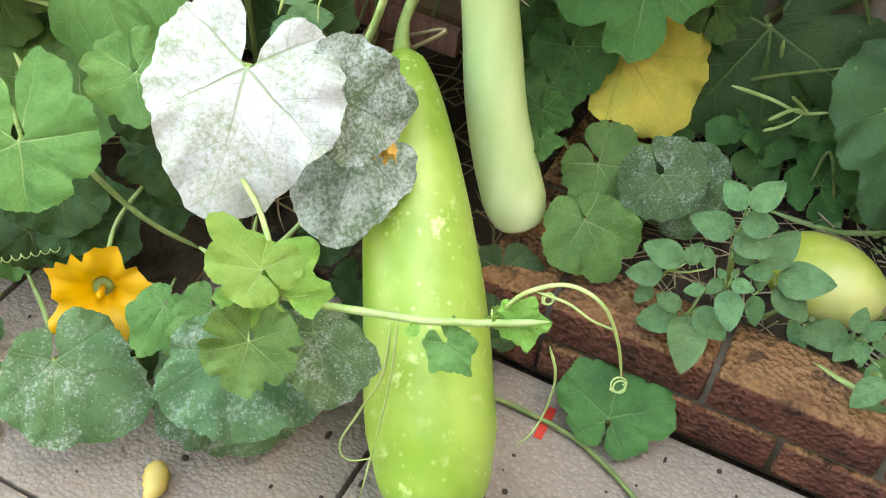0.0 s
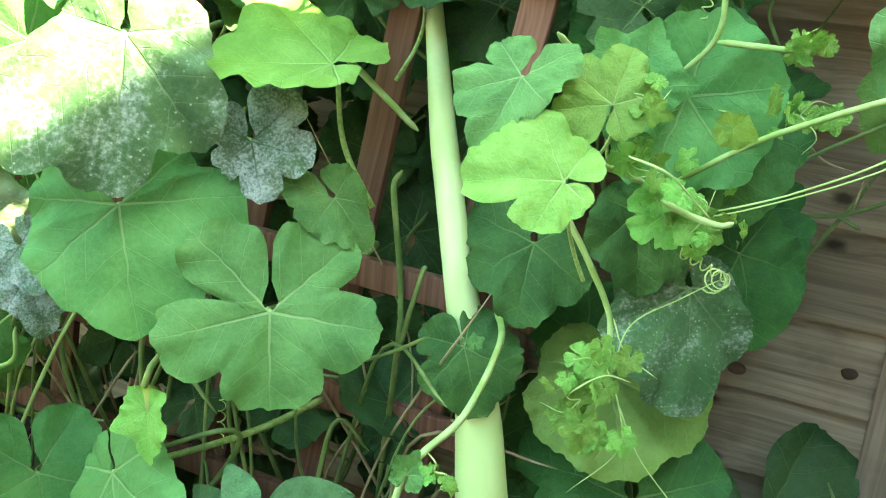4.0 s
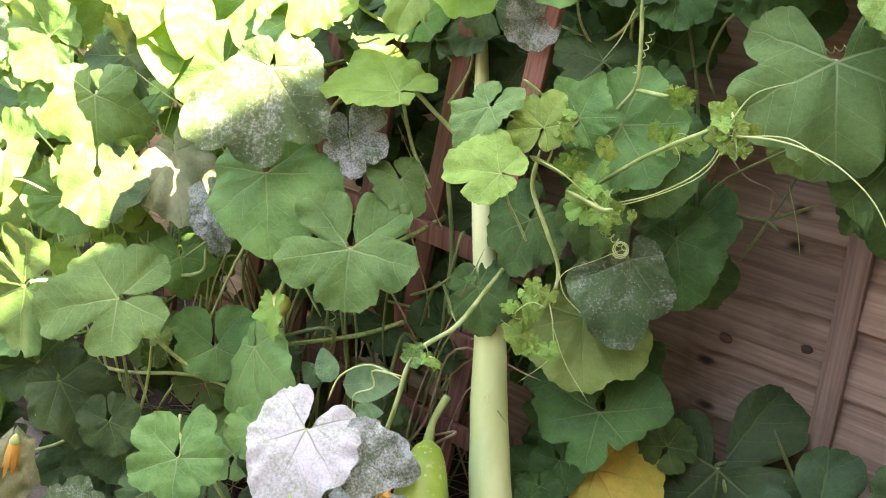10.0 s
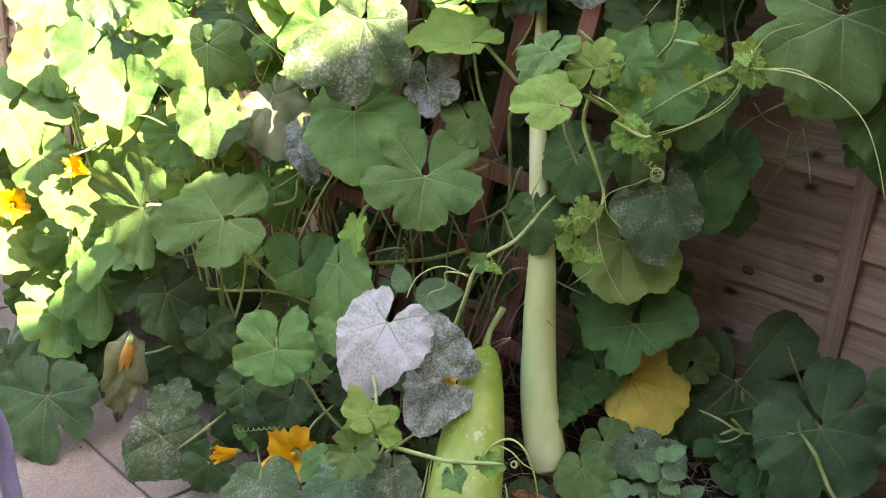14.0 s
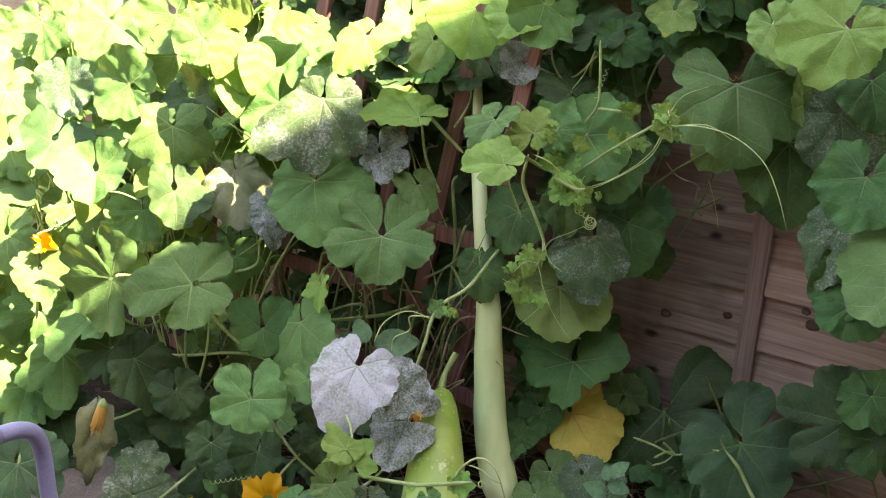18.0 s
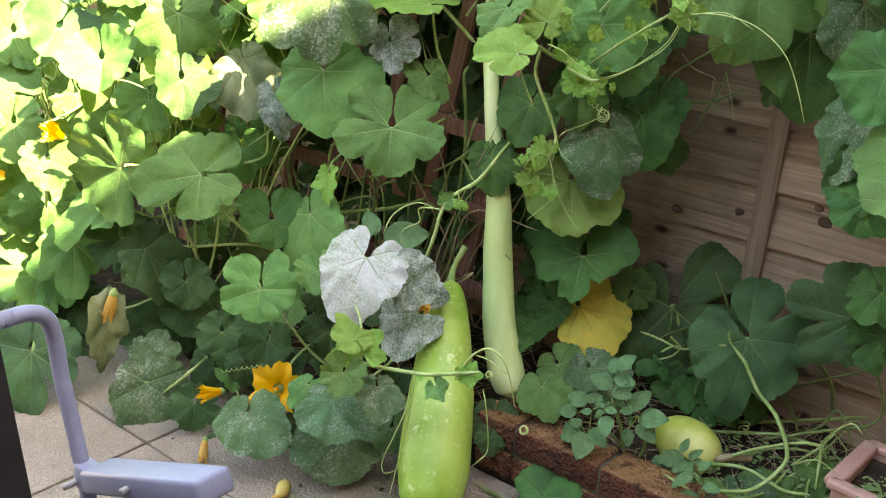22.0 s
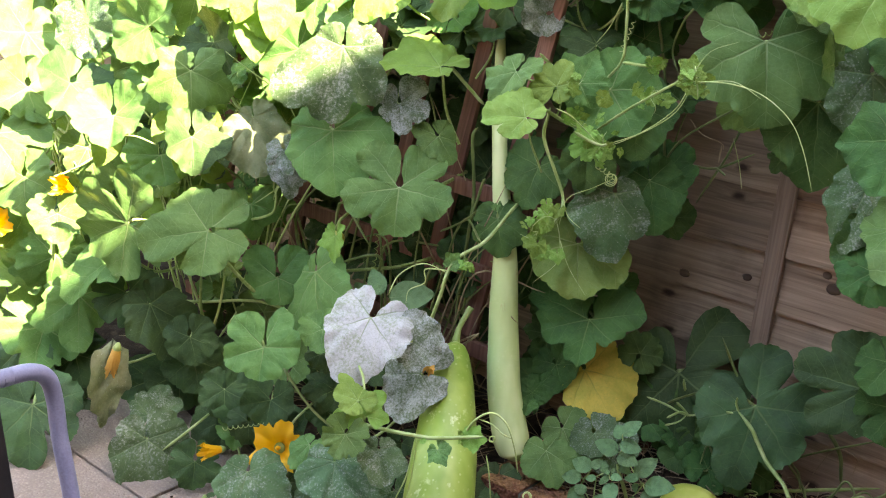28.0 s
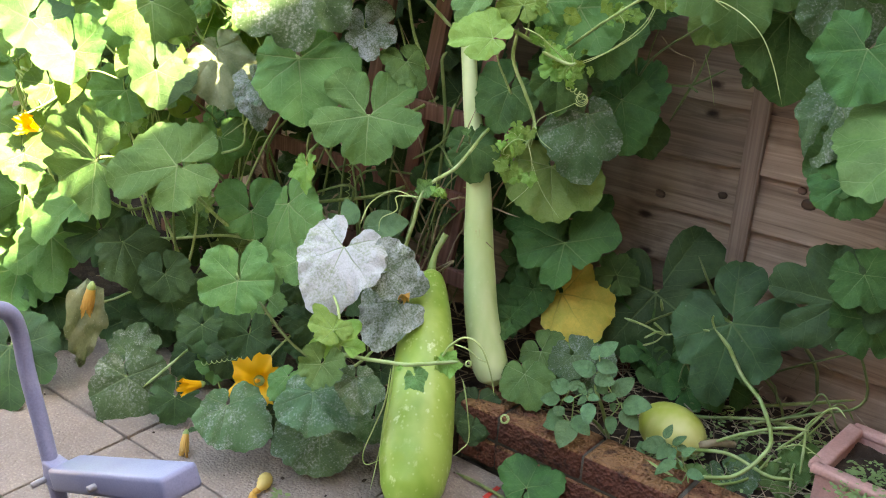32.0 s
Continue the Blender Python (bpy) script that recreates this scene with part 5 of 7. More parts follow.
vine(pumpkin, "leaf_stalk", 0.0033, 0.0026, (-0.187, 0.672, 0.375), (-0.224, 0.705, 0.444), (-0.303, 0.756, 0.456))
vine(pumpkin, "tendril", 0.0018, 0.001, (-0.084, 0.715, 0.356), (-0.086, 0.704, 0.286), (-0.107, 0.697, 0.218), (-0.129, 0.689, 0.147), (-0.115, 0.686, 0.126), (-0.071, 0.693, 0.161), material=TENDRIL, sides=5)
vine(pumpkin, "tendril", 0.0016, 0.001, (-0.077, 0.715, 0.367), (-0.078, 0.706, 0.275), (-0.087, 0.691, 0.165), (-0.095, 0.676, 0.074), material=TENDRIL, sides=5)
vine(pumpkin, "tendril", 0.0026, 0.0014, (0.011, 0.750, 0.393), (0.039, 0.749, 0.443), (0.075, 0.751, 0.470), (0.109, 0.754, 0.458), (0.131, 0.758, 0.410), (0.142, 0.761, 0.365), material=TENDRIL, sides=5)
vine(pumpkin, "tendril", 0.0016, 0.001, (0.045, 0.750, 0.446), (0.077, 0.752, 0.446), (0.101, 0.754, 0.435), (0.125, 0.756, 0.432), material=TENDRIL, sides=5)
vine(pumpkin, "tendril", 0.0016, 0.0009, (0.068, 0.755, 0.375), (0.081, 0.754, 0.335), (0.071, 0.788, 0.226), (0.065, 0.769, 0.203), (0.055, 0.759, 0.189), material=TENDRIL, sides=5)
vine(pumpkin, "stem", 0.0041, 0.0037, (-0.052, 0.925, 0.015), (0.004, 0.931, 0.010), (0.077, 0.927, 0.010), (0.136, 0.907, 0.010), (0.195, 0.875, 0.009), (0.266, 0.821, 0.008), material=STEM_DARK)
vine(pumpkin, "leaf_stalk", 0.0037, 0.003, (-0.533, 0.764, 0.341), (-0.459, 0.774, 0.274), (-0.398, 0.801, 0.224), material=STEM_DARK)
vine(pumpkin, "leaf_stalk", 0.0037, 0.003, (-0.630, 0.801, 0.424), (-0.542, 0.763, 0.346), material=STEM_DARK)
vine(pumpkin, "stem", 0.0044, 0.0037, (-1.172, 0.863, 0.297), (-0.976, 0.856, 0.347), (-0.789, 0.917, 0.390), (-0.676, 0.997, 0.341))
vine(pumpkin, "leaf_stalk", 0.0037, 0.003, (-0.898, 0.807, 0.470), (-0.953, 0.848, 0.348), (-0.945, 0.856, 0.214), (-0.933, 0.843, 0.120), (-0.889, 0.848, 0.082))
vine(pumpkin, "leaf_stalk", 0.0037, 0.003, (-1.076, 0.633, 0.189), (-1.020, 0.685, 0.208), (-0.964, 0.736, 0.245))
vine(pumpkin, "leaf_stalk", 0.0037, 0.003, (-0.804, 0.622, 0.064), (-0.764, 0.681, 0.122), (-0.772, 0.776, 0.151), (-0.751, 0.815, 0.169))
vine(pumpkin, "leaf_stalk", 0.003, 0.0022, (-0.788, 0.807, 0.084), (-0.806, 0.803, 0.137), (-0.833, 0.796, 0.053), (-0.805, 0.761, 0.009))
vine(pumpkin, "leaf_stalk", 0.0037, 0.003, (-0.582, 0.698, 0.054), (-0.690, 0.768, 0.054), (-0.799, 0.817, 0.076))
vine(pumpkin, "leaf_stalk", 0.0033, 0.003, (-0.514, 0.738, 0.137), (-0.547, 0.811, 0.174), (-0.530, 0.868, 0.224))
vine(pumpkin, "leaf_stalk", 0.0037, 0.003, (-0.346, 0.845, 0.187), (-0.312, 0.904, 0.231), (-0.313, 0.960, 0.271))
vine(pumpkin, "leaf_stalk", 0.0037, 0.003, (-0.341, 0.773, 0.088), (-0.363, 0.846, 0.158), (-0.382, 0.900, 0.206))
vine(pumpkin, "stem", 0.0052, 0.0037, (-0.824, 1.126, 0.429), (-1.003, 1.114, 0.400), (-1.066, 1.054, 0.516), (-0.920, 1.033, 0.579))
vine(pumpkin, "leaf_stalk", 0.0037, 0.003, (-0.899, 0.937, 0.576), (-0.773, 0.925, 0.631), (-0.754, 0.923, 0.688))
vine(pumpkin, "tendril", 0.0018, 0.001, (-0.272, 0.819, 0.592), (-0.253, 0.828, 0.642), (-0.199, 0.840, 0.679), (-0.141, 0.854, 0.671), material=TENDRIL, sides=5)
vine(pumpkin, "tendril", 0.0018, 0.001, (-0.141, 0.854, 0.677), (-0.201, 0.850, 0.664), (-0.201, 0.852, 0.634), (-0.242, 0.850, 0.604), (-0.249, 0.851, 0.573), material=TENDRIL, sides=5)
vine(gourd_vine, "shoot", 0.0041, 0.0031, (-0.119, 1.130, 0.997), (-0.128, 1.133, 0.929), (-0.090, 1.130, 0.866), (-0.057, 1.126, 0.809), (-0.051, 1.100, 0.765), (-0.065, 1.051, 0.736))
vine(gourd_vine, "tendril", 0.0012, 0.0007, (-0.065, 1.051, 0.736), (-0.059, 1.021, 0.762), (-0.024, 1.012, 0.796), (0.003, 1.014, 0.796), material=TENDRIL, sides=5)
vine(gourd_vine, "tendril", 0.0010, 0.0006, (-0.044, 1.090, 0.768), (-0.021, 1.074, 0.736), (-0.010, 1.058, 0.690), (-0.055, 1.038, 0.632), material=TENDRIL, sides=5)
vine(gourd_vine, "tendril", 0.0010, 0.0006, (-0.037, 1.091, 0.761), (-0.023, 1.089, 0.822), (0.017, 1.120, 0.851), (0.055, 1.140, 0.878), material=TENDRIL, sides=5)
vine(gourd_vine, "tendril", 0.0010, 0.0006, (-0.050, 1.117, 0.812), (-0.030, 1.110, 0.779), (0.010, 1.104, 0.761), material=TENDRIL, sides=5)
vine(gourd_vine, "tendril", 0.0010, 0.0006, (-0.021, 1.074, 0.736), (0.007, 1.080, 0.677), (0.054, 1.086, 0.624), material=TENDRIL, sides=5)
vine(gourd_vine, "shoot", 0.0033, 0.0028, (-0.025, 1.159, 0.956), (0.057, 1.143, 1.021), (0.118, 1.116, 1.061), (0.231, 1.053, 1.127))
vine(gourd_vine, "tendril", 0.0012, 0.0010, (0.233, 1.054, 1.114), (0.197, 1.074, 1.053), (0.103, 1.119, 0.983), (0.008, 1.134, 0.937), material=TENDRIL, sides=5)
vine(gourd_vine, "tendril", 0.0010, 0.0008, (0.237, 1.054, 1.109), (0.194, 1.074, 1.042), (0.080, 1.118, 0.967), (-0.004, 1.133, 0.929), material=TENDRIL, sides=5)
vine(gourd_vine, "tendril", 0.0012, 0.0007, (0.249, 1.025, 1.120), (0.319, 1.021, 1.128), (0.386, 1.017, 1.119), (0.444, 1.013, 1.086), (0.479, 1.009, 1.038), (0.508, 1.005, 0.974), material=TENDRIL, sides=5)
vine(gourd_vine, "tendril", 0.0011, 0.0006, (0.247, 1.025, 1.134), (0.275, 1.024, 1.178), (0.324, 1.027, 1.202), material=TENDRIL, sides=5)
vine(gourd_vine, "tendril", 0.0011, 0.0006, (0.254, 1.026, 1.118), (0.324, 1.031, 1.131), (0.379, 1.036, 1.109), material=TENDRIL, sides=5)
vine(gourd_vine, "tendril", 0.0018, 0.0011, (0.245, 1.033, 1.148), (0.260, 1.027, 1.109), (0.262, 1.028, 1.088), material=TENDRIL, sides=5)
vine(gourd_vine, "stem", 0.0033, 0.0028, (-0.041, 1.436, 0.856), (0.047, 1.462, 0.866), (0.129, 1.468, 0.871), (0.221, 1.452, 0.926), material=STEM_DARK)
vine(gourd_vine, "stem", 0.0028, 0.0028, (0.129, 1.468, 0.874), (0.163, 1.451, 0.864), material=STEM_DARK)
vine(gourd_vine, "tendril", 0.0017, 0.0011, (0.076, 1.409, 0.981), (0.107, 1.413, 0.953), (0.154, 1.417, 0.941), (0.163, 1.419, 0.927), material=STEM_DRY)
vine(gourd_vine, "tendril", 0.0017, 0.0011, (0.156, 1.418, 0.936), (0.151, 1.429, 0.894), material=STEM_DRY)
vine(gourd_vine, "tendril", 0.0009, 0.0006, (0.200, 1.371, 0.967), (0.222, 1.376, 0.908), (0.235, 1.379, 0.859), material=TENDRIL, sides=5)
vine(gourd_vine, "stem", 0.0033, 0.0031, (-0.010, 1.203, 1.252), (-0.004, 1.208, 1.170), (-0.007, 1.211, 1.109), (-0.055, 1.220, 1.041), (-0.055, 1.196, 0.948))
vine(gourd_vine, "leaf_stalk", 0.0037, 0.0033, (-0.006, 1.211, 1.107), (0.077, 1.198, 1.111))
vine(gourd_vine, "stem", 0.0028, 0.0025, (0.081, 1.347, 1.235), (0.045, 1.366, 1.195), (0.014, 1.396, 1.128), (0.034, 1.400, 1.080), material=STEM_DARK)
vine(gourd_vine, "leaf_stalk", 0.0037, 0.0033, (-0.043, 1.297, 1.075), (0.004, 1.333, 1.016), material=STEM_DARK)
vine(gourd_vine, "leaf_stalk", 0.0044, 0.0041, (-0.408, 1.125, 1.049), (-0.372, 1.149, 1.008), (-0.337, 1.184, 0.960))
vine(gourd_vine, "leaf_stalk", 0.0041, 0.0037, (-0.095, 1.073, 1.003), (-0.078, 1.125, 0.976), (-0.050, 1.177, 0.951))
vine(gourd_vine, "leaf_stalk", 0.0037, 0.0033, (-0.143, 1.103, 1.111), (-0.130, 1.144, 1.079), (-0.130, 1.185, 1.045))
vine(gourd_vine, "stem", 0.0028, 0.0025, (-0.219, 1.288, 1.171), (-0.129, 1.296, 1.155), (-0.044, 1.279, 1.226))
vine(gourd_vine, "tendril", 0.0012, 0.0011, (-0.042, 1.241, 1.225), (-0.063, 1.242, 1.175), (-0.092, 1.242, 1.135), material=TENDRIL, sides=5)
vine(gourd_vine, "tendril", 0.0014, 0.0010, (-0.028, 1.009, 1.023), (0.010, 1.013, 1.012), (0.032, 1.046, 0.980), (0.046, 1.067, 0.959), material=TENDRIL, sides=5)
vine(gourd_vine, "shoot", 0.0036, 0.0028, (0.000, 1.043, 0.977), (0.025, 1.065, 0.961), (0.052, 1.068, 0.956), (0.066, 1.069, 0.961))
vine(bed_pumpkin, "shoot", 0.0049, 0.0045, (0.320, 1.384, 0.350), (0.364, 1.375, 0.320), (0.407, 1.366, 0.269), (0.468, 1.333, 0.244), (0.530, 1.241, 0.234), (0.547, 1.185, 0.220), (0.520, 1.127, 0.182), (0.474, 1.105, 0.160), (0.405, 1.100, 0.141))
vine(bed_pumpkin, "stem", 0.0053, 0.0045, (0.171, 1.437, 0.068), (0.298, 1.474, 0.096), (0.422, 1.531, 0.127), (0.606, 1.590, 0.193))
vine(bed_pumpkin, "stem", 0.0045, 0.0045, (0.209, 1.379, 0.113), (0.307, 1.386, 0.114), (0.391, 1.411, 0.133), (0.458, 1.435, 0.146), (0.550, 1.422, 0.163))
vine(bed_pumpkin, "stem", 0.0037, 0.0037, (0.387, 1.216, 0.131), (0.445, 1.237, 0.184), (0.536, 1.261, 0.236), (0.596, 1.285, 0.245))
vine(bed_pumpkin, "stem", 0.0045, 0.0037, (0.382, 1.196, 0.144), (0.472, 1.181, 0.180), (0.562, 1.169, 0.175), (0.615, 1.173, 0.187))
vine(bed_pumpkin, "stem", 0.0037, 0.0030, (0.573, 1.342, 0.224), (0.589, 1.297, 0.196), (0.604, 1.251, 0.156))
vine(bed_pumpkin, "tendril", 0.0022, 0.0014, (0.575, 1.323, 0.219), (0.598, 1.293, 0.270), (0.641, 1.264, 0.328), (0.670, 1.247, 0.322), material=TENDRIL)
vine(bed_pumpkin, "tendril", 0.0017, 0.0011, (0.562, 1.186, 0.228), (0.611, 1.168, 0.272), (0.656, 1.172, 0.259), material=TENDRIL)
vine(bed_pumpkin, "leaf_stalk", 0.004, 0.003, (0.136, 1.478, 0.335), (0.141, 1.502, 0.267), (0.115, 1.522, 0.219))
vine(bed_pumpkin, "leaf_stalk", 0.004, 0.003, (0.307, 1.491, 0.345), (0.303, 1.513, 0.291), (0.286, 1.567, 0.157))
vine(bed_pumpkin, "shoot", 0.0030, 0.0023, (0.097, 1.369, 0.308), (0.148, 1.373, 0.305), (0.195, 1.378, 0.296), (0.232, 1.380, 0.309))
vine(bed_pumpkin, "shoot", 0.0030, 0.0023, (0.160, 1.361, 0.279), (0.187, 1.372, 0.301), (0.203, 1.378, 0.298))
vine(bed_pumpkin, "shoot", 0.0030, 0.0023, (0.179, 1.360, 0.328), (0.192, 1.372, 0.312), (0.206, 1.378, 0.299))
vine(bed_pumpkin, "shoot", 0.0026, 0.0015, (0.158, 1.362, 0.258), (0.184, 1.373, 0.273), (0.200, 1.378, 0.295))
vine(bed_pumpkin, "shoot", 0.0030, 0.0023, (0.320, 1.384, 0.350), (0.313, 1.378, 0.371), (0.317, 1.367, 0.391))
vine(bed_pumpkin, "shoot", 0.0030, 0.0023, (0.308, 1.384, 0.342), (0.289, 1.382, 0.339))
vine(sunny_pumpkin, "leaf_stalk", 0.004, 0.004, (-1.254, 0.606, 0.437), (-1.266, 0.620, 0.528), (-1.273, 0.636, 0.570), material=TENDRIL)
vine(sunny_pumpkin, "stem", 0.006, 0.005, (-1.350, 1.042, 1.242), (-1.306, 1.051, 1.131), (-1.286, 1.057, 1.050))
vine(sunny_pumpkin, "stem", 0.005, 0.004, (-2.232, 1.075, 1.164), (-1.975, 1.098, 1.101), (-1.706, 1.121, 1.064))
vine(sunny_pumpkin, "stem", 0.005, 0.004, (-1.761, 1.072, 0.989), (-1.583, 1.082, 1.058), (-1.416, 1.089, 1.172))
vine(sunny_pumpkin, "tendril", 0.0025, 0.002, (-1.128, 0.695, 0.776), (-1.019, 0.692, 0.806), (-0.945, 0.708, 0.797), material=TENDRIL)
leaf(pumpkin, "green", "C", -0.025, 0.720, 0.360, 0.062, -33, 42, -142, 2, True)
leaf(pumpkin, "young", "C", 0.033, 0.746, 0.400, 0.057, 18, 66, -60, 2, True)
leaf(pumpkin, "young", "D", -0.059, 0.712, 0.368, 0.015, -18, 32, -112, 1)
leaf(sunny_pumpkin, "green", "D", -1.543, 0.318, 0.008, 0.160, -20, 18, -96, 5, True)
leaf(sunny_pumpkin, "green", "A", -1.458, 0.374, 0.016, 0.149, 38, 61, -14, 1, True)
leaf(sunny_pumpkin, "green", "D", -1.556, 0.348, 0.021, 0.119, 27, -2, 74, 2)
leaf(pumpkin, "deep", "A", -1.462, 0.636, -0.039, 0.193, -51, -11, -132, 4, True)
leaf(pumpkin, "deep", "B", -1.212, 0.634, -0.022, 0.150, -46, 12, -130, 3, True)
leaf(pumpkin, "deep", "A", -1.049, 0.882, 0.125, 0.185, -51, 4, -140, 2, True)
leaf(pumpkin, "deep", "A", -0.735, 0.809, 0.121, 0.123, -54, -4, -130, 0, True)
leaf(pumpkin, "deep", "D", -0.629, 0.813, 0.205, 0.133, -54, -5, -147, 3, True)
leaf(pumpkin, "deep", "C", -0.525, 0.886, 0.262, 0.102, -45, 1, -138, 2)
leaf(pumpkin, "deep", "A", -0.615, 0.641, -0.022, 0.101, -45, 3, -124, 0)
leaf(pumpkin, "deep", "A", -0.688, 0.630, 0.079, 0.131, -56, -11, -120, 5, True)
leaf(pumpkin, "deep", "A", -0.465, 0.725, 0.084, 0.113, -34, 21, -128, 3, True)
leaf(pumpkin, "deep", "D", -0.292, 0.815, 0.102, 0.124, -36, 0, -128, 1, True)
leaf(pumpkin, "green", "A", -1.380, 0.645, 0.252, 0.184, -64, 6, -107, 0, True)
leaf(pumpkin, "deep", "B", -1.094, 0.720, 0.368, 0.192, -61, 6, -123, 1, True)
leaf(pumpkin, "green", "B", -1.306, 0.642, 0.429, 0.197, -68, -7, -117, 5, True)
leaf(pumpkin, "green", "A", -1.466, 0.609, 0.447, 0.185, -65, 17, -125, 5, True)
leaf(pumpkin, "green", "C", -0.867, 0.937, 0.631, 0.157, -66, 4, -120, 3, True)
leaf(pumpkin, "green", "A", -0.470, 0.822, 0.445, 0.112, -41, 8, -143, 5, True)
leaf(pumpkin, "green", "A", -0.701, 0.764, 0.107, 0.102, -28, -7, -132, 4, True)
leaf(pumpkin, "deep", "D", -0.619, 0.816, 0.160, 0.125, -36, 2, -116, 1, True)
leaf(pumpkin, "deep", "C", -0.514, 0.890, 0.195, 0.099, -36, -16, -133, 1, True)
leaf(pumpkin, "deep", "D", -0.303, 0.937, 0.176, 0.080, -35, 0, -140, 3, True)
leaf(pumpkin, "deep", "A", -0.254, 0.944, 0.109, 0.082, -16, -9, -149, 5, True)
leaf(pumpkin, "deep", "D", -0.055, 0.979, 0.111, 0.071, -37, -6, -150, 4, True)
leaf(gourd_vine, "dark", "D", -0.123, 1.236, 0.303, 0.107, -27, 14, -142, 4, True)
leaf(gourd_vine, "dark", "D", -0.115, 1.283, 0.344, 0.132, -55, 37, -152, 2, True)
leaf(gourd_vine, "dark", "D", 0.284, 1.467, 0.209, 0.138, -43, 24, -178, 2, True)
leaf(gourd_vine, "dark", "C", -0.095, 1.142, 0.289, 0.055, -32, 3, -146, 4)
leaf(pumpkin, "potato", "P", -0.410, 0.979, 0.504, 0.110, 19, 55, -37, 1)
leaf(pumpkin, "potato", "P", -0.384, 0.964, 0.463, 0.070, -34, 41, -105, 1)
leaf(pumpkin, "potato", "P", -0.419, 0.958, 0.513, 0.068, 59, -19, 51, 2)
leaf(pumpkin, "potato", "P", -0.368, 0.965, 0.469, 0.058, 12, 54, -47, 1)
leaf(pumpkin, "potato", "P", -0.469, 0.976, 0.477, 0.060, 53, -34, 65, 2)
leaf(sunny_pumpkin, "young", "P", -1.011, 0.842, 0.781, 0.094, -58, 21, -132, 0)
leaf(sunny_pumpkin, "young", "P", -0.977, 0.863, 0.715, 0.086, -68, 69, -120, 2)
leaf(sunny_pumpkin, "young", "P", -1.038, 0.824, 0.848, 0.093, -56, -27, -142, 1)
leaf(sunny_pumpkin, "young", "P", -0.773, 0.931, 1.186, 0.131, -68, -8, -130, 0)
leaf(sunny_pumpkin, "young", "P", -0.825, 0.903, 1.211, 0.131, -58, -16, -144, 0)
leaf(sunny_pumpkin, "young", "P", -0.785, 0.922, 1.240, 0.116, 49, -67, 69, 2)
leaf(sunny_pumpkin, "young", "P", -0.747, 0.944, 1.215, 0.115, 57, 78, 24, 1)
leaf(sunny_pumpkin, "young", "P", -0.841, 0.900, 1.127, 0.133, -57, 4, -123, 0)
leaf(sunny_pumpkin, "young", "P", -0.995, 0.847, 0.806, 0.124, -62, -11, -132, 2)
leaf(sunny_pumpkin, "young", "P", -0.669, 1.008, 0.793, 0.075, -55, 2, -123, 2)
leaf(sunny_pumpkin, "young", "P", -0.987, 0.861, 0.666, 0.079, -71, 0, -137, 0)
leaf(sunny_pumpkin, "young", "P", -1.132, 0.800, 0.616, 0.097, -49, 18, -110, 2)
leaf(sunny_pumpkin, "young", "P", -0.853, 0.891, 1.169, 0.132, -56, 22, -118, 0)
leaf(sunny_pumpkin, "young", "P", -1.199, 0.757, 0.785, 0.112, -58, -20, -133, 0)
leaf(sunny_pumpkin, "young", "P", -0.977, 0.851, 0.869, 0.108, -61, 44, -135, 0)
leaf(gourd_vine, "dark", "H", 0.560, 1.248, 1.047, 0.198, -58, -14, -164, 1, True)
leaf(gourd_vine, "dark", "D", 0.127, 1.367, 1.293, 0.154, -64, -7, -152, 5, True)
leaf(gourd_vine, "dark", "D", 0.339, 1.416, 1.221, 0.197, -76, 5, -154, 2, True)
leaf(gourd_vine, "dark", "C", 0.290, 1.438, 0.933, 0.078, -58, 30, -144, 0)
leaf(pumpkin, "deep", "A", -1.255, 0.660, 0.154, 0.183, -57, 11, -129, 5, True)
leaf(pumpkin, "green", "B", -1.435, 0.598, -0.030, 0.191, -38, -7, -119, 4, True)
leaf(pumpkin, "deep", "D", -1.079, 0.784, 0.102, 0.199, -58, -6, -122, 0, True)
leaf(pumpkin, "deep", "A", -0.907, 0.790, 0.226, 0.174, -62, 3, -119, 2, True)
leaf(pumpkin, "deep", "A", -0.722, 0.777, 0.197, 0.136, -44, 1, -134, 4, True)
leaf(pumpkin, "deep", "D", -0.489, 0.864, 0.367, 0.114, -45, -9, -128, 1, True)
leaf(pumpkin, "green", "A", -1.574, 0.643, 0.202, 0.177, -51, 7, -122, 2, True)
leaf(pumpkin, "green", "B", -1.348, 0.649, 0.402, 0.199, -54, 20, -125, 3, True)
leaf(potato_left, "potato", "P", 0.183, 1.102, 0.330, 0.047, 19, -37, 44, 0)
vine(potato_left, "leaf_stalk", 0.0018, 0.0012, (0.185, 1.108, 0.306), (0.184, 1.105, 0.314), (0.183, 1.102, 0.330))
leaf(potato_left, "potato", "P", 0.187, 1.087, 0.347, 0.050, 45, 26, -21, 1)
vine(potato_left, "leaf_stalk", 0.0018, 0.0012, (0.185, 1.108, 0.306), (0.186, 1.098, 0.322), (0.187, 1.087, 0.347))
leaf(potato_left, "potato", "P", 0.183, 1.087, 0.323, 0.050, -7, 50, -73, 2)
vine(potato_left, "leaf_stalk", 0.0018, 0.0012, (0.185, 1.108, 0.306), (0.184, 1.097, 0.310), (0.183, 1.087, 0.323))
leaf(potato_left, "potato", "P", 0.180, 1.095, 0.297, 0.056, 21, -52, 90, 0)
vine(potato_left, "leaf_stalk", 0.0018, 0.0012, (0.185, 1.108, 0.306), (0.182, 1.101, 0.297), (0.180, 1.095, 0.297))
leaf(potato_left, "potato", "P", 0.181, 1.094, 0.292, 0.054, 4, 48, -98, 1)
vine(potato_left, "leaf_stalk", 0.0018, 0.0012, (0.185, 1.108, 0.306), (0.183, 1.101, 0.295), (0.181, 1.094, 0.292))
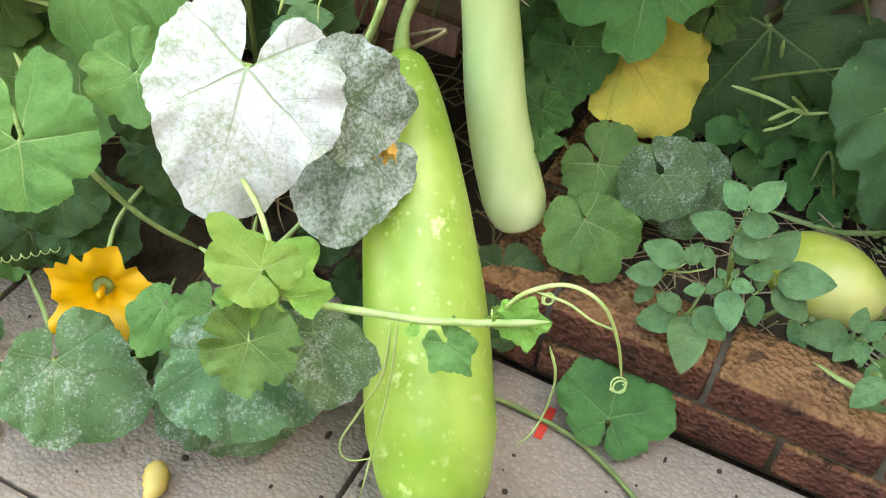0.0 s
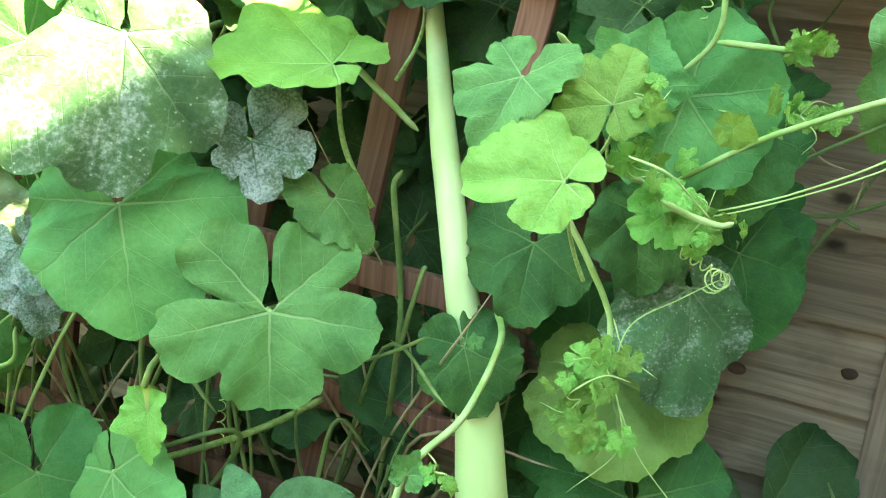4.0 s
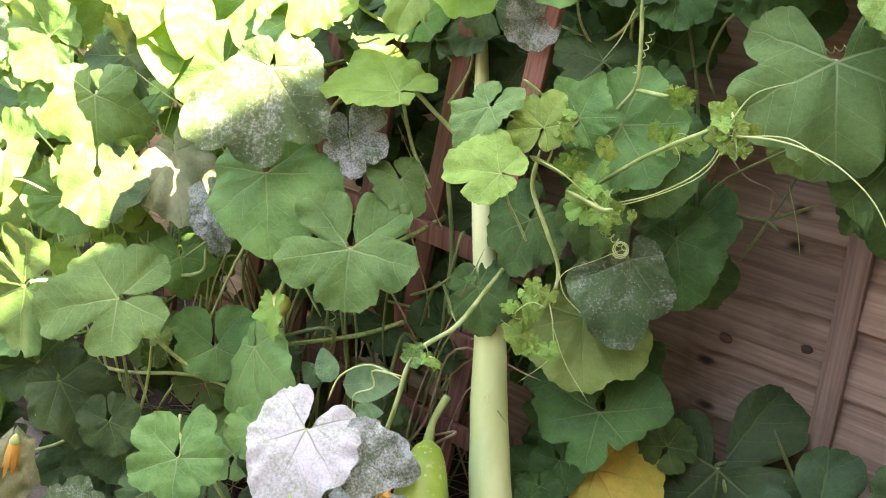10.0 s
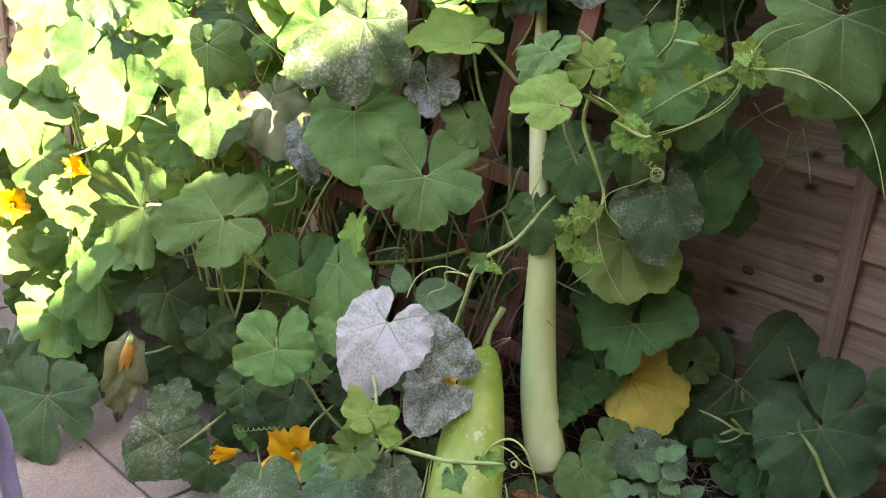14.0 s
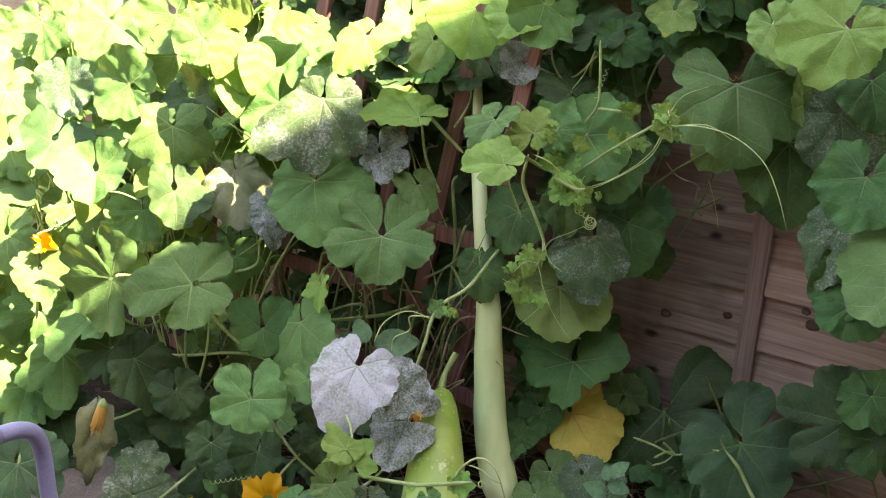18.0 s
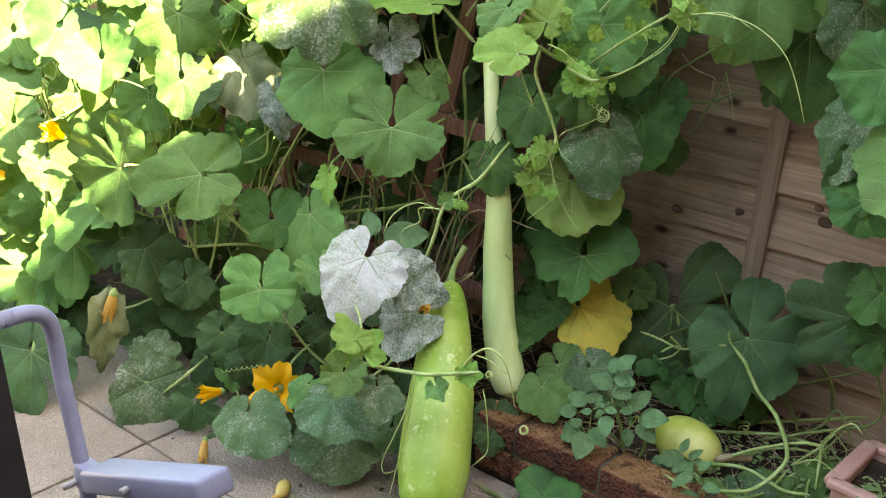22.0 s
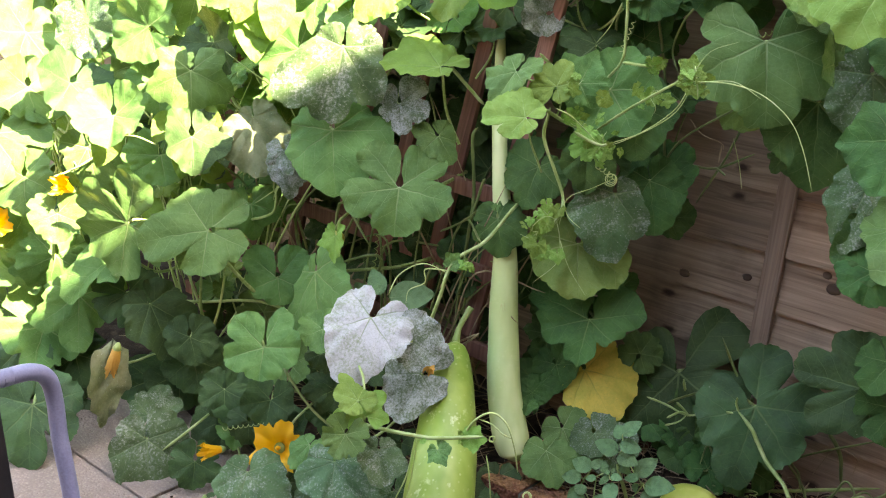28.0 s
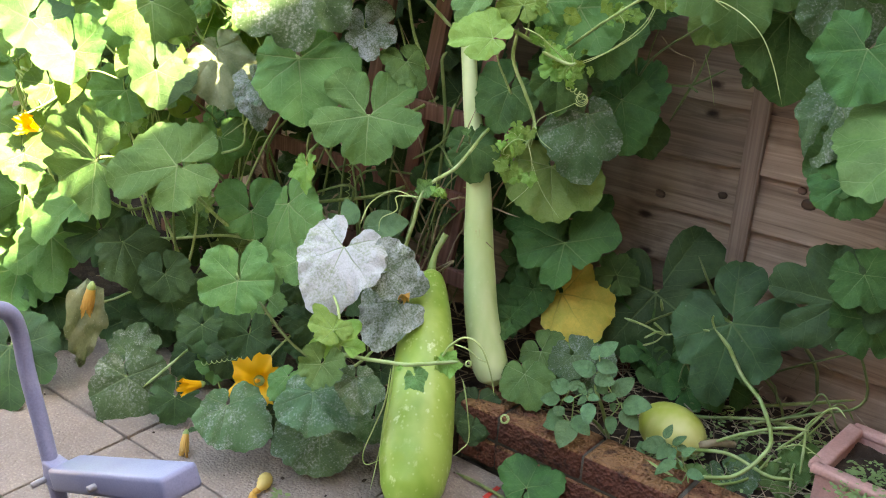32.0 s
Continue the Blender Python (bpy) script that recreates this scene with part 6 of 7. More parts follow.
leaf(potato_left, "potato", "P", 0.183, 1.097, 0.269, 0.035, -19, 40, -108, 2)
vine(potato_left, "leaf_stalk", 0.0018, 0.0012, (0.185, 1.108, 0.306), (0.184, 1.103, 0.283), (0.183, 1.097, 0.269))
leaf(potato_left, "potato", "P", 0.225, 1.100, 0.258, 0.061, 47, 24, -13, 0)
vine(potato_left, "leaf_stalk", 0.0018, 0.0012, (0.185, 1.108, 0.306), (0.205, 1.104, 0.278), (0.225, 1.100, 0.258))
leaf(potato_left, "potato", "P", 0.137, 1.067, 0.248, 0.055, 3, -46, 87, 0)
vine(potato_left, "leaf_stalk", 0.0018, 0.0012, (0.120, 1.072, 0.217), (0.128, 1.070, 0.229), (0.137, 1.067, 0.248))
leaf(potato_left, "potato", "P", 0.119, 1.060, 0.221, 0.048, -19, -43, 117, 1)
vine(potato_left, "leaf_stalk", 0.0018, 0.0012, (0.120, 1.072, 0.217), (0.120, 1.066, 0.215), (0.119, 1.060, 0.221))
leaf(potato_left, "potato", "P", 0.111, 1.066, 0.188, 0.033, -41, -13, 149, 2)
vine(potato_left, "leaf_stalk", 0.0018, 0.0012, (0.120, 1.072, 0.217), (0.115, 1.069, 0.198), (0.111, 1.066, 0.188))
leaf(potato_left, "potato", "P", 0.140, 1.059, 0.253, 0.034, 46, 20, -8, 0)
vine(potato_left, "leaf_stalk", 0.0018, 0.0012, (0.120, 1.072, 0.217), (0.130, 1.065, 0.231), (0.140, 1.059, 0.253))
leaf(potato_left, "potato", "P", 0.168, 1.066, 0.252, 0.028, 51, -17, 16, 1)
vine(potato_left, "leaf_stalk", 0.0018, 0.0012, (0.120, 1.072, 0.217), (0.144, 1.069, 0.230), (0.168, 1.066, 0.252))
leaf(potato_left, "potato", "P", 0.156, 1.020, 0.216, 0.036, 7, -34, 77, 0)
vine(potato_left, "leaf_stalk", 0.0018, 0.0012, (0.164, 1.042, 0.189), (0.160, 1.031, 0.198), (0.156, 1.020, 0.216))
leaf(potato_left, "potato", "P", 0.156, 1.027, 0.195, 0.056, -30, -33, 123, 1)
vine(potato_left, "leaf_stalk", 0.0018, 0.0012, (0.164, 1.042, 0.189), (0.160, 1.035, 0.188), (0.156, 1.027, 0.195))
leaf(potato_left, "potato", "P", 0.167, 1.031, 0.198, 0.076, -12, -4, -164, 2)
vine(potato_left, "leaf_stalk", 0.0018, 0.0012, (0.164, 1.042, 0.189), (0.166, 1.037, 0.189), (0.167, 1.031, 0.198))
leaf(potato_left, "potato", "P", 0.171, 1.034, 0.211, 0.054, -26, 34, -118, 0)
vine(potato_left, "leaf_stalk", 0.0018, 0.0012, (0.164, 1.042, 0.189), (0.168, 1.038, 0.196), (0.171, 1.034, 0.211))
leaf(potato_left, "potato", "P", 0.174, 1.022, 0.260, 0.025, -19, -31, 120, 1)
vine(potato_left, "leaf_stalk", 0.0018, 0.0012, (0.164, 1.042, 0.189), (0.169, 1.032, 0.220), (0.174, 1.022, 0.260))
leaf(potato_left, "potato", "P", 0.199, 1.046, 0.251, 0.051, -34, 16, -163, 0)
leaf(potato_left, "potato", "P", 0.199, 1.038, 0.271, 0.029, 11, 38, -89, 1)
vine(potato_left, "leaf_stalk", 0.0018, 0.0012, (0.198, 1.052, 0.253), (0.198, 1.045, 0.258), (0.199, 1.038, 0.271))
leaf(potato_left, "potato", "P", 0.190, 1.050, 0.258, 0.027, -33, -9, 142, 2)
leaf(potato_left, "potato", "P", 0.191, 1.044, 0.268, 0.016, 17, -40, 46, 0)
vine(potato_left, "leaf_stalk", 0.0018, 0.0012, (0.198, 1.052, 0.253), (0.194, 1.048, 0.257), (0.191, 1.044, 0.268))
leaf(potato_left, "potato", "P", 0.198, 1.040, 0.277, 0.014, 46, 14, -5, 1)
vine(potato_left, "leaf_stalk", 0.0018, 0.0012, (0.198, 1.052, 0.253), (0.198, 1.046, 0.261), (0.198, 1.040, 0.277))
leaf(potato_left, "potato", "P", 0.240, 1.090, 0.260, 0.035, -13, -30, 106, 0)
vine(potato_left, "leaf_stalk", 0.0018, 0.0012, (0.242, 1.112, 0.241), (0.241, 1.101, 0.246), (0.240, 1.090, 0.260))
leaf(potato_left, "potato", "P", 0.247, 1.108, 0.240, 0.070, 27, 46, -69, 1)
leaf(potato_left, "potato", "P", 0.249, 1.106, 0.230, 0.058, -26, 37, -128, 2)
vine(potato_left, "leaf_stalk", 0.0018, 0.0012, (0.242, 1.112, 0.241), (0.246, 1.109, 0.232), (0.249, 1.106, 0.230))
leaf(potato_left, "potato", "P", 0.225, 1.107, 0.236, 0.022, -35, 21, -162, 0)
vine(potato_left, "leaf_stalk", 0.0018, 0.0012, (0.242, 1.112, 0.241), (0.234, 1.110, 0.234), (0.225, 1.107, 0.236))
leaf(potato_left, "potato", "P", 0.229, 1.095, 0.210, 0.041, -49, 5, -145, 1)
vine(potato_left, "leaf_stalk", 0.0018, 0.0012, (0.242, 1.112, 0.241), (0.236, 1.104, 0.222), (0.229, 1.095, 0.210))
leaf(potato_right, "potato", "P", 0.356, 1.122, 0.177, 0.061, -16, -36, 113, 0)
leaf(potato_right, "potato", "P", 0.357, 1.105, 0.203, 0.035, 49, -7, -9, 1)
vine(potato_right, "leaf_stalk", 0.0018, 0.0012, (0.360, 1.127, 0.175), (0.359, 1.116, 0.185), (0.357, 1.105, 0.203))
leaf(potato_right, "potato", "P", 0.367, 1.123, 0.182, 0.044, -34, -18, 163, 2)
leaf(potato_right, "potato", "P", 0.371, 1.122, 0.179, 0.033, -34, 24, -177, 0)
vine(potato_right, "leaf_stalk", 0.0018, 0.0012, (0.360, 1.127, 0.175), (0.366, 1.125, 0.173), (0.371, 1.122, 0.179))
leaf(potato_right, "potato", "P", 0.371, 1.117, 0.188, 0.036, 37, 7, -34, 1)
vine(potato_right, "leaf_stalk", 0.0018, 0.0012, (0.360, 1.127, 0.175), (0.365, 1.122, 0.178), (0.371, 1.117, 0.188))
leaf(potato_right, "potato", "P", 0.381, 1.119, 0.189, 0.029, 1, 30, -100, 2)
vine(potato_right, "leaf_stalk", 0.0018, 0.0012, (0.360, 1.127, 0.175), (0.371, 1.123, 0.178), (0.381, 1.119, 0.189))
leaf(potato_right, "potato", "P", 0.404, 1.109, 0.159, 0.024, -20, -14, 142, 0)
vine(potato_right, "leaf_stalk", 0.0018, 0.0012, (0.360, 1.127, 0.175), (0.382, 1.118, 0.163), (0.404, 1.109, 0.159))
leaf(potato_right, "potato", "P", 0.306, 1.117, 0.137, 0.034, 28, -23, 31, 1)
vine(potato_right, "leaf_stalk", 0.0018, 0.0012, (0.360, 1.127, 0.175), (0.333, 1.122, 0.152), (0.306, 1.117, 0.137))
leaf(potato_right, "potato", "P", 0.304, 1.113, 0.147, 0.016, -20, 15, -136, 2)
vine(potato_right, "leaf_stalk", 0.0018, 0.0012, (0.360, 1.127, 0.175), (0.332, 1.120, 0.157), (0.304, 1.113, 0.147))
leaf(potato_right, "potato", "P", 0.408, 1.058, 0.193, 0.053, -24, 6, 138, 0)
vine(potato_right, "leaf_stalk", 0.0018, 0.0012, (0.430, 1.072, 0.169), (0.419, 1.065, 0.177), (0.408, 1.058, 0.193))
leaf(potato_right, "potato", "P", 0.428, 1.055, 0.153, 0.072, -41, -28, 162, 1)
vine(potato_right, "leaf_stalk", 0.0018, 0.0012, (0.430, 1.072, 0.169), (0.429, 1.063, 0.157), (0.428, 1.055, 0.153))
leaf(potato_right, "potato", "P", 0.455, 1.061, 0.089, 0.069, -27, 3, 146, 2)
vine(potato_right, "leaf_stalk", 0.0018, 0.0012, (0.430, 1.072, 0.169), (0.443, 1.066, 0.125), (0.455, 1.061, 0.089))
leaf(potato_right, "potato", "P", 0.420, 1.051, 0.215, 0.032, 44, 17, -33, 0)
vine(potato_right, "leaf_stalk", 0.0018, 0.0012, (0.430, 1.072, 0.169), (0.425, 1.061, 0.188), (0.420, 1.051, 0.215))
leaf(potato_right, "potato", "P", 0.436, 1.050, 0.185, 0.038, 0, 36, -85, 1)
vine(potato_right, "leaf_stalk", 0.0018, 0.0012, (0.430, 1.072, 0.169), (0.433, 1.061, 0.173), (0.436, 1.050, 0.185))
vine(potato_left, "stem", 0.005, 0.004, (0.199, 1.162, 0.103), (0.195, 1.138, 0.170), (0.187, 1.082, 0.276))
vine(potato_left, "stem", 0.004, 0.003, (0.199, 1.158, 0.113), (0.175, 1.125, 0.161), (0.161, 1.065, 0.208))
vine(potato_left, "stem", 0.004, 0.003, (0.235, 1.151, 0.103), (0.258, 1.133, 0.151), (0.274, 1.105, 0.208))
vine(potato_right, "stem", 0.005, 0.004, (0.398, 1.152, 0.102), (0.397, 1.114, 0.140), (0.402, 1.068, 0.188))
vine(potato_right, "stem", 0.0045, 0.0035, (0.317, 1.088, 0.145), (0.353, 1.077, 0.147), (0.385, 1.068, 0.150), (0.422, 1.071, 0.140), material=STEM)
leaf(gourd_vine, "young", "C", 0.020, 1.123, 0.908, 0.030, -108, 24, 161, 1)
leaf(gourd_vine, "young", "C", 0.055, 1.098, 0.957, 0.021, -116, 0, -154, 0)
leaf(gourd_vine, "young", "B", 0.030, 1.105, 0.927, 0.018, -37, 52, -144, 0)
leaf(gourd_vine, "young", "B", -0.002, 1.103, 0.944, 0.023, 31, 85, 4, 0)
leaf(gourd_vine, "young", "C", 0.001, 1.119, 0.955, 0.042, -80, 31, -104, 1)
leaf(gourd_vine, "young", "C", 0.019, 1.128, 0.939, 0.030, -94, 86, -113, 0)
leaf(gourd_vine, "young", "C", 0.036, 1.128, 0.944, 0.036, -106, -25, -141, 0)
leaf(gourd_vine, "young", "C", -0.004, 1.128, 0.963, 0.021, -21, -24, -178, 2)
leaf(gourd_vine, "young", "C", 0.005, 1.102, 0.972, 0.041, -36, -28, 178, 1)
leaf(gourd_vine, "young", "C", 0.049, 1.126, 0.976, 0.017, -120, -11, -125, 2)
leaf(gourd_vine, "young", "C", 0.068, 1.123, 0.941, 0.025, -70, 1, -99, 1)
vine(gourd_vine, "tendril", 0.0007, 0.0004, (0.030, 1.115, 0.947), (0.031, 1.105, 0.965), (0.015, 1.113, 0.969), material=TENDRIL, sides=5)
vine(gourd_vine, "tendril", 0.0007, 0.0004, (0.030, 1.115, 0.947), (0.035, 1.105, 0.967), (0.036, 1.114, 0.977), material=TENDRIL, sides=5)
vine(gourd_vine, "tendril", 0.0007, 0.0004, (0.030, 1.115, 0.947), (0.024, 1.106, 0.936), (0.013, 1.115, 0.922), material=TENDRIL, sides=5)
leaf(gourd_vine, "young", "C", -0.044, 1.113, 0.999, 0.031, -107, -11, -105, 1)
leaf(gourd_vine, "young", "C", -0.011, 1.132, 0.957, 0.020, 74, 62, -35, 0)
leaf(gourd_vine, "young", "B", -0.048, 1.131, 1.004, 0.024, -99, -11, -160, 0)
leaf(gourd_vine, "young", "C", -0.028, 1.117, 0.997, 0.024, 150, 60, 87, 0)
leaf(gourd_vine, "young", "C", -0.025, 1.114, 0.977, 0.033, -43, -38, -147, 2)
leaf(gourd_vine, "young", "C", -0.001, 1.143, 0.995, 0.035, -49, -41, 120, 1)
leaf(gourd_vine, "young", "B", -0.056, 1.116, 0.991, 0.043, -93, -30, -163, 2)
vine(gourd_vine, "tendril", 0.0007, 0.0004, (-0.025, 1.129, 0.980), (-0.050, 1.117, 0.974), (-0.073, 1.124, 0.997), material=TENDRIL, sides=5)
vine(gourd_vine, "tendril", 0.0007, 0.0004, (-0.025, 1.129, 0.980), (-0.050, 1.117, 0.984), (-0.071, 1.124, 1.001), material=TENDRIL, sides=5)
leaf(gourd_vine, "young", "C", 0.235, 1.021, 1.120, 0.035, -86, 11, -164, 1)
leaf(gourd_vine, "young", "C", 0.238, 1.021, 1.135, 0.034, -22, 10, -132, 0)
leaf(gourd_vine, "young", "C", 0.247, 1.047, 1.113, 0.015, 23, 45, -70, 2)
leaf(gourd_vine, "young", "C", 0.248, 1.022, 1.107, 0.026, -76, 48, -160, 0)
leaf(gourd_vine, "young", "B", 0.241, 1.024, 1.119, 0.022, -43, 2, 172, 2)
leaf(gourd_vine, "young", "C", 0.267, 1.038, 1.106, 0.029, -47, -38, 165, 2)
leaf(gourd_vine, "young", "B", 0.273, 1.038, 1.129, 0.028, -134, 29, 166, 1)
vine(gourd_vine, "tendril", 0.0007, 0.0004, (0.247, 1.035, 1.123), (0.244, 1.026, 1.109), (0.239, 1.036, 1.095), material=TENDRIL, sides=5)
vine(gourd_vine, "tendril", 0.0007, 0.0004, (0.247, 1.035, 1.123), (0.263, 1.027, 1.119), (0.268, 1.036, 1.126), material=TENDRIL, sides=5)
leaf(gourd_vine, "young", "B", -0.054, 1.035, 0.767, 0.043, -93, 17, -127, 0)
leaf(gourd_vine, "young", "C", -0.049, 1.018, 0.726, 0.021, 2, 19, -68, 2)
leaf(gourd_vine, "young", "C", -0.032, 1.020, 0.775, 0.036, -57, -37, -112, 2)
leaf(gourd_vine, "young", "B", -0.056, 1.050, 0.761, 0.038, -19, 52, -112, 2)
leaf(gourd_vine, "young", "C", -0.059, 1.032, 0.751, 0.040, 153, 73, 64, 1)
leaf(gourd_vine, "young", "C", -0.052, 1.031, 0.740, 0.026, -124, 0, -130, 0)
leaf(gourd_vine, "young", "C", -0.064, 1.019, 0.778, 0.026, -40, -5, -152, 1)
leaf(gourd_vine, "young", "B", -0.024, 1.022, 0.777, 0.033, -71, 28, -128, 2)
leaf(gourd_vine, "young", "C", -0.088, 1.029, 0.759, 0.026, -16, 30, -24, 1)
vine(gourd_vine, "tendril", 0.0007, 0.0004, (-0.050, 1.032, 0.752), (-0.060, 1.023, 0.725), (-0.079, 1.033, 0.701), material=TENDRIL, sides=5)
vine(gourd_vine, "tendril", 0.0007, 0.0004, (-0.050, 1.032, 0.752), (-0.064, 1.022, 0.737), (-0.094, 1.030, 0.736), material=TENDRIL, sides=5)
vine(gourd_vine, "tendril", 0.0007, 0.0004, (-0.050, 1.032, 0.752), (-0.060, 1.022, 0.754), (-0.073, 1.030, 0.763), material=TENDRIL, sides=5)
leaf(gourd_vine, "young", "C", -0.027, 1.048, 0.797, 0.024, -69, -40, 140, 2)
leaf(gourd_vine, "young", "B", -0.064, 1.058, 0.787, 0.040, -10, 33, -103, 2)
leaf(gourd_vine, "young", "C", -0.006, 1.034, 0.813, 0.035, -72, -22, -160, 0)
leaf(gourd_vine, "young", "B", -0.049, 1.032, 0.773, 0.019, -85, -26, -167, 1)
leaf(gourd_vine, "young", "C", -0.046, 1.038, 0.790, 0.037, 22, 54, -44, 2)
leaf(gourd_vine, "young", "B", -0.034, 1.027, 0.818, 0.030, -73, 14, -130, 0)
vine(gourd_vine, "tendril", 0.0007, 0.0004, (-0.038, 1.041, 0.791), (-0.025, 1.031, 0.813), (-0.044, 1.039, 0.822), material=TENDRIL, sides=5)
vine(gourd_vine, "tendril", 0.0007, 0.0004, (-0.038, 1.041, 0.791), (-0.046, 1.030, 0.802), (-0.069, 1.038, 0.789), material=TENDRIL, sides=5)
leaf(gourd_vine, "young", "C", 0.084, 1.179, 1.053, 0.031, -86, -18, -101, 2)
leaf(gourd_vine, "young", "C", 0.072, 1.155, 1.069, 0.038, -76, -49, -117, 2)
leaf(gourd_vine, "young", "B", 0.102, 1.168, 1.052, 0.032, -57, 62, -121, 0)
leaf(gourd_vine, "young", "C", 0.123, 1.177, 1.052, 0.036, 104, 85, 26, 1)
leaf(gourd_vine, "young", "C", 0.091, 1.170, 1.046, 0.021, -108, 57, -166, 0)
leaf(gourd_vine, "young", "B", 0.088, 1.171, 1.062, 0.031, -136, 64, -157, 1)
leaf(gourd_vine, "young", "C", 0.087, 1.145, 1.054, 0.022, -12, 58, -26, 0)
leaf(gourd_vine, "young", "C", 0.073, 1.171, 1.031, 0.018, -27, 25, -106, 0)
vine(gourd_vine, "tendril", 0.0007, 0.0004, (0.096, 1.163, 1.054), (0.109, 1.154, 1.071), (0.123, 1.165, 1.068), material=TENDRIL, sides=5)
vine(gourd_vine, "tendril", 0.0007, 0.0004, (0.096, 1.163, 1.054), (0.116, 1.156, 1.036), (0.104, 1.166, 1.014), material=TENDRIL, sides=5)
leaf(gourd_vine, "young", "C", -0.041, 1.075, 1.066, 0.042, -39, 2, -180, 2)
leaf(gourd_vine, "young", "C", -0.050, 1.084, 1.089, 0.026, -79, 61, -176, 0)
leaf(gourd_vine, "young", "C", -0.027, 1.059, 1.059, 0.037, -127, 61, 134, 1)
leaf(gourd_vine, "young", "C", -0.069, 1.084, 1.072, 0.035, -121, 27, -126, 1)
leaf(gourd_vine, "young", "C", -0.072, 1.069, 1.076, 0.024, -67, 30, -130, 2)
leaf(gourd_vine, "young", "B", -0.028, 1.071, 1.083, 0.023, 28, 30, -12, 2)
vine(gourd_vine, "tendril", 0.0007, 0.0004, (-0.056, 1.073, 1.068), (-0.037, 1.065, 1.069), (-0.037, 1.075, 1.061), material=TENDRIL, sides=5)
vine(gourd_vine, "tendril", 0.0007, 0.0004, (-0.056, 1.073, 1.068), (-0.024, 1.066, 1.064), (-0.013, 1.076, 1.077), material=TENDRIL, sides=5)
leaf(gourd_vine, "young", "B", 0.108, 1.169, 1.122, 0.023, -94, 19, -175, 1)
leaf(gourd_vine, "young", "B", 0.093, 1.161, 1.125, 0.035, -132, 14, -162, 2)
leaf(gourd_vine, "young", "C", 0.083, 1.172, 1.127, 0.032, -37, -4, -139, 0)
leaf(gourd_vine, "young", "C", 0.088, 1.176, 1.106, 0.020, -26, 28, -100, 2)
leaf(gourd_vine, "young", "B", 0.097, 1.181, 1.124, 0.033, 146, 50, 74, 0)
vine(gourd_vine, "tendril", 0.0007, 0.0004, (0.087, 1.179, 1.117), (0.087, 1.168, 1.130), (0.096, 1.178, 1.137), material=TENDRIL, sides=5)
leaf(pumpkin, "young", "B", -0.152, 0.933, 0.669, 0.020, 11, 27, -38, 0)
leaf(pumpkin, "young", "C", -0.178, 0.946, 0.662, 0.025, -44, -31, 137, 0)
leaf(pumpkin, "young", "C", -0.169, 0.967, 0.649, 0.024, -104, -24, -169, 1)
leaf(pumpkin, "young", "C", -0.150, 0.938, 0.667, 0.025, -43, -25, -118, 2)
leaf(pumpkin, "young", "B", -0.172, 0.949, 0.670, 0.014, -107, -50, -89, 2)
leaf(pumpkin, "young", "C", -0.187, 0.968, 0.650, 0.026, -31, -47, -170, 0)
vine(pumpkin, "tendril", 0.0013, 0.0008, (-0.174, 0.949, 0.666), (-0.168, 0.939, 0.684), (-0.182, 0.948, 0.687), material=TENDRIL, sides=5)
vine(pumpkin, "tendril", 0.0013, 0.0008, (-0.174, 0.949, 0.666), (-0.158, 0.941, 0.673), (-0.160, 0.950, 0.667), material=TENDRIL, sides=5)
leaf(pumpkin, "young", "B", 0.017, 0.759, 0.382, 0.023, 2, 22, -45, 1)
leaf(pumpkin, "young", "C", 0.008, 0.763, 0.382, 0.020, 66, 53, -30, 0)
leaf(pumpkin, "young", "C", 0.006, 0.755, 0.379, 0.019, -24, 26, -130, 0)
leaf(pumpkin, "young", "C", 0.016, 0.732, 0.412, 0.012, -80, 6, -106, 2)
leaf(pumpkin, "young", "B", 0.015, 0.743, 0.396, 0.012, 97, 58, 8, 1)
vine(pumpkin, "tendril", 0.0013, 0.0008, (0.014, 0.750, 0.390), (0.011, 0.740, 0.399), (0.006, 0.749, 0.400), material=TENDRIL, sides=5)
# pumpkin filling: the darkened deep green carries the shade of the gaps
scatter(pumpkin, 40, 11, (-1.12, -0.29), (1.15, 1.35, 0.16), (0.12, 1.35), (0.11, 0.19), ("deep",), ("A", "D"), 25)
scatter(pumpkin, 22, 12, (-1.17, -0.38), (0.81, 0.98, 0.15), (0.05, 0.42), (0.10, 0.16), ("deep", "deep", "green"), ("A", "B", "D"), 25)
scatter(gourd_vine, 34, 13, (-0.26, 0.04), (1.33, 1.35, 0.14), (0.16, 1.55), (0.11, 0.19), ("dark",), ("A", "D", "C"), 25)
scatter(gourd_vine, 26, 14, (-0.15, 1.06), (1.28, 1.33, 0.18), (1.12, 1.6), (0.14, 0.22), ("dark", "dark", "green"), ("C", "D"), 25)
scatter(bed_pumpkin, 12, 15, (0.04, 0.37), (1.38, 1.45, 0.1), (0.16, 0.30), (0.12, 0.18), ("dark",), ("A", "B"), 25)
scatter(sunny_pumpkin, 90, 16, (-1.91, -0.84), (0.83, 1.05, 0.22), (0.25, 1.30), (0.11, 0.19), ("green", "green", "green", "deep", "young"), ("A", "B", "D", "C"), 30)
scatter(sunny_pumpkin, 95, 17, (-4.24, -1.73), (0.73, 0.98, 0.35), (0.20, 1.12), (0.11, 0.19), ("green", "green", "young", "fading"), ("A", "B", "D", "C"), 35)
tangle(pumpkin, 26, 51, (-1.08, -0.33), (1.05, 1.27), (0.03, 0.9), 0.0042, STEM_DARK)
tangle(pumpkin, 16, 52, (-0.98, -0.33), (1.08, 1.29), (0.10, 0.9), 0.0030, STEM_DRY)
tangle(gourd_vine, 9, 53, (-0.19, 0.09), (1.35, 1.53), (0.75, 1.5), 0.0036, STEM_DARK)
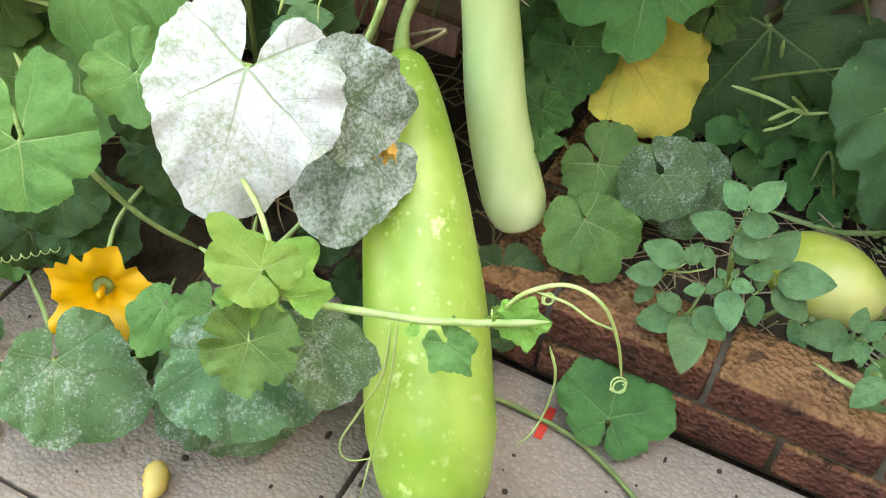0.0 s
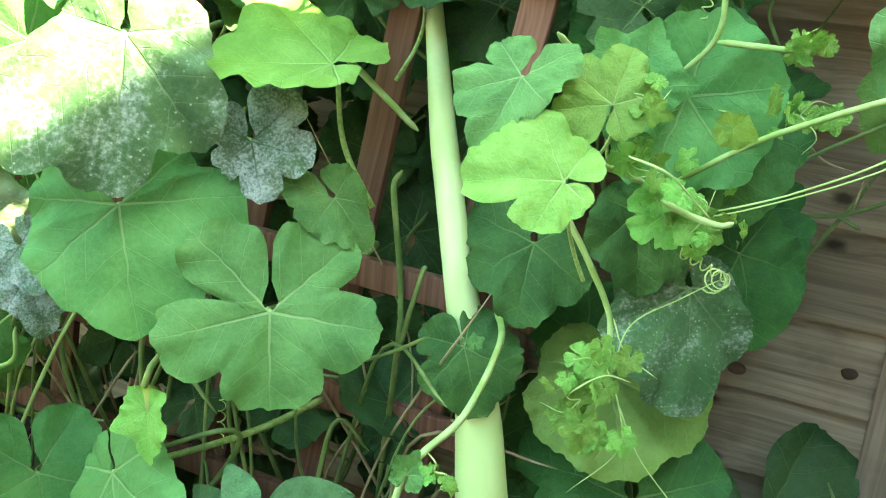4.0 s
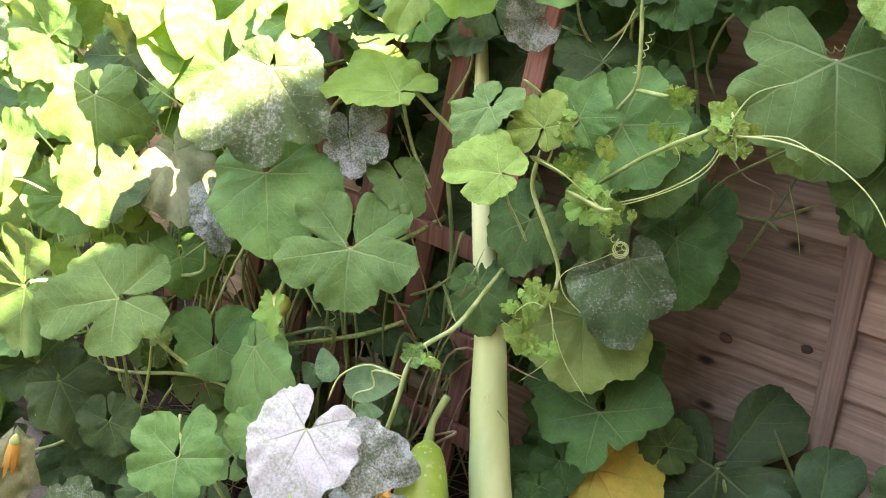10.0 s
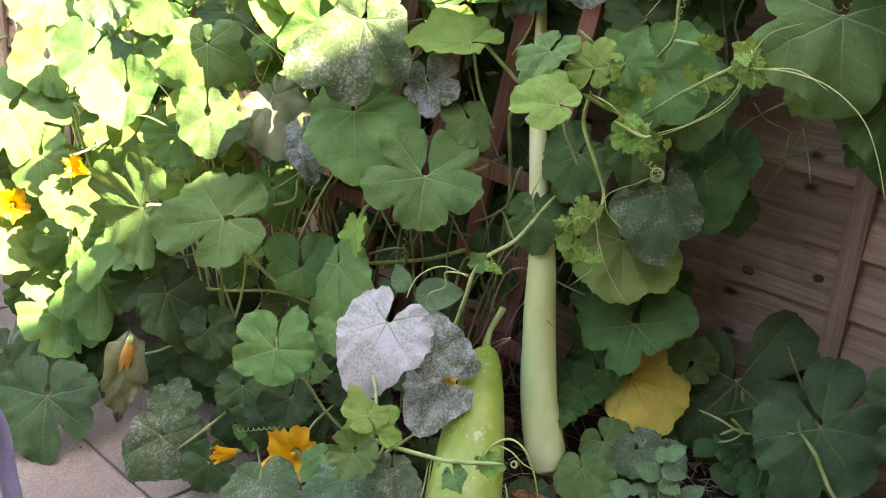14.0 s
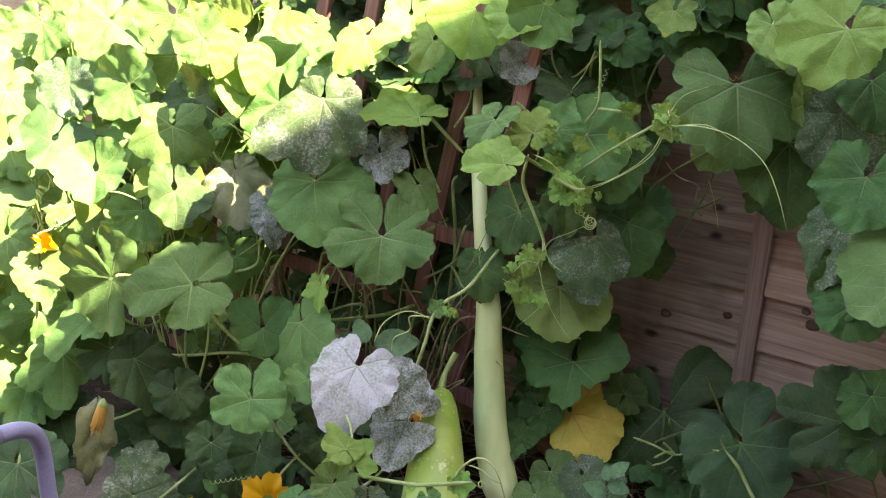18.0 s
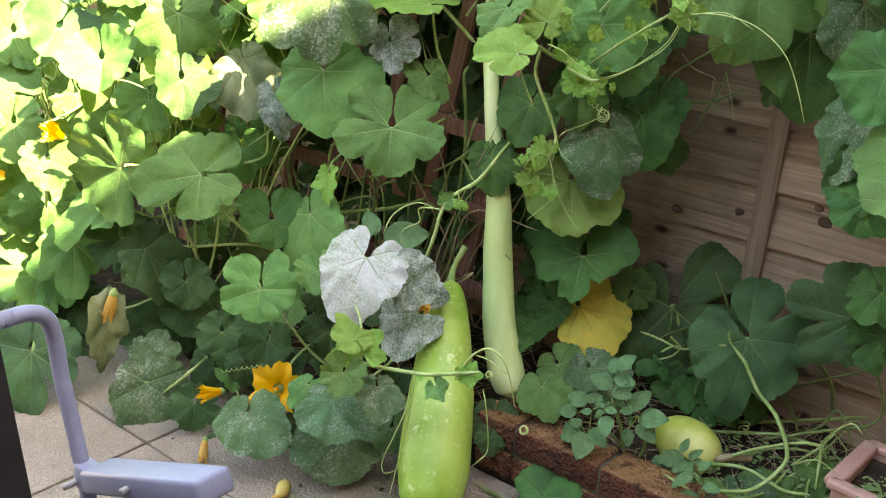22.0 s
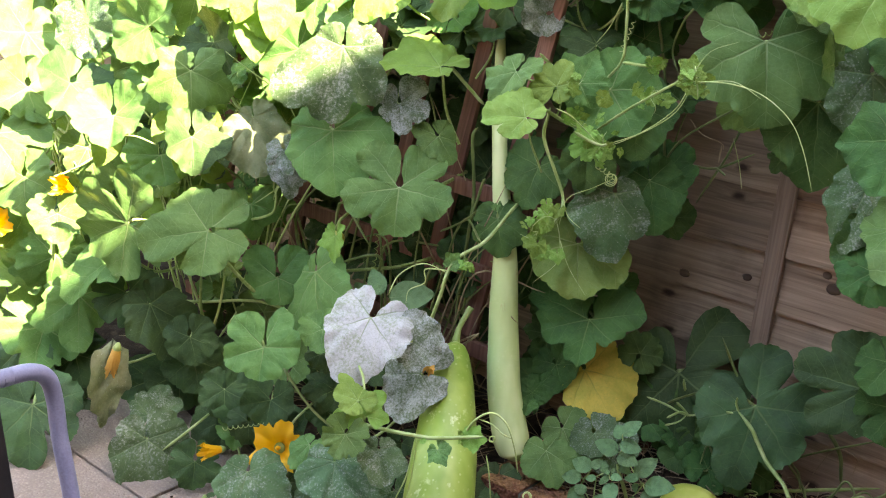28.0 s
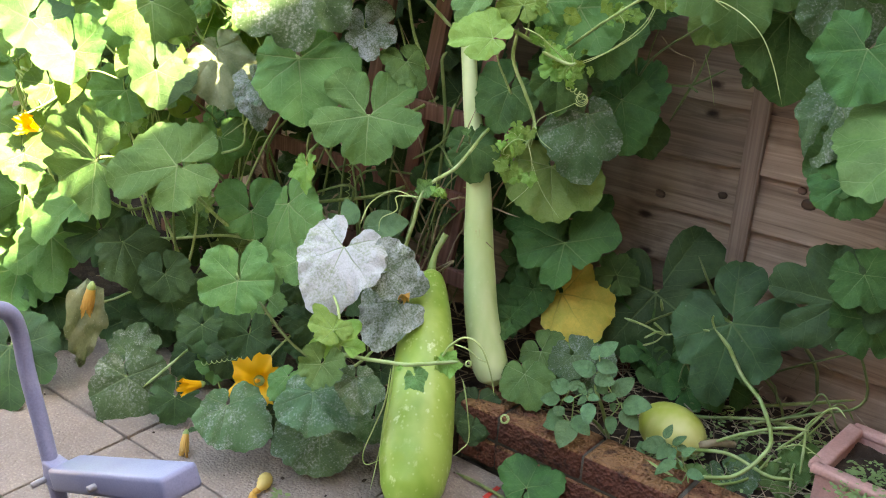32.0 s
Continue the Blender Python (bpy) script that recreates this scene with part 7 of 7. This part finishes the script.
tangle(sunny_pumpkin, 34, 54, (-2.19, -0.80), (0.79, 1.08), (0.15, 1.1), 0.0036, TENDRIL)
tangle(bed_pumpkin, 9, 55, (0.09, 0.78), (1.38, 1.53), (0.10, 0.35), 0.0045, STEM_DARK)
# canopy leaves added on top to block skylight and shade the depth behind
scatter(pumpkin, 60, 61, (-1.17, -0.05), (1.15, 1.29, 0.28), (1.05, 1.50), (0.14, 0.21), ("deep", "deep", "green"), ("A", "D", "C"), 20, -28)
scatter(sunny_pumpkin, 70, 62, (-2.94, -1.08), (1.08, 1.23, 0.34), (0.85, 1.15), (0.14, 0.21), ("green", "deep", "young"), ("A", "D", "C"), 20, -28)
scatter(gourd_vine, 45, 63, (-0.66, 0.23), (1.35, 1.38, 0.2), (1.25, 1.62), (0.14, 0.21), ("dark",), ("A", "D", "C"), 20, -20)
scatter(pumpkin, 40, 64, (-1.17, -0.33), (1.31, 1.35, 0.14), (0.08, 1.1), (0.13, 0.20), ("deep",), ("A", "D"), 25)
# small leaves in yellower kinds, which put the sunlight's tint into their colour
scatter(sunny_pumpkin, 80, 65, (-2.01, -0.84), (0.77, 0.95, 0.2), (0.35, 1.25), (0.05, 0.10), ("young", "green", "fading"), ("C", "B", "A"), 30)
tangle(sunny_pumpkin, 30, 66, (-2.01, -0.84), (0.86, 1.03), (0.3, 1.1), 0.0026, TENDRIL)
# flat leaves added above the rest, purely as a screen against the sky
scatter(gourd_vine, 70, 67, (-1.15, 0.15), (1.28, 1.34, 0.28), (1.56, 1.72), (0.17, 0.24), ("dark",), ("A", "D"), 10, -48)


# ---- flowers ----
def flower(x, y, z, rx, ry, rz, size, opened, label, material=None):
    """A squash blossom: five joined petals flaring from a cup, a green base and a stalk. opened: 0 shut, 1 wide."""
    f = thing("pumpkin_flower", x, y, z, label, "flower", "pumpkin blossoms")
    f.rotation_euler = [radians(a) for a in (rx, ry, rz)]
    bm, seg, rows = bmesh.new(), 50, 9
    rng = random.Random(int(x * 1000))
    twist, ruffle = rng.uniform(0, 6), rng.uniform(0.8, 1.3)
    grid = []
    for j in range(rows):
        u = j / (rows - 1)
        row = []
        for i in range(seg):
            t = 2 * math.pi * i / seg
            lobe = 0.5 + 0.5 * math.cos(5 * t)
            r = 0.10 + 0.10 * u + opened * 0.36 * u**2.2 * (0.72 + 0.38 * lobe) - (1 - opened) * 0.09 * u**3
            h = 0.55 * u - opened * 0.20 * u**3 + 0.20 * (1 - opened) * u * lobe
            r += ruffle * (0.03 * u**2 * math.sin(13 * t + twist) + 0.05 * u**6 * rng.uniform(-1, 1))
            h += ruffle * (0.05 * u**3 * math.sin(9 * t + twist) + 0.03 * u**4 * math.sin(21 * t + 2 * twist))
            row.append(bm.verts.new((size * r * math.cos(t), size * r * math.sin(t), size * h)))
        grid.append(row)
    for a, b in zip(grid, grid[1:]):
        for i in range(seg):
            bm.faces.new((a[i], a[(i + 1) % seg], b[(i + 1) % seg], b[i]))
    part("petals", bm, material or PETAL, f)
    part("calyx", sweep(bmesh.new(), [Vector((0, 0, size * q)) for q in (-0.16, -0.10, -0.04, 0.02, 0.05)], (0.035 * size, 0.075 * size, 0.105 * size, 0.112 * size, 0.095 * size), 10), STEM, f)
    if opened > 0.4:
        part("stamen", sweep(bmesh.new(), [Vector((0, 0, size * q)) for q in (0.05, 0.15, 0.28, 0.36)], (0.03 * size, 0.03 * size, 0.045 * size, 0.02 * size), 10), PETAL, f, "orange pollen-covered stamen")
    return f


flower(-0.512, 0.742, 0.149, 62, 0, 38, 0.125, 0.95, "wide open yellow-orange pumpkin flower")
flower(-0.641, 0.671, 0.117, 60, -70, 20, 0.085, 0.25, "half-open yellow pumpkin flower among the leaves")
flower(-0.450, 0.708, 0.068, 150, 20, 10, 0.055, 0.2, "shrivelled orange pumpkin flower hanging down", PETAL_OLD)
flower(-0.592, 0.585, 0.039, 140, -30, 10, 0.07, 0.0, "closed wilted pumpkin flower near the paving", PETAL_OLD)
wilted = thing("fallen_flower", -0.345, 0.600, 0.0, "shrivelled yellow pumpkin flower with an orange tail on the paving", "flower")
wilted.rotation_euler = (0, 0, radians(-59))
bm = sweep(bmesh.new(), spline([(-0.030, 0.0, 0.014), (-0.012, 0.003, 0.016), (0.008, 0.002, 0.014), (0.022, -0.004, 0.010)], 6), (0.004, 0.013, 0.016, 0.015, 0.010, 0.006), 20)
for v in bm.verts:
    a = math.atan2(v.co.y, v.co.z - 0.014) + 60 * v.co.x
    v.co += Vector((0, v.co.y, v.co.z - 0.014)) * 0.10 * math.sin(9 * a)
part("bulb", bm, petal_material("petal_shrivelled", (0.62, 0.46, 0.10), (0.74, 0.62, 0.24)), wilted, "twisted pale yellow bulb")
bm = sweep(bmesh.new(), spline([(0.020, -0.003, 0.010), (0.036, -0.010, 0.008), (0.050, -0.008, 0.006), (0.058, -0.012, 0.005)], 5), (0.006, 0.007, 0.010, 0.005), 12)
for v in bm.verts:
    v.co += Vector(noise.noise_vector(v.co * 160)) * 0.003
part("tail", bm, PETAL_OLD, wilted, "crumpled orange petal tips")
tag = thing("plant_tag", 0.045, 0.930, 0.0, "small red plastic tag lying beside the bed", "plant tag")
part("strip", box(bmesh.new(), 0, 0, 0.006, 0.012, 0.055, 0.0016, 0.0006), rough_material("red_plastic", (0.50, 0.03, 0.02), (0.60, 0.06, 0.04), 20, 200, 0.1, None, 0.4), tag)
flower(-0.177, 0.873, 0.454, 120, 20, 30, 0.05, 0.3, "small withered orange blossom beside the gourd", PETAL_OLD)
flower(-0.943, 0.589, 0.300, 170, 10, 0, 0.10, 0.0, "dried pale orange blossom on a dead leaf", PETAL_OLD)
flower(-1.205, 0.638, 0.635, 60, -20, 20, 0.09, 0.5, "half-open orange pumpkin flower among sunlit leaves")
flower(-1.441, 0.549, 0.500, 70, 20, 60, 0.09, 0.8, "open orange pumpkin flower among sunlit leaves")


# ---- chair ----
chair = thing("garden_chair", -0.15, -0.30, 0, "folding garden chair with lilac-grey metal tubes and black cloth", "chair")
o = Vector(chair.location)


def chair_tube(name, r, *points, label=""):
    return part(name, sweep(bmesh.new(), spline([Vector(p) - o for p in points], 8), (r, r), 14), TUBE, chair, label)


for y in (0.0, -0.60):
    turn = -1 if y > -0.2 else 1
    chair_tube("back_tube", 0.0125, (-0.176, y + 0.085 * turn, 0.714), (-0.179, y + 0.040 * turn, 0.710), (-0.184, y + 0.012 * turn, 0.690), (-0.187, y, 0.650), (-0.178, y, 0.595), (-0.157, y, 0.525), (-0.137, y, 0.450), (-0.120, y, 0.375), (-0.095, y, 0.20), (-0.070, y, 0.012))
    arm = part("armrest", box(bmesh.new(), 0.190, 0, 0, 0.300, 0.058, 0.036, 0.007), TUBE, chair)
    arm.matrix_basis = Matrix.Translation(Vector((-0.139, y + 0.004, 0.438)) - o) @ pose(0, 0, 0, 0, -22.5, 0)
    part("bracket", box(bmesh.new(), -0.122 - o.x, y - o.y, 0.446, 0.034, 0.030, 0.040, 0.004), TUBE, chair)
    for x, z in ((0.018, 0.502), (-0.133, 0.436)):
        part("bolt", sweep(bmesh.new(), [Vector((x, y - 0.036, z)) - o, Vector((x, y + 0.036, z)) - o], (0.005, 0.005), 10), STEEL, chair)
    chair_tube("leg", 0.0125, (0.045, y, 0.500), (0.055, y, 0.38), (0.13, y, 0.19), (0.21, y, 0.012))
    chair_tube("seat_tube", 0.011, (-0.11, y, 0.31), (0.10, y, 0.34), (0.30, y, 0.36))
part("backrest", box(bmesh.new(), 0, 0, 0, 0.012, 0.44, 0.44, 0.004), MESH_CLOTH, chair, "taut black cloth back").matrix_basis = Matrix.Translation(Vector((-0.164, -0.30, 0.512)) - o) @ pose(0, 0, 0, 0, -12.0, 0)
part("seat", box(bmesh.new(), 0, 0, 0, 0.42, 0.56, 0.012, 0.004), MESH_CLOTH, chair).matrix_basis = Matrix.Translation(Vector((0.10, -0.30, 0.345)) - o) @ pose(0, 0, 0, 0, -6, 0)
chair_tube("top_rail", 0.0125, (-0.176, -0.07, 0.714), (-0.178, -0.30, 0.719), (-0.176, -0.53, 0.714))


# ---- squash in the bed, pots, ground litter ----
squash = thing("squash", 0.310, 1.250, 0.072, "round yellow-green squash lying in the raised bed", "squash")
line = [Vector((-0.085 + 0.17 * q, 0.03 - 0.06 * q, 0.055 + 0.02 * q)) for q in np.linspace(0, 1, 15)]
part("fruit", sweep(bmesh.new(), line, [0.061 * math.sqrt(max(0.004, 1 - (2 * q - 1) ** 2)) for q in np.linspace(0, 1, 15)], 28), MELON_SKIN, squash)
part("stalk", sweep(bmesh.new(), spline([(0.083, -0.03, 0.075), (0.11, -0.02, 0.09), (0.14, 0.02, 0.08)], 6), (0.010, 0.008), 9), STEM_DRY, squash)
tiny = thing("squash", -0.605, 0.985, 0.575, "small round yellowish squash half hidden among stems", "squash")
part("fruit", sweep(bmesh.new(), [Vector((0, 0, 0.045 * q)) for q in np.linspace(0, 1, 9)], [0.024 * math.sqrt(max(0.006, 1 - (2 * q - 1) ** 2)) for q in np.linspace(0, 1, 9)], 16), MELON_SKIN, tiny)
part("stalk", sweep(bmesh.new(), [Vector((0, 0, 0.044)), Vector((0.004, 0.01, 0.07)), Vector((0.0, 0.06, 0.09))], (0.005, 0.004), 7), STEM, tiny)

pot = thing("flower_pot", -3.10, 0.46, 0.0, "terracotta pot on the paving with a small red-flowered plant", "flower pot")
prof = [(0.0, 0.115), (0.01, 0.125), (0.19, 0.150), (0.20, 0.165), (0.25, 0.168), (0.252, 0.150), (0.21, 0.140)]
part("body", sweep(bmesh.new(), [Vector((0, 0, h)) for h, _ in prof], [r for _, r in prof], 32, False), TERRACOTTA, pot)
part("earth", sweep(bmesh.new(), [Vector((0, 0, 0.20)), Vector((0, 0, 0.222))], (0.141, 0.13), 24), SOIL, pot)
rng = random.Random(5)
for k in range(16):
    leaf(pot, "green", "D", -3.10 + rng.uniform(-0.11, 0.11), 0.46 + rng.uniform(-0.11, 0.11), 0.25 + rng.uniform(0, 0.14), rng.uniform(0.05, 0.08), rng.uniform(10, 60), rng.uniform(-30, 30), rng.uniform(0, 360), k % 3)
RED = petal_material("petal_red", (0.55, 0.04, 0.02), (0.70, 0.10, 0.04))
for k in range(5):
    bm = bmesh.new()
    bmesh.ops.create_icosphere(bm, subdivisions=2, radius=0.022)
    for v in bm.verts:
        v.co *= 1 + 0.35 * noise.noise(v.co * 60)
    b = part("blossom", bm, RED, pot, "red geranium-like blossom")
    b.location = (rng.uniform(-0.09, 0.1), rng.uniform(-0.1, 0.1), rng.uniform(0.33, 0.45))
    part("flower_stalk", sweep(bmesh.new(), spline([(b.location.x * 0.5, b.location.y * 0.5, 0.22), tuple(b.location)], 4), (0.003, 0.002), 5), STEM, pot)

trough = thing("planting_trough", 0.867, 1.275, 0.10, "faded pink plastic trough of soil and tiny weeds in the bed", "planter")
for nm, x, y, sx, sy in (("side_wall", 0, -0.10, 0.42, 0.016), ("side_wall", 0, 0.10, 0.42, 0.016), ("end_wall", -0.205, 0, 0.016, 0.20), ("end_wall", 0.205, 0, 0.016, 0.20)):
    part(nm, box(bmesh.new(), x, y, 0.065, sx, sy, 0.13, 0.004), PINK_PLASTIC, trough)
    part("rim", box(bmesh.new(), x * 1.03, y * 1.05, 0.128, sx + 0.02, sy + 0.014, 0.018, 0.006), PINK_PLASTIC, trough)
part("earth", sheet(bmesh.new(), -0.2, 0.2, -0.095, 0.095, 0.105, 30, 16, 0.012, 20), SOIL, trough)
trough.rotation_euler = (0, 0, radians(-4))


def litter(name, count, seed, x0, x1, y0, y1, z, material, label, thick=0.0016, longest=0.12):
    """Dead stalks and straw scattered over the soil."""
    bm, rng = bmesh.new(), random.Random(seed)
    for _ in range(count):
        p = Vector((rng.uniform(x0, x1), rng.uniform(y0, y1), z + rng.uniform(0.0, 0.025)))
        a, l = rng.uniform(0, 6.28), rng.uniform(0.03, longest)
        way = Vector((math.cos(a), math.sin(a), rng.uniform(-0.12, 0.25)))
        mid = p + way * l * 0.5 + Vector((rng.uniform(-1, 1), rng.uniform(-1, 1), rng.uniform(0, 1))) * l * 0.12
        sweep(bm, spline([p, mid, p + way * l], 3), (thick * rng.uniform(0.5, 1.3), thick * 0.4), 4, False)
    return tagged(part(name, bm, material), label, "dead stalks", kind="stuff")


litter("dry_stalks", 650, 21, -0.02, 1.0, 1.10, 1.62, 0.10, STRAW, "pale dead stalks and straw scattered on the bed soil")
litter("dry_stalks", 260, 22, -1.4, -0.15, 1.06, 1.55, 0.03, STEM_DRY, "dry brown stems tangled at the foot of the trellis", 0.0022, 0.25)


def weeds(name, count, seed, x0, x1, y0, y1, z, size, label):
    """Tiny round-leaved weeds, several leaves to a plant."""
    bm, rng = bmesh.new(), random.Random(seed)
    bm.loops.layers.uv.new("veins")
    for _ in range(count):
        p = Vector((rng.uniform(x0, x1), rng.uniform(y0, y1), z))
        for k in range(rng.randrange(4, 8)):
            a, h, s = rng.uniform(0, 6.28), rng.uniform(0.005, 0.035), size * rng.uniform(0.6, 1.2)
            c = p + Vector((math.cos(a), math.sin(a), 0)) * rng.uniform(0.004, 0.02) + Vector((0, 0, h))
            u, v = Vector((math.cos(a), math.sin(a), rng.uniform(-0.4, 0.4))), Vector((-math.sin(a), math.cos(a), rng.uniform(-0.3, 0.3)))
            bm.faces.new([bm.verts.new(c + s * (math.cos(t) * u + 0.75 * math.sin(t) * v)) for t in np.linspace(0, 2 * math.pi, 8, endpoint=False)])
    return tagged(part(name, bm, LEAF["green"], None, smooth=False), label, "weeds", kind="stuff")


weeds("weeds", 200, 31, 0.30, 1.0, 1.12, 1.50, 0.105, 0.0062, "tiny green weeds sprouting from the bed soil")
weeds("weeds", 330, 32, 0.70, 1.07, 1.12, 1.28, 0.205, 0.0050, "tiny green weeds growing in the pink trough")
weeds("weeds", 5, 33, -0.30, -0.26, 0.57, 0.59, 0.0, 0.007, "little weed in the joint between paving slabs")


def crumbs(count, seed, x0, x1, y0, y1):
    bm, rng = bmesh.new(), random.Random(seed)
    for _ in range(count):
        c, s = Vector((rng.uniform(x0, x1), rng.uniform(y0, y1), 0.002)), abs(rng.gauss(0, 1)) * 0.0018 + 0.001
        bmesh.ops.create_icosphere(bm, subdivisions=1, radius=s, matrix=Matrix.Translation(c) @ Matrix.Diagonal((rng.uniform(0.6, 1.6), rng.uniform(0.6, 1.6), 0.5, 1)))
    return tagged(part("soil_crumbs", bm, SOIL), "dark crumbs of soil and debris on the paving", "soil crumbs", kind="stuff")


crumbs(110, 41, -1.5, 0.6, 0.45, 0.98)

# curled tendrils
coil(gourd_vine, 0.042, 1.145, 0.870, 0.014, 2.6, 0.03, 0.4, -0.6, 0.3)
coil(gourd_vine, 0.004, 1.145, 0.895, 0.007, 5, 0.06, 1, -0.2, -0.3)
coil(gourd_vine, -0.048, 1.248, 1.079, 0.006, 9, 0.12, 0.3, 0.0, 0.9)
coil(gourd_vine, 0.163, 1.376, 1.166, 0.006, 8, 0.11, 0.9, 0, 0.35)
coil(pumpkin, -0.243, 1.152, 0.596, 0.008, 4, 0.07, 0.2, 0, 1)
coil(pumpkin, -0.370, 0.725, 0.135, 0.013, 3.2, 0.006, 0.3, -0.7, 0.5)
coil(pumpkin, 0.133, 0.819, 0.284, 0.010, 2.6, 0.012, 0.4, -0.7, 0.4)
coil(pumpkin, 0.043, 0.807, 0.380, 0.007, 2.5, 0.008, 0.4, -0.7, 0.4)
coil(pumpkin, -0.575, 1.094, 0.481, 0.006, 9, 0.16, 0.1, 0.0, 1)
coil(pumpkin, -0.656, 0.687, 0.160, 0.0045, 8, 0.11, 0.8, 0.4, 0.3, 0.0009)
coil(bed_pumpkin, 0.618, 1.269, 0.208, 0.012, 4, 0.09, 0.2, 0.0, -1)
coil(bed_pumpkin, 0.387, 1.389, 0.172, 0.010, 3, 0.03, 0.2, -0.2, -1)

# ---- paving and brickwork, piece by piece ----
paving = thing("pavement", 0, 0, 0, "worn beige-grey concrete paving slabs with a dimpled surface", "paving", kind="structure")
slab_meshes = []
for s in range(3):
    bm = box(bmesh.new(), 0, 0, -0.02, 0.583, 0.594, 0.04, 0.004)
    slab_meshes.append(mesh_of("slab", bm, SLAB, False))
for i in range(-10, 6):
    for j in range(-7, 2):
        ob = part("slab", slab_meshes[(i * 5 + j) % 3], None, paving)
        lift = 0.0015 * math.sin(i * 3.1 + j * 5.3)
        ob.location = (-0.73 + 0.59 * (i + 0.5), 0.52 + 0.6 * (j - 0.5), lift)
        if j == 1:
            ob.scale = (1, 0.80, 1)
            ob.location.y = 0.52 + 0.3 * 0.80

bed = thing("brick_bed", 0, 0, 0, "low raised bed wall of two courses of worn red bricks", "raised bed", kind="structure")


def brick_mesh(length, seed):
    bm = box(bmesh.new(), 0, 0, 0, length, 0.1025, 0.065, 0.006)
    for v in bm.verts:
        v.co += Vector(noise.noise_vector(v.co * 30 + Vector((seed * 9, 0, 0)))) * 0.0022
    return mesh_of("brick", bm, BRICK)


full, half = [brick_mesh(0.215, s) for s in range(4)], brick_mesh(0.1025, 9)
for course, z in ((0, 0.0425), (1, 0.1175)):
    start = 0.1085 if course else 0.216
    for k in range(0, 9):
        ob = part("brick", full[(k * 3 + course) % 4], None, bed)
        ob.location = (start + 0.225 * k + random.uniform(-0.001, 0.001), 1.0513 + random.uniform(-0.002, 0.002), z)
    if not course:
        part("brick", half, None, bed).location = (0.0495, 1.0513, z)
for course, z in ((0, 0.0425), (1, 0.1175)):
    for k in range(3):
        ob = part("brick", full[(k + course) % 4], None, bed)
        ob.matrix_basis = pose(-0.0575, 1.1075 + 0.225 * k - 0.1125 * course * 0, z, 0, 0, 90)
part("mortar", box(bmesh.new(), 0.996, 1.0525, 0.07, 2.05, 0.088, 0.148), MORTAR, bed)
part("mortar", box(bmesh.new(), -0.0575, 1.31, 0.07, 0.088, 0.6, 0.148), MORTAR, bed)
